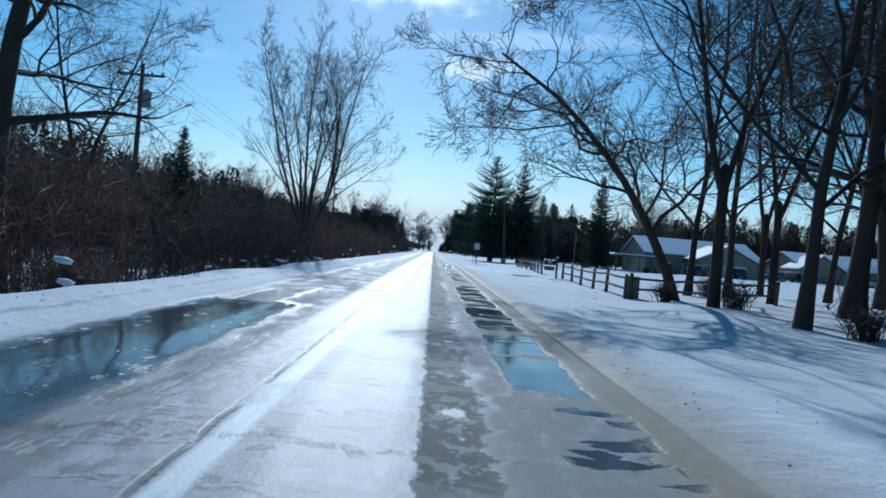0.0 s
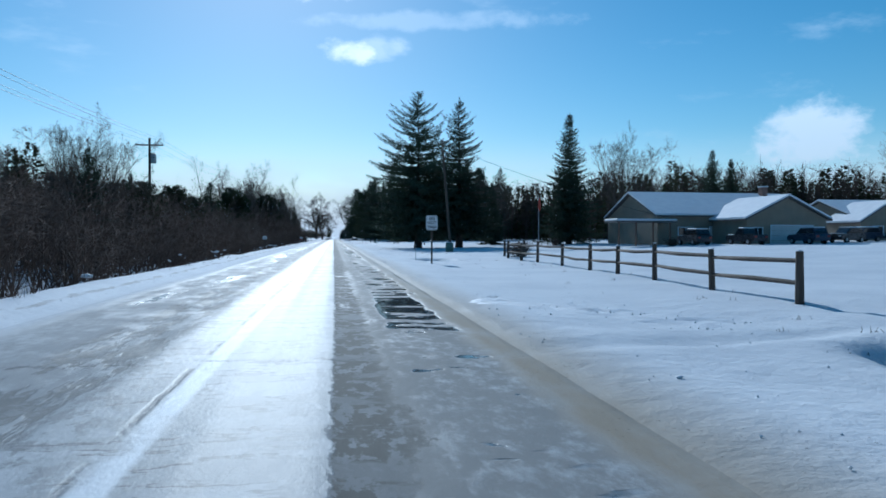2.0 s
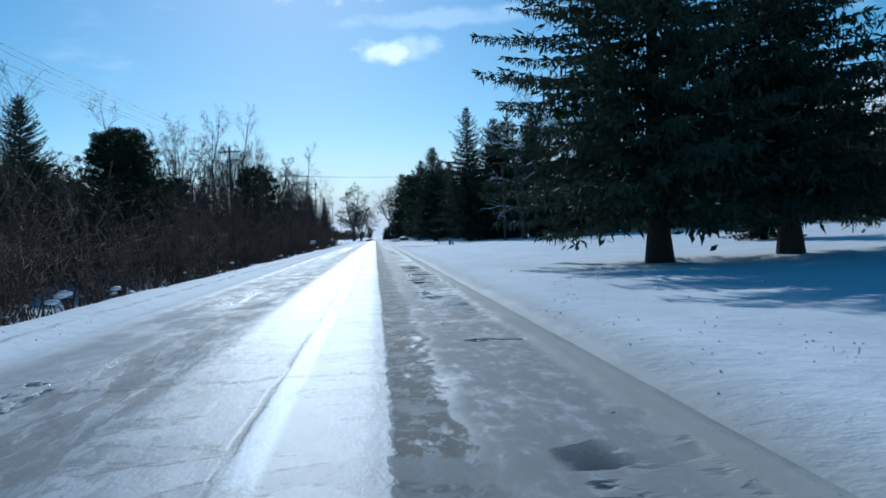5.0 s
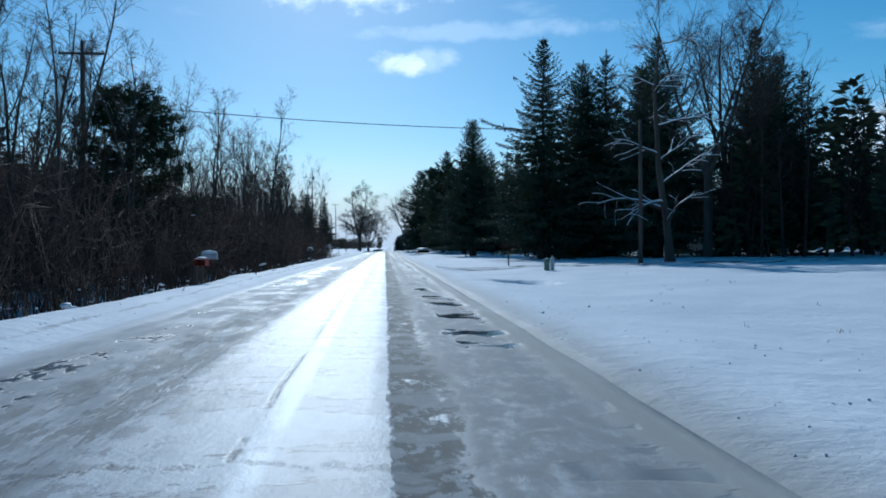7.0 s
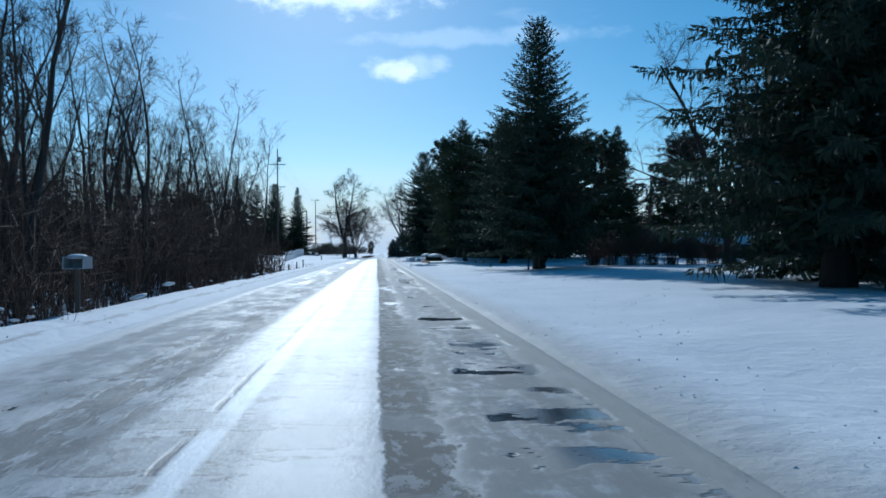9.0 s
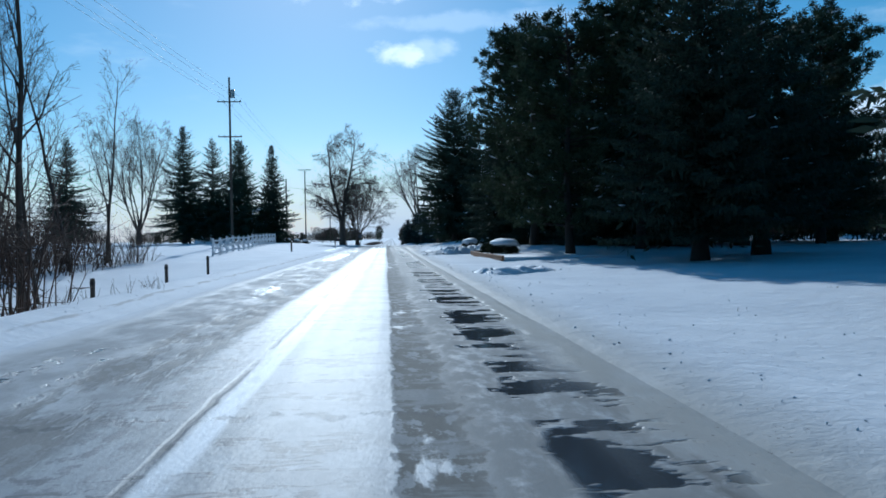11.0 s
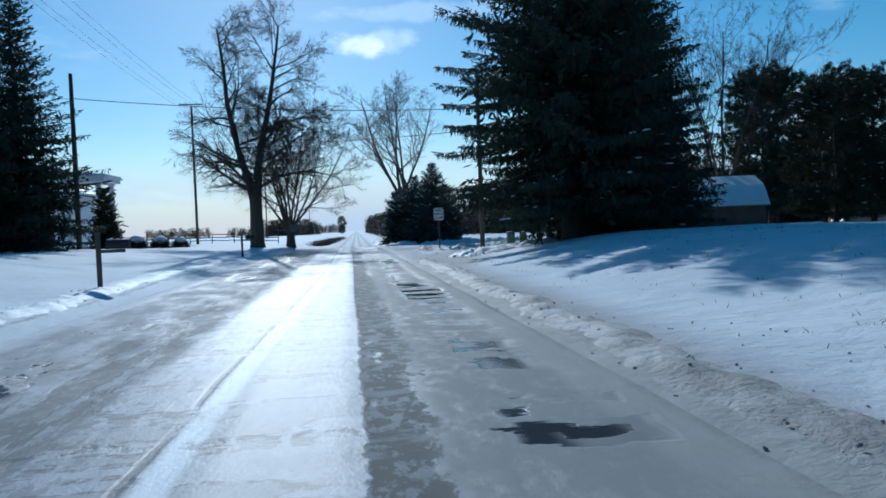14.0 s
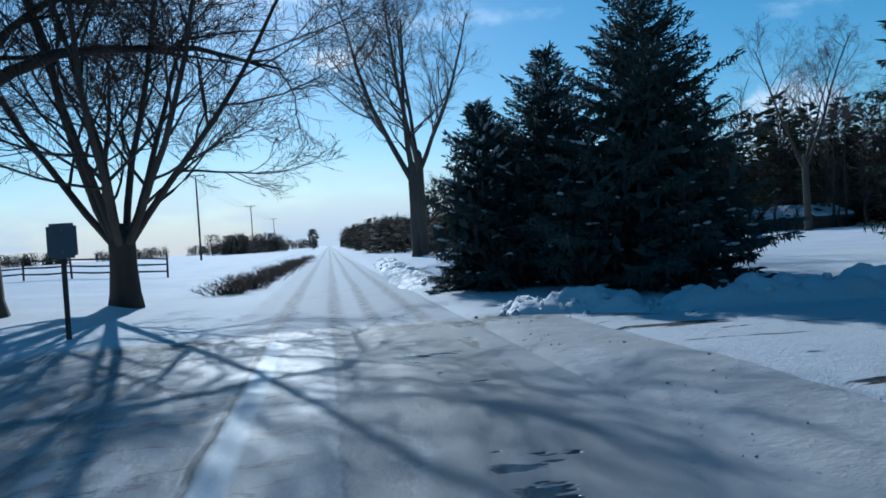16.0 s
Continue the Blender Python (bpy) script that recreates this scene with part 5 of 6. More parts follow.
def build_poles():
    line = [(-16.3, -80.0, 9.9), (-16.75, -3.7, 10.4), (-16.8, 81.8, 12.9), (-17.6, 214.3, 20.0), (-16.4, 278.5, 15.4), (-16.6, 345.0, 12.0), (-16.6, 420.0, 12.0), (-16.6, 500.0, 12.0)]
    for i, (x, y, h) in enumerate(line):
        arms = [(h - 0.35, 1.25)]
        if i == 3:
            arms = [(17.2 - height(x, y), 1.35), (13.2 - height(x, y), 1.35)]
        utility_pole(x, y, h - height(x, y), arms, "weathered wooden utility pole with a crossarm above the brush" if i != 3 else "tall wooden utility pole with two crossarms", i in (0, 1, 3))
    for off in (-1.15, -0.56, 0.56, 1.15):
        wire([(x + off, y - 0.12, h - 0.14 - (2.1 if i == 3 else 0)) for i, (x, y, h) in enumerate(line)], 0.9, "thin dark power line strung between poles")
    utility_pole(11.95, -0.5, 11.5, [], "plain wooden service pole leaning over a utility box", lean=-4.6)
    utility_pole(16.8, 86.2, 9.5, [], "plain wooden service pole in front of the spruces")
    utility_pole(-15.1, 241.2, 9.8, [], "plain wooden pole beside the spruces")
    utility_pole(8.1, 242.3, 11.0, [], "plain wooden service pole on the snowy verge")
    wire([(-16.8, 81.8, 9.6), (16.8, 86.2, 9.0)], 0.5, "dark cable crossing above the road", 0.022)
    wire([(-17.6, 214.3, 9.8), (-15.1, 241.2, 9.2)], 0.4, "dark service cable to a short pole", 0.018)
    wire([(-15.1, 241.2, 9.3), (8.1, 242.3, 8.6)], 0.35, "dark cable crossing above the road", 0.02)
    wire([(-16.4, 278.5, 11.6), (8.1, 242.3, 7.3)], 0.5, "dark cable crossing above the road", 0.02)
    wire([(8.1, 242.3, 10.4), (36.0, 262.0, 6.0)], 0.5, "dark service cable to a house", 0.016)
    wire([(11.05, -0.5, 10.9), (36.5, 1.2, 3.6)], 0.5, "dark service cable to a house", 0.018)


def mailbox(x, y, label, body=None, post=None, turn=0.0, snow=True, big=False):
    z = height(x, y)
    top = empty("mailbox", label, "mailbox", (x, y, z), turn, "roadside mailboxes")
    part("post", boxes((-0.05, 0.05, -0.05, 0.05, -0.4, 1.18 if not big else 1.35), bevel=0.008), post or WEATHERED, top)
    part("arm", boxes((-0.62, -0.05, -0.04, 0.04, 0.86, 0.94), bevel=0.006), post or WEATHERED, top)
    w, h, l = 0.105, 0.13, 0.52
    ring = [(w * math.cos(a), h + w * math.sin(a)) for a in [math.pi * i / 8 for i in range(9)]] + [(-w, 0), (w, 0)]
    bm = prism([(px, pz) for px, pz in ring], 0.0, l)
    bmesh.ops.transform(bm, matrix=pose(-0.72, 0, 0.95, 0, 0, -90), verts=bm.verts)
    shell = part("box", bm, body or METAL, top)
    bm = prism([(px * 1.04, pz * 1.03) for px, pz in ring], -0.015, 0.0)
    bmesh.ops.transform(bm, matrix=pose(-0.72, 0, 0.945, 0, 0, -90), verts=bm.verts)
    part("door", bm, body or METAL, shell)
    part("flag", boxes((-0.42, -0.39, -0.12, -0.108, 1.02, 1.22), (-0.42, -0.30, -0.12, -0.108, 1.16, 1.22)), RED_PAINT, shell, "small red flag")
    if snow:
        bm = bmesh.new()
        bmesh.ops.create_icosphere(bm, subdivisions=2, radius=1.0, matrix=Matrix.Translation((-0.46, 0, 1.19)) @ Matrix.Diagonal((0.27, 0.11, 0.07, 1)))
        part("snow_cap", bm, CLUMP_SNOW, top, "rounded cap of snow", True)
    return top


def mailbox_row(x, y, label):
    """Three boxes side by side on one arm, each under its own cap of snow."""
    z = height(x, y)
    top = empty("mailbox_row", label, "mailboxes", (x, y, z), 0, "roadside mailboxes")
    part("post", boxes((-0.06, 0.06, -0.06, 0.06, -0.4, 1.42), bevel=0.01), WEATHERED, top)
    part("arm", boxes((-0.92, -0.06, -0.05, 0.05, 0.92, 1.0), bevel=0.008), WEATHERED, top)
    cap = bmesh.new()
    bmesh.ops.create_icosphere(cap, subdivisions=2, radius=1.0, matrix=Matrix.Translation((0, 0, 1.44)) @ Matrix.Diagonal((0.09, 0.09, 0.06, 1)))
    part("snow_cap", cap, CLUMP_SNOW, top, "rounded cap of snow", True)
    ring = [(0.1 * math.cos(math.pi * i / 8), 0.11 + 0.1 * math.sin(math.pi * i / 8)) for i in range(9)] + [(-0.1, 0), (0.1, 0)]
    for k, px in enumerate((-0.80, -0.52, -0.24)):
        bm = prism(ring, -0.26, 0.24)
        bmesh.ops.transform(bm, matrix=Matrix.Translation((px, 0, 1.004)), verts=bm.verts)
        shell = part("box", bm, (BLACK, METAL, BLACK)[k], top)
        bm = prism([(a * 1.05, b * 1.03) for a, b in ring], -0.275, -0.26)
        bmesh.ops.transform(bm, matrix=Matrix.Translation((px, 0, 1.0)), verts=bm.verts)
        part("door", bm, (BLACK, METAL, BLACK)[k], shell)
        part("flag", boxes((px + 0.105, px + 0.115, -0.1, -0.07, 1.06, 1.26), (px + 0.105, px + 0.115, -0.1, 0.02, 1.20, 1.26)), RED_PAINT, shell, "small red flag")
        bm = bmesh.new()
        bmesh.ops.create_icosphere(bm, subdivisions=2, radius=1.0, matrix=Matrix.Translation((px, 0, 1.22)) @ Matrix.Diagonal((0.12, 0.25, 0.08, 1)))
        part("snow_cap", bm, CLUMP_SNOW, shell, "rounded cap of snow", True)
    return top


def paper_box(x, y, label, mat, turn=0.0, z1=1.15, wide=0.36, high=0.26):
    z = height(x, y)
    top = empty("newspaper_box", label, "newspaper box", (x, y, z), turn)
    part("post", boxes((-0.045, 0.045, -0.045, 0.045, -0.4, z1), bevel=0.006), WEATHERED, top)
    bm = boxes((-wide / 2, wide / 2, -0.25, 0.25, z1, z1 + 0.015), (-wide / 2, wide / 2, -0.25, 0.25, z1 + high - 0.015, z1 + high), (-wide / 2, -wide / 2 + 0.015, -0.25, 0.25, z1 + 0.015, z1 + high - 0.015),
               (wide / 2 - 0.015, wide / 2, -0.25, 0.25, z1 + 0.015, z1 + high - 0.015), (-wide / 2 + 0.015, wide / 2 - 0.015, 0.235, 0.25, z1 + 0.015, z1 + high - 0.015))
    part("tube", bm, mat, top)
    bm = bmesh.new()
    bmesh.ops.create_icosphere(bm, subdivisions=2, radius=1.0, matrix=Matrix.Translation((0, 0, z1 + high)) @ Matrix.Diagonal((wide * 0.5, 0.25, 0.06, 1)))
    part("snow_cap", bm, CLUMP_SNOW, top, "flat cap of snow", True)


def pedestal(x, y, w, h, mat, label, snow=True):
    z = height(x, y)
    top = empty("utility_box", label, "utility box", (x, y, z))
    body = part("body", boxes((-w / 2, w / 2, -w * 0.4, w * 0.4, -0.2, h), bevel=0.02), mat, top)
    part("lid", boxes((-w / 2 - 0.02, w / 2 + 0.02, -w * 0.4 - 0.02, w * 0.4 + 0.02, h, h + 0.06), bevel=0.02), mat, top)
    part("latch", boxes((-0.03, 0.03, -w * 0.4 - 0.015, -w * 0.4 - 0.001, h * 0.6, h * 0.6 + 0.08)), METAL, body)
    if snow:
        bm = bmesh.new()
        bmesh.ops.create_icosphere(bm, subdivisions=2, radius=1.0, matrix=Matrix.Translation((0, 0, h + 0.05)) @ Matrix.Diagonal((w * 0.48, w * 0.40, 0.07, 1)))
        part("snow_cap", bm, CLUMP_SNOW, top, "rounded cap of snow", True)


def stake(x, y, tall, mat, label, girth=0.04):
    z = height(x, y)
    top = empty("marker_post", label, "post", (x, y, z))
    part("stake", boxes((-girth, girth, -girth, girth, -0.3, tall), bevel=girth * 0.25), mat, top)
    part("band", boxes((-girth - 0.004, girth + 0.004, -girth - 0.004, girth + 0.004, tall - 0.18, tall - 0.08)), BLACK, top, "dark band")


def build_roadside():
    road_sign(5.06, -36.0, ("DO", "NOT", "PASS"), 2.5, "white DO NOT PASS sign on a dark steel post", 2)
    road_sign(5.42, 242.3, ("PASS", "WITH", "CARE"), 2.68, "white PASS WITH CARE sign on a dark steel post", 3)
    road_sign(-4.5, 257.0, (), 2.1, "grey back of a road sign facing the other way", 0, True)
    mailbox_row(8.48, -70.1, "row of dark mailboxes heaped with snow on one rough post")
    part("name_board", boxes((7.63, 8.33, -70.14, -70.1, height(8, -70) + 0.55, height(8, -70) + 0.82), bevel=0.006), BROWN_SIDING)
    tagged(bpy.data.objects["name_board"], "small dark brown board hung below the mailbox", "board")
    paper_box(-6.3, -4.9, "white newspaper box under snow at the thicket's edge", WHITE_PAINT, 0, 0.95)
    mailbox(-6.6, 66.2, "grey and red mailbox against the brush", GREY_BOX, WEATHERED, 180)
    paper_box(-6.2, 65.4, "orange-red newspaper box beside a mailbox", RED_PAINT, 0, 0.62)
    paper_box(-6.4, 102.0, "pale grey newspaper box on a post at the thicket's edge", GREY_BOX, 0, 0.95, 0.42)
    mailbox(-6.1, 217.4, "dark mailbox on a tall wooden post by the open verge", BLACK, WEATHERED, 180, False, True)
    mailbox(-5.9, 239.0, "dark mailbox on a wooden post near the old maples", BLACK, WEATHERED, 180, False)
    stake(-8.5, 196.0, 0.8, WEATHERED, "short weathered marker post on the white verge", 0.07)
    stake(5.1, -28.4, 0.95, GREY_BOX, "thin grey marker stake beside the drive", 0.02)
    stake(8.3, 88.0, 0.75, WEATHERED, "short dark post on the lawn by the spruces", 0.045)
    stake(11.0, 136.8, 0.8, WEATHERED, "short dark post beside a spruce trunk", 0.06)
    stake(11.9, 137.2, 1.2, WEATHERED, "leaning dark post beside a spruce trunk", 0.06)
    for y in (146.0, 151.5, 158.0, 164.0):
        stake(-8.0, y, 1.0, WEATHERED, "grey field post at the end of the thicket", 0.05)
    pedestal(11.7, -1.3, 0.72, 0.85, GREEN_BOX, "broad grey-green utility box beside a service pole", True)
    pedestal(8.75, 78.6, 0.27, 0.55, GREEN_BOX, "pale green utility box on the lawn")
    pedestal(9.12, 78.9, 0.20, 0.62, GREY_BOX, "narrow grey utility box on the lawn")
    pedestal(10.2, 243.6, 0.46, 0.8, GREEN_BOX, "pale green utility box near the service pole")
    pedestal(11.1, 244.0, 0.40, 0.75, GREEN_BOX, "pale green utility box near the service pole")
    pedestal(8.55, -88.2, 0.48, 0.85, GREEN_BOX, "green bin beside the fence post", False)
    # flagpole on the lawn with a furled flag
    top = empty("flagpole", "slim pale flagpole with a furled dull red flag", "flagpole", (28.0, 22.0, height(28.0, 22.0)))
    t = Tubes()
    t.add([Vector((0, 0, -0.3)), Vector((0, 0, 3.4)), Vector((0, 0, 6.8))], [0.055, 0.045, 0.03], 8)
    t.make("pole", GREY_BOX, top)
    bm = bmesh.new()
    bmesh.ops.create_icosphere(bm, subdivisions=2, radius=0.07, matrix=Matrix.Translation((0, 0, 6.84)))
    part("finial", bm, METAL, top, "round metal finial", True)
    t = Tubes()
    t.add([Vector((0.10 + 0.05 * math.sin(i * 2.1), 0.04 * math.cos(i * 1.7), 6.6 - 0.22 * i)) for i in range(9)], [0.05, 0.12, 0.15, 0.17, 0.20, 0.19, 0.21, 0.16, 0.05], 7)
    t.make("flag", RED_PAINT, top, "furled dull red flag")
    # white yard pole with a short arm
    z = height(15.9, 241.2)
    top = empty("yard_pole", "slim white yard pole with a short arm", "post", (15.9, 241.2, z))
    part("pole", boxes((-0.045, 0.045, -0.045, 0.045, -0.3, 2.3), bevel=0.01), WHITE_PAINT, top)
    part("arm", boxes((-0.35, -0.045, -0.03, 0.03, 1.72, 1.78)), WHITE_PAINT, top)


build_fences()
build_poles()
build_roadside()


# ---- houses ----
def roof(bm_span, along, eave, ridge, over=0.45, thick=0.16):
    """Outline of a gable roof slab across bm_span = (x0, x1), drawn along y."""
    x0, x1 = bm_span
    mid = (x0 + x1) / 2
    slope = (ridge - eave) / (mid - x0)
    lo = eave - slope * over
    return prism([(x0 - over, lo), (mid, ridge), (x1 + over, lo), (x1 + over, lo + thick), (mid, ridge + thick), (x0 - over, lo + thick)], along[0] - over, along[1] + over)


def gable_house(name, label, at, turn, width, length, eave, ridge, wall_mat, openings=(), chimney=None, porch=None, garage=None, snow=0.20):
    """A house whose gable ends face local -y and +y; openings are (side, centre, sill, width, height, kind)."""
    top = empty(name, label, "house", at, turn)
    w, l = width / 2, length
    outline = [(-w, 0), (w, 0), (w, eave), (0, ridge), (-w, eave)]
    outline[0], outline[1] = (-w, -0.5), (w, -0.5)
    wall = part("wall", prism(outline, 0, l), wall_mat, top)
    part("roof", roof((-w, w), (0, l), eave + 0.02, ridge + 0.02), SLATE_SHADE, top, "shingled gable roof")
    part("roof_snow", roof((-w, w), (0, l), eave + 0.19, ridge + 0.19, 0.43, snow), CLUMP_SNOW, top, "smooth layer of snow on the roof")
    for side, c, sill, ow, oh, kind in openings:
        m = {"front": pose(c, 0, 0, 0, 0, 0), "right": pose(w, c, 0, 0, 0, 90), "left": pose(-w, c, 0, 0, 0, -90)}[side]
        frame_bm = boxes((-ow / 2 - 0.09, ow / 2 + 0.09, -0.06, 0.01, sill + oh, sill + oh + 0.09), (-ow / 2 - 0.09, ow / 2 + 0.09, -0.06, 0.01, sill - 0.09, sill),
                         (-ow / 2 - 0.09, -ow / 2, -0.06, 0.01, sill, sill + oh), (ow / 2, ow / 2 + 0.09, -0.06, 0.01, sill, sill + oh), m=m)
        holder = part(kind, frame_bm, WHITE_PAINT, top, "white trim round a " + kind.replace("_", " "))
        if kind == "window":
            part("pane", boxes((-ow / 2, -0.02, -0.025, -0.012, sill, sill + oh), m=m), GLASS, holder)
            part("pane", boxes((0.02, ow / 2, -0.025, -0.012, sill, sill + oh), m=m), GLASS, holder)
            part("mullion", boxes((-0.02, 0.02, -0.04, -0.012, sill, sill + oh), m=m), WHITE_PAINT, holder)
        else:
            rows = 4 if kind == "garage_door" else 3
            for q in range(rows):
                part("panel", boxes((-ow / 2, ow / 2, -0.03, -0.012, sill + oh * q / rows + 0.01, sill + oh * (q + 1) / rows - 0.01), m=m), GARAGE, holder)
    if chimney:
        cx, cy, ch = chimney
        stack = part("chimney", boxes((cx - 0.45, cx + 0.45, cy - 0.35, cy + 0.35, eave, ch), bevel=0.02), BRICK_MAT, top, "brick chimney")
        part("chimney_cap", boxes((cx - 0.52, cx + 0.52, cy - 0.42, cy + 0.42, ch, ch + 0.12), bevel=0.02), CLUMP_SNOW, stack, "snow on the chimney top")
    return top


def build_houses():
    # ranch house with a projecting garage wing
    z = 0.55
    gable_house("ranch_house", "long low beige house under a snow-covered gable roof", (57.0, 11.9, z), 90, 14.8, 20.0, 3.4, 6.2, SIDING,
                (("left", 3.0, 0.8, 1.6, 1.2, "window"), ("left", 16.5, 0.8, 1.8, 1.2, "window"), ("left", 13.0, 0.0, 1.0, 2.05, "door")), (-1.0, 2.6, 7.3))
    gable_house("garage_wing", "beige garage wing with a wide pale door and snowy roof", (48.5, -2.5, z), 0, 9.4, 9.0, 2.9, 5.2, SIDING,
                (("front", 0.6, 0.0, 4.9, 2.15, "garage_door"), ("front", -3.4, 0.9, 1.0, 1.0, "window")))
    top = empty("porch", "open corner porch with slim posts and a snowy flat roof", "porch", (33.5, 1.6, z))
    for px in (-2.4, -0.4, 1.6, 3.6):
        part("post", boxes((px - 0.07, px + 0.07, -0.07, 0.07, -0.3, 2.5), bevel=0.01), BROWN_SIDING, top)
    slab = part("roof", boxes((-2.9, 4.2, -0.6, 3.0, 2.5, 2.66), bevel=0.02), SLATE_SHADE, top)
    part("snow", boxes((-2.9, 4.2, -0.6, 3.0, 2.67, 2.9), bevel=0.07), CLUMP_SNOW, slab, "thick snow on the porch roof")
    # second house and low sheds beyond
    gable_house("second_house", "low tan house with a snowy roof behind parked cars", (86.5, 17.4, 0.9), 90, 14.8, 19.0, 2.9, 5.5, SIDING,
                (("left", 4.0, 0.8, 1.6, 1.2, "window"), ("left", 9.0, 0.0, 1.0, 2.05, "door"), ("left", 14.0, 0.8, 1.6, 1.2, "window")))
    gable_house("entry_wing", "small tan gabled wing with white trim under snow", (70.0, 8.0, 0.9), 0, 8.0, 6.0, 2.6, 5.0, SIDING, (("front", -1.5, 0.9, 1.4, 1.1, "window"), ("front", 1.8, 0.0, 1.0, 2.05, "door")))
    gable_house("long_shed", "long low brown shed with snow along its roof", (116.0, 14.0, 1.0), 90, 10.0, 20.0, 2.4, 3.5, BROWN_SIDING)
    # gabled house behind the shrub row and its outbuilding
    gable_house("cottage", "pale blue-grey cottage with a steep gable and white trim", (50.0, 160.0, 0.2), 8, 6.0, 9.0, 2.3, 4.6, GREY_SIDING,
                (("front", -0.6, 0.9, 1.0, 1.2, "window"), ("front", 1.6, 0.9, 1.0, 1.2, "window")))
    gable_house("lean_to", "low dark outbuilding with a long snowy roof", (43.0, 162.0, 0.2), 90, 7.0, 8.0, 1.8, 3.0, BROWN_SIDING)
    gable_house("shed", "small pale shed with a snowy roof among the spruces", (34.0, 117.0, 0.4), 0, 4.2, 5.0, 2.2, 3.6, SIDING, (("front", 0.4, 0.0, 1.6, 2.0, "door"),))
    gable_house("low_shed", "low open shed with a white snowy roof before the far pines", (46.0, 302.0, -0.4), 90, 5.0, 13.0, 1.5, 2.3, BROWN_SIDING)
    # gambrel barns beyond the bank
    for x, y, size, mat, label in ((39.5, 264.5, 1.0, BROWN_SIDING, "dark gambrel barn with snow on one roof slope"), (62.0, 272.0, 0.8, RED_BARN, "small red gambrel shed on the snowy bank")):
        bz = height(x, y)
        top = empty("barn", label, "barn", (x, y, bz), 78)
        w, e, k, r = 3.6 * size, 2.2 * size, 3.9 * size, 4.9 * size
        shape = [(-w, -0.4), (w, -0.4), (w, e), (w * 0.62, k), (0, r), (-w * 0.62, k), (-w, e)]
        part("wall", prism(shape, 0, 8.5 * size), mat, top)
        for s in (-1, 1):
            out = [(s * (w + 0.25), e - 0.1), (s * w * 0.63, k + 0.04), (0, r + 0.04), (0, r + 0.2), (s * w * 0.66, k + 0.2), (s * (w + 0.32), e)]
            part("roof", prism(out, -0.3, 8.5 * size + 0.3), SLATE_SHADE, top)
            up = [(px + s * 0.02, pz + 0.17) for px, pz in out]
            part("roof_snow", prism(up, -0.28, 8.5 * size + 0.28), CLUMP_SNOW, top, "sheet of snow on the roof slope")
        for k2 in (-0.5, 0.5):
            part("door_leaf", boxes((k2 * 1.5 * size - 0.72 * size, k2 * 1.5 * size + 0.72 * size, -0.07, -0.01, 0, 2.0 * size), bevel=0.01), mat, top)
    # columned house on the far side
    z = height(-24, 266)
    top = gable_house("columned_house", "pale two-storey house with a flat-roofed columned porch", (-32.0, 269.5, z), 0, 9.0, 11.0, 5.6, 7.8, WHITE_PAINT,
                      (("right", 2.0, 1.0, 1.1, 1.6, "window"), ("right", 5.0, 1.0, 1.1, 1.6, "window"), ("right", 2.0, 3.9, 1.1, 1.4, "window"), ("front", -2.0, 1.0, 1.1, 1.6, "window"), ("front", 1.5, 1.0, 1.1, 1.6, "window")))
    top = empty("columned_porch", "white two-storey porch with square columns and a flat roof", "porch", (-24.8, 266.2, z))
    for px, py in ((-2.6, 0), (0, 0), (2.6, 0), (2.6, 3.4)):
        column = part("column", boxes((px - 0.19, px + 0.19, py - 0.19, py + 0.19, -0.3, 5.9), bevel=0.02), WHITE_PAINT, top)
        part("capital", boxes((px - 0.28, px + 0.28, py - 0.28, py + 0.28, 5.9, 6.1), bevel=0.02), WHITE_PAINT, column)
    deck = part("roof", boxes((-3.3, 3.3, -0.6, 3.9, 6.1, 6.45), (-3.5, 3.5, -0.8, 4.0, 6.45, 6.62), bevel=0.02), WHITE_PAINT, top)
    part("snow", boxes((-3.4, 3.4, -0.7, 3.95, 6.63, 6.78), bevel=0.05), CLUMP_SNOW, deck, "snow on the porch roof")
    part("floor", boxes((-3.2, 3.2, -0.5, 3.7, -0.4, 0.3), bevel=0.02), GREY_BOX, top)


build_houses()


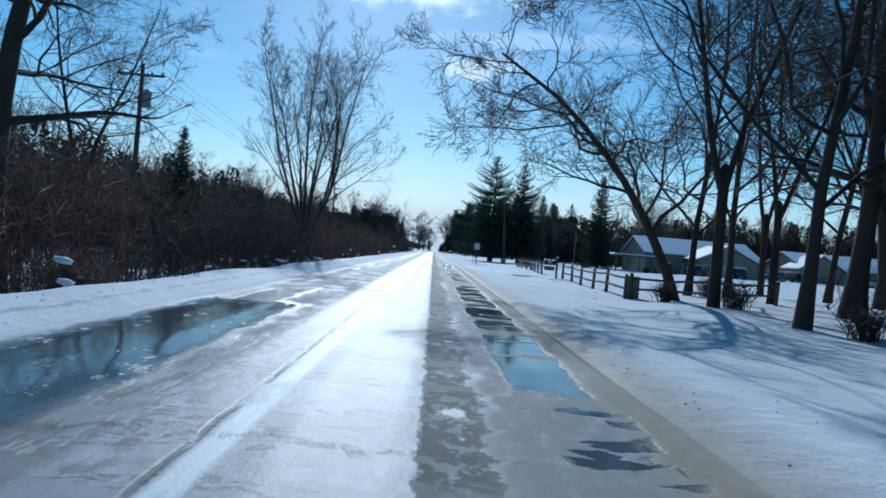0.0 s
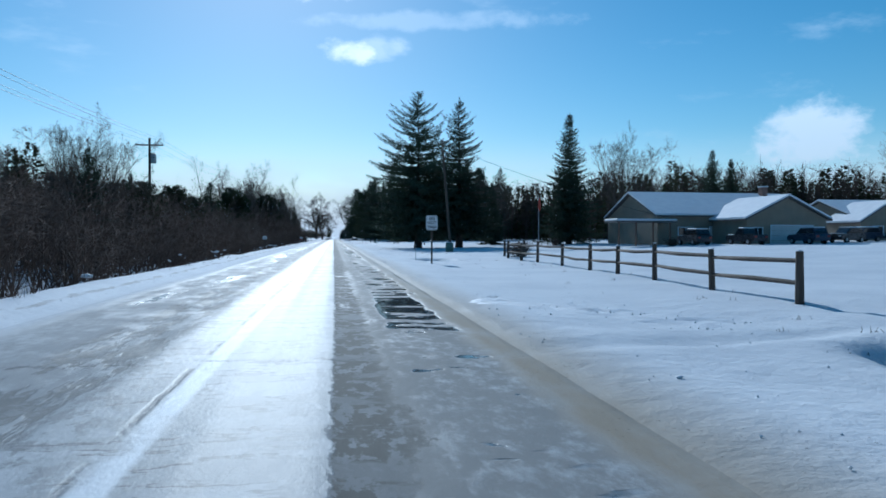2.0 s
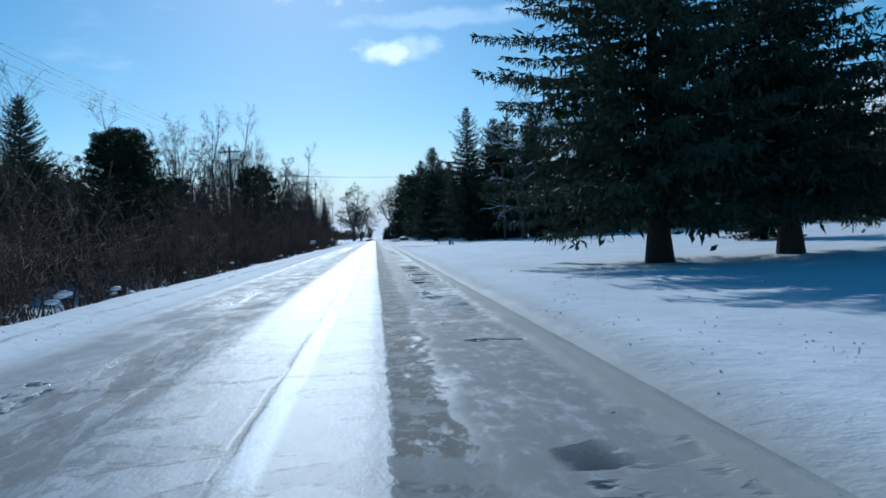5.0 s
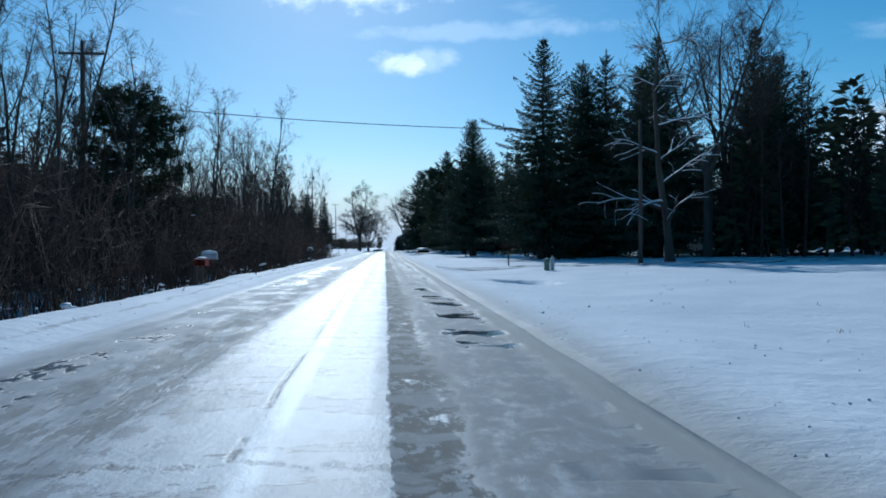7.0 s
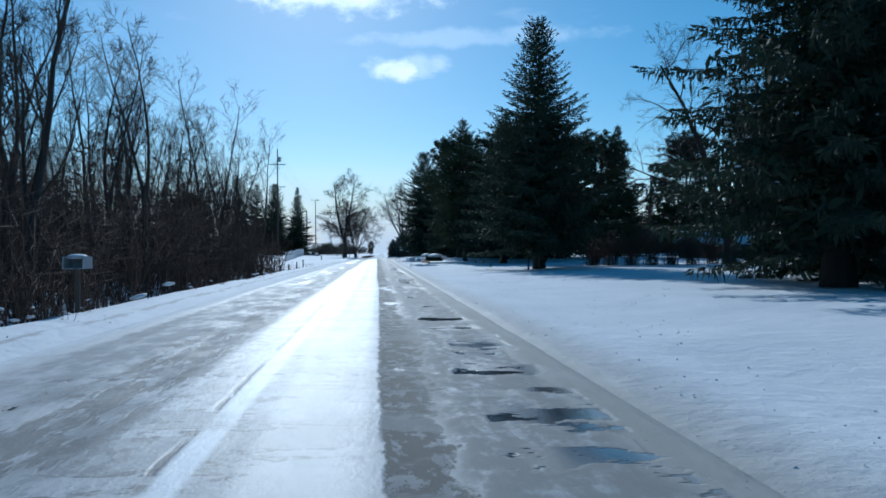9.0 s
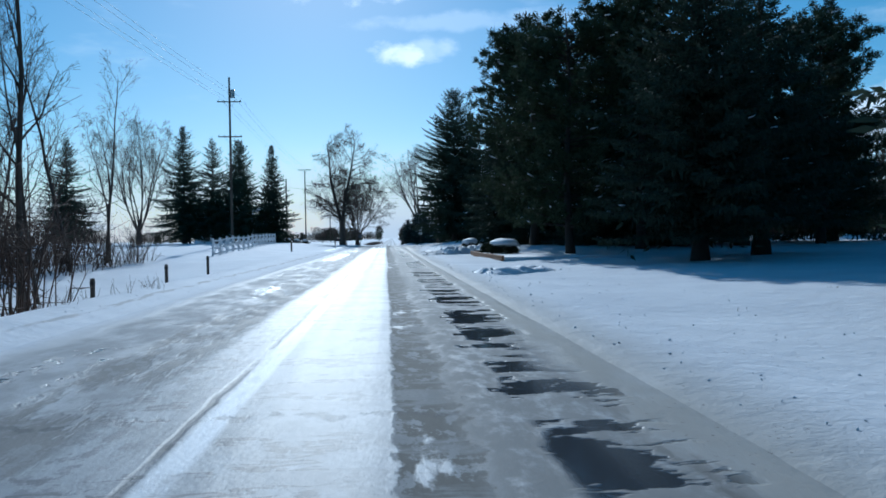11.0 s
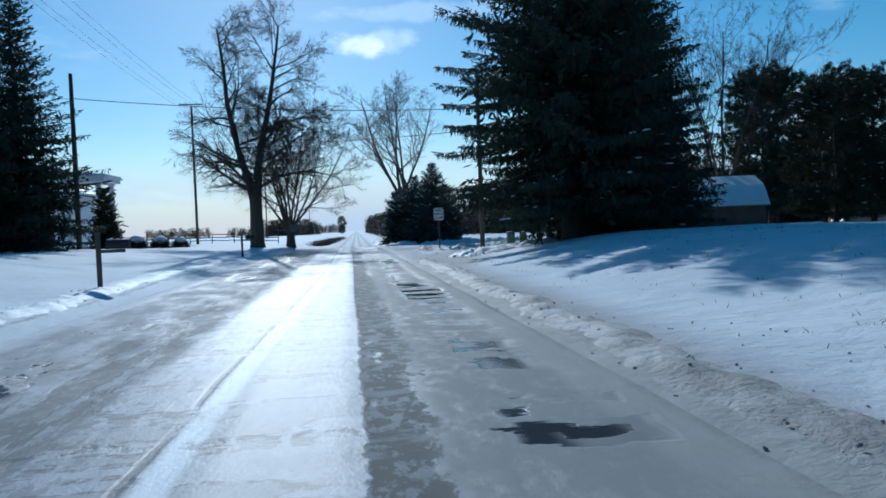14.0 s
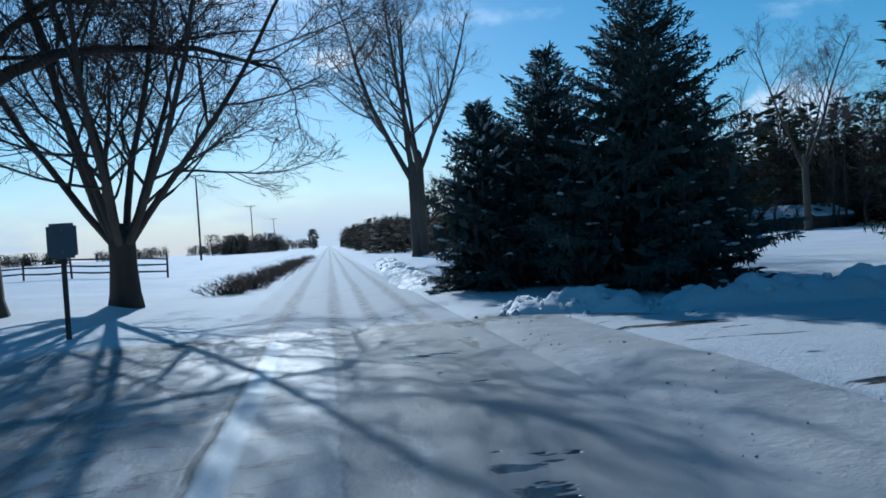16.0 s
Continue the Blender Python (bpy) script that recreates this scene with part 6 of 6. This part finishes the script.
# ---- vehicles ----
def vehicle(x, y, turn, paint, label, truck=False, snow=True, size=1.0):
    z = height(x, y)
    top = empty("pickup_truck" if truck else "parked_car", label, "truck" if truck else "car", (x, y, z), turn, "vehicles parked by the house")
    h = 1.0
    low = [(-2.25, 0.35), (2.2, 0.35), (2.28, 0.7), (2.15, 0.92), (1.05, 1.02), (-2.2, 1.05), (-2.3, 0.75)]
    bm = prism(low, -0.86, 0.86)
    bmesh.ops.bevel(bm, geom=list(bm.edges), offset=0.05, segments=2, affect="EDGES")
    part("body", bm, paint, top, smooth=False)
    cab = [(-0.55, 1.03), (1.05, 1.02), (0.45, 1.62), (-0.40, 1.66)] if truck else [(-2.15, 1.03), (1.05, 1.02), (0.35, 1.62), (-1.75, 1.66)]
    bm = prism(cab, -0.74, 0.74)
    bmesh.ops.bevel(bm, geom=list(bm.edges), offset=0.06, segments=2, affect="EDGES")
    part("cabin", bm, paint, top)
    a, b, c, d = cab
    for s in (-1, 1):
        glass = prism([(a[0] + 0.22, 1.12), (b[0] - 0.28, 1.12), (c[0] - 0.05, 1.54), (d[0] + 0.15, 1.56)], s * 0.735, s * 0.752)
        part("side_window", glass, GLASS, top)
    part("windscreen", prism([(b[0] - 0.02, 1.10), (c[0] + 0.06, 1.55), (c[0] + 0.08, 1.55), (b[0] + 0.02, 1.10)], -0.62, 0.62), GLASS, top)
    part("rear_window", prism([(a[0] + 0.02, 1.15), (d[0] + 0.02, 1.55), (d[0] - 0.02, 1.55), (a[0] - 0.02, 1.15)], -0.62, 0.62), GLASS, top)
    for wx in (-1.4, 1.4):
        for s in (-1, 1):
            bm = bmesh.new()
            bmesh.ops.create_cone(bm, cap_ends=True, segments=18, radius1=0.36, radius2=0.36, depth=0.24, matrix=Matrix.Translation((wx, s * 0.78, 0.33)) @ pose(0, 0, 0, 90, 0, 0))
            bmesh.ops.bevel(bm, geom=[e for e in bm.edges if len(e.link_faces) == 2 and e.calc_face_angle(0) > 1.0], offset=0.04, segments=2, affect="EDGES")
            tyre = part("wheel", bm, RUBBER, top)
            bm = bmesh.new()
            bmesh.ops.create_cone(bm, cap_ends=True, segments=14, radius1=0.2, radius2=0.17, depth=0.26, matrix=Matrix.Translation((wx, s * 0.79, 0.33)) @ pose(0, 0, 0, 90, 0, 0))
            part("rim", bm, METAL, tyre)
    for s in (-0.62, 0.62):
        part("headlight", boxes((2.18, 2.27, s - 0.17, s + 0.17, 0.66, 0.82), bevel=0.02), SIGN_WHITE, top)
        part("tail_light", boxes((-2.33, -2.24, s - 0.14, s + 0.14, 0.72, 0.9), bevel=0.02), RED_PAINT, top)
    if snow:
        bm = boxes((d[0] + 0.02, c[0] - 0.02, -0.66, 0.66, 1.655, 1.78), bevel=0.05)
        part("snow", bm, CLUMP_SNOW, top, "snow on the roof")
        part("bonnet_snow", boxes((1.1, 2.05, -0.7, 0.7, 0.99, 1.06), bevel=0.03), CLUMP_SNOW, top, "snow on the bonnet")
    top.scale = (size, size, size)
    return top


def build_vehicles():
    for x, y, turn, paint, label, truck, snow in ((56.5, -1.5, 200, DARK_CAR, "dark estate car with snow on its roof by the garage", False, True), (60.5, 1.0, 190, BLUE_CAR, "navy car parked under snow beside the house", False, True),
                                                  (64.5, -1.0, 175, DARK_CAR, "black car parked side-on in the snow", False, False), (74.0, 2.0, 180, SILVER_CAR, "white-topped pickup truck parked in the snow", True, True),
                                                  (38.0, -2.0, 90, DARK_CAR, "dark car with snow parked near the porch", False, True), (42.5, -4.5, 95, DARK_CAR, "dark pickup truck parked before the garage", True, True),
                                                  (48.5, -6.0, 90, BLUE_CAR, "navy car parked in front of the garage door", False, True), 
                                                  (33.5, 241.0, 175, SILVER_CAR, "silver car under snow parked on the bank", False, True), (94.0, 3.0, 180, DARK_CAR, "dark car parked before the long shed", False, True), (101.0, 5.0, 185, SILVER_CAR, "silver van-like car under snow", False, True)):
        vehicle(x, y, turn, paint, label, truck, snow)


build_vehicles()


# ---- planter, shrubs and ploughed snow ----
def shrub(name, label, seed, wide, tall, mat, x, y, cap=0.0, evergreen=True, lift=0.0):
    rng = np.random.default_rng(seed)
    r = random.Random(seed)
    top = empty(name, label, "shrub", (x, y, height(x, y) + lift), 0, "garden shrubs")
    t = Tubes()
    for _ in range(26 if evergreen else 80):
        w = Vector((r.gauss(0, 0.5), r.gauss(0, 0.5), 1)).normalized()
        p = Vector((r.gauss(0, 0.12) * wide, r.gauss(0, 0.12) * wide, -0.15))
        q = p + Vector((w.x * wide * 0.55, w.y * wide * 0.55, tall * r.uniform(0.55, 1.0)))
        t.add([p, p.lerp(q, 0.5) + Vector((0, 0, 0.06 * tall)), q], [0.016, 0.011, 0.004], 3)
        if not evergreen:
            for _ in range(6):
                b = p.lerp(q, r.uniform(0.4, 1.0))
                t.add([b, b + Vector((r.gauss(0, 0.6), r.gauss(0, 0.6), r.uniform(0.1, 0.8))).normalized() * tall * 0.25], [0.008, 0.003], 3)
    t.make("brushwood", BRUSH, top)["kind"] = "stuff"
    if evergreen:
        m = int(2600 * wide * tall)
        d = rng.normal(size=(m, 3))
        d /= np.linalg.norm(d, axis=1, keepdims=True)
        d[:, 2] = np.abs(d[:, 2])
        bump = 1 + 0.16 * np.sin(5 * d[:, 0] + seed) * np.sin(4 * d[:, 1] + 2 * seed)
        p = d * np.array([wide / 2, wide / 2, tall]) * (rng.uniform(0.55, 1.0, m) * bump)[:, None]
        v, f = blades(rng, p, d + rng.normal(0, 0.5, (m, 3)), rng.uniform(0.10, 0.22, m), rng.uniform(0.03, 0.07, m))
        raw("foliage", v.tolist(), f.tolist(), mat, top)
    if cap:
        bm = bmesh.new()
        bmesh.ops.create_icosphere(bm, subdivisions=3, radius=1.0, matrix=Matrix.Translation((0.03 * wide, 0, tall * 0.88)) @ Matrix.Diagonal((wide * cap * 1.15, wide * cap * 1.15, tall * 0.42, 1)))
        for v in bm.verts:
            v.co += v.normal * 0.07 * noise.noise(v.co * 2.5 + Vector((seed, 0, 0)))
        part("snow_cap", bm, CLUMP_SNOW, top, "thick rounded cap of snow", True)
    return top


def snow_pile(seed, x0, y0, x1, y1, count, big, label, mat=None, wide=None):
    """A ragged ridge pushed up by a plough, along a line, with broken clods of all sizes on it."""
    r = random.Random(seed)
    wide = wide or big * 2.6
    a, b = Vector((x0, y0, 0)), Vector((x1, y1, 0))
    d = (b - a)
    side = Vector((-d.y, d.x, 0)).normalized()
    rows, cols = max(8, int(d.length / 0.11)), 21
    verts, faces = [], []
    for i in range(rows + 1):
        u = i / rows
        fade = smoothstep(0, 0.12, u) * smoothstep(0, 0.12, 1 - u)
        for j in range(cols):
            v = 2 * j / (cols - 1) - 1
            p = a + d * u + side * (v * wide + 0.35 * wide * noise.noise((u * d.length * 0.5, 0, seed)))
            lump = 0.15 + 0.80 * abs(noise.noise((p.x * 1.5, p.y * 1.5, seed))) ** 0.5 + 0.32 * abs(noise.noise((p.x * 3.9, p.y * 3.9, seed))) ** 0.5 + 0.12 * abs(noise.noise((p.x * 9, p.y * 9, seed)))
            h = big * 1.25 * fade * max(0.0, (1 - v * v)) ** 0.8 * max(lump, 0.05)
            verts.append((p.x, p.y, height(p.x, p.y) - 0.03 + h))
    for i in range(rows):
        for j in range(cols - 1):
            q = i * cols + j
            faces.append((q, q + 1, q + cols + 1, q + cols))
    base = len(verts)
    for i in range(count):
        u, v = r.random(), r.gauss(0, 0.55)
        p = a + d * u + side * v * wide
        s = big * (0.05 + 0.20 * r.random() ** 3)
        turn = pose(0, 0, 0, r.uniform(0, 360), r.uniform(0, 360), r.uniform(0, 360)).to_3x3()
        z = height(p.x, p.y) + big * 0.75 * max(0.0, 1 - v * v) * r.random() * (1 if 0.1 < u < 0.9 else 0.3)
        k = len(verts)
        for cx in (-1, 1):
            for cy in (-1, 1):
                for cz in (-1, 1):
                    w = turn @ Vector((cx * s * r.uniform(0.6, 1.1), cy * s * r.uniform(0.5, 1.0), cz * s * r.uniform(0.4, 0.8)))
                    verts.append((p.x + w.x, p.y + w.y, z + w.z))
        faces += [(k, k + 1, k + 3, k + 2), (k + 4, k + 6, k + 7, k + 5), (k, k + 4, k + 5, k + 1), (k + 2, k + 3, k + 7, k + 6), (k, k + 2, k + 6, k + 4), (k + 1, k + 5, k + 7, k + 3)]
    tagged(raw("snow_ridge", verts, faces, mat or CLUMP_SNOW, smooth=True), label, "snow", "ploughed snow", "stuff")


def build_planter():
    # low timber-edged bed with clipped evergreens
    z = height(6.3, 176)
    top = empty("timber_edging", "orange-brown landscape timber edging round a snowy bed", "edging", (0, 0, 0))
    for k, (a, b) in enumerate((((6.1, 182.0), (5.9, 177.2)), ((5.9, 177.2), (5.9, 172.4)), ((5.9, 172.4), (6.0, 167.6)), ((6.1, 182.0), (9.0, 183.2)), ((9.0, 183.2), (12.5, 183.6)))):
        a, b = Vector((*a, 0)), Vector((*b, 0))
        d = b - a
        for row in range(3):
            bm = boxes((0.01, d.length - 0.01, -0.07, 0.07, z - 0.12 + 0.14 * row, z - 0.12 + 0.14 * row + 0.132), bevel=0.014)
            bmesh.ops.transform(bm, matrix=Matrix.Translation(a) @ d.to_track_quat("X", "Z").to_matrix().to_4x4(), verts=bm.verts)
            part("timber", bm, TIMBER, top)
    bm = bmesh.new()
    ring = [bm.verts.new((x, y, z + 0.20 + 0.03 * noise.noise((x, y, 0)))) for x, y in ((6.2, 181.8), (6.0, 177.2), (6.0, 172.4), (6.1, 167.6), (12.5, 167.6), (12.5, 183.4), (9.0, 183.0))]
    bm.faces.new(ring)
    low = bmesh.ops.extrude_face_region(bm, geom=list(bm.faces))
    bmesh.ops.translate(bm, vec=(0, 0, -0.5), verts=[g for g in low["geom"] if isinstance(g, bmesh.types.BMVert)])
    bmesh.ops.recalc_face_normals(bm, faces=bm.faces)
    part("bed_snow", bm, SNOW, top, "snow filling the bed")
    shrub("clipped_shrub", "dark clipped evergreen shrub in the timber-edged bed", 71, 1.5, 0.62, CEDAR, 7.2, 179.6, 0.0, lift=0.2)
    shrub("clipped_shrub", "dark clipped evergreen shrub capped with thick snow", 72, 2.0, 0.70, CEDAR, 7.3, 175.3, 0.40, lift=0.2)
    shrub("low_shrub", "round evergreen shrub under a dome of snow", 73, 1.6, 0.85, CEDAR, 7.6, 195.8, 0.38)
    for i, (x, y, w, h) in enumerate(((17.0, 140.6, 2.0, 2.4), (18.4, 140.4, 2.2, 2.8), (19.9, 140.0, 2.1, 2.7), (21.4, 139.6, 2.3, 3.0), (22.9, 139.3, 2.2, 2.8), (24.4, 139.0, 2.2, 2.8), (25.9, 138.6, 2.3, 3.0))):
        shrub("hedge_shrub", "leafless brown hedge shrub in the shade", 100 + i, w, h, BRUSH, x, y, 0, False)
    for i, (x, y, w, h) in enumerate(((9.5, -89.6, 1.2, 1.0), (11.2, -92.2, 1.6, 1.2), (13.4, -84.0, 1.5, 1.1), (10.6, -101.0, 1.4, 1.0), (-7.4, -103.5, 1.8, 1.2), (16.2, -96.0, 1.6, 1.3))):
        shrub("leafless_shrub", "low tangled leafless shrub at the wood's edge", 120 + i, w, h, BRUSH, x, y, 0, False)
    for i, (x, y, w, h) in enumerate(((35.0, -3.0, 1.6, 1.1), (39.5, 0.5, 1.4, 1.0), (78.0, 5.0, 3.0, 2.4), (81.5, 4.0, 3.2, 2.6), (12.0, -27.5, 2.2, 1.2), (30.0, 20.5, 1.6, 1.2), (-3.1, 267.0, 1.9, 0.62), (-2.6, 269.2, 2.2, 0.74), (-3.0, 271.5, 2.5, 0.70), (-2.5, 274.0, 1.9, 0.66), (-2.9, 276.3, 2.2, 0.62), (-2.4, 279.0, 2.5, 0.74), (-2.8, 282.0, 1.9, 0.70), (-2.3, 285.0, 2.2, 0.66), (-2.6, 289.0, 2.5, 0.62), (-2.1, 293.0, 1.9, 0.74), (-2.5, 298.0, 2.2, 0.70), (-1.9, 304.0, 2.5, 0.66), (-2.2, 311.0, 1.9, 0.62), (-1.6, 320.0, 2.2, 0.74))):
        shrub("garden_shrub", "bushy brown leafless shrub in the snow", 140 + i, w, h, BRUSH, x, y, 0, False)
    for i, (x, y, s) in enumerate(((-18.0, 262.0, 1.0), (-16.5, 263.5, 0.9), (-15.0, 264.5, 0.8), (-19.0, 259.0, 0.9))):
        shrub("foundation_shrub", "low dark evergreen shrub with snow by the columned house", 160 + i, 1.8 * s, 0.9 * s, CEDAR, x, y, 0.3)


def build_snow_piles():
    snow_pile(1, 2.9, 182.4, 6.2, 184.4, 420, 0.28, "broken ridge of ploughed snow at the mouth of a drive", RUBBLE_SNOW, 0.8)
    snow_pile(2, 3.7, 182.8, 9.8, 185.4, 520, 0.68, "tall billowed heap of ploughed snow beside a drive", None, 1.15)
    snow_pile(3, 3.2, 195.4, 10.5, 194.2, 900, 0.15, "broken snow on the far side of the drive", None, 2.2)
    snow_pile(4, 2.75, 196.0, 2.95, 230.0, 520, 0.075, "dirty lumps along the ploughed edge of the road", DIRTY_SNOW, 0.45)
    snow_pile(5, 4.3, 228.9, 9.5, 231.2, 560, 0.24, "tall broken ridge of snow pushed across the verge", None, 0.95)
    snow_pile(14, 4.2, 238.0, 11.0, 239.6, 320, 0.26, "low broken ridge of snow beyond a small drive", RUBBLE_SNOW, 0.6)
    snow_pile(6, 3.9, 238.6, 5.3, 249.0, 420, 0.15, "dirty lumps along the ploughed edge of the road", DIRTY_SNOW, 0.5)
    snow_pile(7, 3.0, 255.4, 5.2, 254.4, 260, 0.34, "low ridge of ploughed snow before a blue spruce", None, 0.6)
    snow_pile(13, 2.6, 262.0, 3.9, 290.0, 420, 0.34, "lumpy heap of snow beside the narrowing road", None, 0.8)
    snow_pile(8, 5.0, 254.4, 14.0, 254.0, 520, 0.40, "long ridge of ploughed snow before a blue spruce", None, 0.7)
    snow_pile(9, 6.5, 246.6, 12.0, 246.2, 320, 0.24, "broken snow at the end of a side drive", RUBBLE_SNOW, 0.8)
    snow_pile(10, -5.5, 196.0, -6.3, 236.0, 300, 0.07, "low ridge of ploughed snow along the far verge", None, 0.6)
    snow_pile(11, 3.2, 156.0, 6.2, 158.0, 160, 0.24, "snow-covered clods by a drive", None, 0.7)
    snow_pile(12, 3.0, -57.5, 6.5, -62.0, 160, 0.09, "loose crumbs of snow at a drive", None, 0.9)


def driveway(label, y0, y1, x0, x1, skew, bare):
    """A ploughed drive: packed snow with bare dark tracks."""
    m = bpy.data.materials.new("drive_surface")
    m.use_nodes = True
    n = Net(m.node_tree)
    geo = n.add("ShaderNodeNewGeometry").outputs["Position"]
    bend = n.add("ShaderNodeVectorMath", i0=geo, i1=n.add("ShaderNodeTexNoise", Vector=geo, Scale=0.35, Detail=1.0).outputs[1])
    lane = n.noise(n.scaled(bend.outputs[0], 0.24, 1.0, 1), 1.9, 5.0, 0.55)
    grain = n.noise(geo, 18.0, 5.0, 0.7)
    colour = n.mix(n.ramp(lane, bare, bare + 0.035), (0.68, 0.70, 0.73, 1), (0.040, 0.038, 0.037, 1))
    colour = n.mix(n.math("MULTIPLY", grain, 0.10), colour, (0.40, 0.40, 0.41, 1))
    crumbs = n.ramp(n.noise(geo, 11.0, 4.0, 0.65), 0.54, 0.60)
    colour = n.mix(n.math("MULTIPLY", crumbs, 0.25), colour, (0.50, 0.51, 0.53, 1))
    lift = n.add("ShaderNodeBump", Strength=0.6, Distance=0.05, Height=n.math("SUBTRACT", grain, n.math("MULTIPLY", n.ramp(lane, bare, bare + 0.07), 0.8)))
    b = n.add("ShaderNodeBsdfPrincipled", Base_Color=colour, Roughness=0.8, Normal=lift.outputs[0], Specular_IOR_Level=0.08)
    n.add("ShaderNodeOutputMaterial", Surface=b.outputs[0])
    cols, rows = int((x1 - x0) / 0.4), 18
    verts = []
    for i in range(cols + 1):
        x = x0 + (x1 - x0) * i / cols
        flare = 1.1 * (1 - smoothstep(x0, x0 + 3.0, x))
        for j in range(rows + 1):
            v = j / rows
            y = (y0 - flare) + (y1 - y0 + 2 * flare) * v + skew * x + (0.25 * noise.noise((x * 0.8, j, 5.0)) if j in (0, rows) else 0)
            verts.append((x, y, height(x, y) + (0.025 if 0 < j < rows and i > 1 else -0.05)))
    faces = [(i * (rows + 1) + j, i * (rows + 1) + j + 1, (i + 1) * (rows + 1) + j + 1, (i + 1) * (rows + 1) + j) for i in range(cols) for j in range(rows)]
    ob = raw("driveway", verts, [f[::-1] for f in faces], m, smooth=True)
    tagged(ob, label, "driveway", kind="structure")


def weeds(label, seed, count, x0, x1, y0, y1, tall):
    """Dry stalks and grass tufts that poke through the snow."""
    r = random.Random(seed)
    t = Tubes()
    for _ in range(count):
        x, y = r.uniform(x0, x1), r.uniform(y0, y1)
        z = height(x, y)
        for _ in range(r.randint(3, 8)):
            lean = Vector((r.gauss(0, 0.35), r.gauss(0, 0.35), 1)).normalized()
            base = Vector((x + r.gauss(0, 0.06), y + r.gauss(0, 0.06), z - 0.05))
            tip = base + lean * tall * r.uniform(0.4, 1.2)
            t.add([base, base.lerp(tip, 0.6) + Vector((r.gauss(0, 0.02), r.gauss(0, 0.02), 0)), tip], [0.005, 0.004, 0.002], 3)
    tagged(t.make("dry_weeds", BRUSH), label, "weeds", "weeds in the snow", "stuff")


def crumbs(label, seed, count, x0, x1, y0, y1, mat):
    """Loose crumbs of crusted snow thrown aside by the plough."""
    r = random.Random(seed)
    verts, faces = [], []
    for _ in range(count):
        x = x0 + (x1 - x0) * r.random() ** 1.6
        y = r.uniform(y0, y1)
        s = r.uniform(0.006, 0.020) * (1.9 if r.random() < 0.05 else 1.0)
        z, k = height(x, y) + s * 0.25, len(verts)
        for dx, dy, dz in ((1, 0, 0), (0, 1, 0), (-1, 0, 0), (0, -1, 0), (0, 0, 0.8), (0, 0, -0.8)):
            verts.append((x + s * (dx + r.uniform(-0.35, 0.35)), y + s * (dy + r.uniform(-0.35, 0.35)), z + s * (dz + r.uniform(-0.3, 0.3))))
        for q in range(4):
            faces += [(k + q, k + (q + 1) % 4, k + 4), (k + (q + 1) % 4, k + q, k + 5)]
    tagged(raw("snow_crumbs", verts, faces, mat), label, "snow crumbs", "ploughed snow", "stuff")


def brush_snow(label, seed, count, x0, x1, y0, y1):
    """Pads of snow caught low in the leafless brush."""
    r = random.Random(seed)
    bm = bmesh.new()
    for _ in range(count):
        y = r.uniform(y0, y1)
        if noise.noise((y * 0.16, 3.0, seed)) < -0.05:
            continue
        x = r.uniform(x0, x1)
        s = 0.05 + 0.15 * r.random() ** 2
        lift = 0.75 * r.random() ** 1.5
        spot = Matrix.Translation((x, y, height(x, y) + lift)) @ pose(0, 0, 0, r.uniform(-15, 15), r.uniform(-15, 15), r.uniform(0, 180))
        bmesh.ops.create_icosphere(bm, subdivisions=1, radius=1.0, matrix=spot @ Matrix.Diagonal((s * r.uniform(1.0, 2.0), s * 0.8, s * 0.42, 1)))
    tagged(part("brush_snow", bm, CLUMP_SNOW, None, "", True), label, "snow", "ploughed snow", "stuff")


for first in (-112.0, -60.0, -8.0, 44.0, 96.0):
    brush_snow("pads of snow caught low in the leafless brush", int(first) + 200, 110, -10.2, -6.6, first, first + 52.0)
crumbs("loose crumbs of crusted snow scattered along the verge", 1, 2600, 2.5, 7.0, -116.0, 195.0, CLUMP_SNOW)
crumbs("loose crumbs of snow along the far verge", 2, 900, -5.0, -6.8, -116.0, 240.0, CLUMP_SNOW)
crumbs("dark grit and slush crumbs on the wide ploughed edge", 3, 420, 2.2, 4.6, 195.0, 256.0, DIRTY_SNOW)
weeds("dry weed stalks poking through the snowy bank", 5, 260, 4.2, 13.0, 198.0, 224.0, 0.10)
weeds("dry weed stalks at the edge of the ditch", 6, 420, -8.4, -5.6, -116.0, 150.0, 0.40)
weeds("dry stalks poking through the snow by the fence", 7, 60, 6.5, 10.0, -92.0, -30.0, 0.12)
weeds("dry stalks poking through the lawn snow", 8, 90, 4.5, 12.0, -26.0, 150.0, 0.13)
build_planter()
build_snow_piles()
driveway("ploughed drive with bare dark tracks between snow ridges", 186.2, 192.2, 2.4, 26.0, 0.05, 0.455)
driveway("packed snowy side drive beside the blue spruces", 247.4, 253.4, 2.9, 26.0, 0.0, 0.60)
driveway("short packed snow drive between broken ridges", 233.0, 236.6, 2.9, 24.0, 0.05, 0.60)
driveway("snowy drive with faint wheel tracks crossing the lawn", 82.0, 87.4, 2.7, 30.0, 0.02, 0.53)
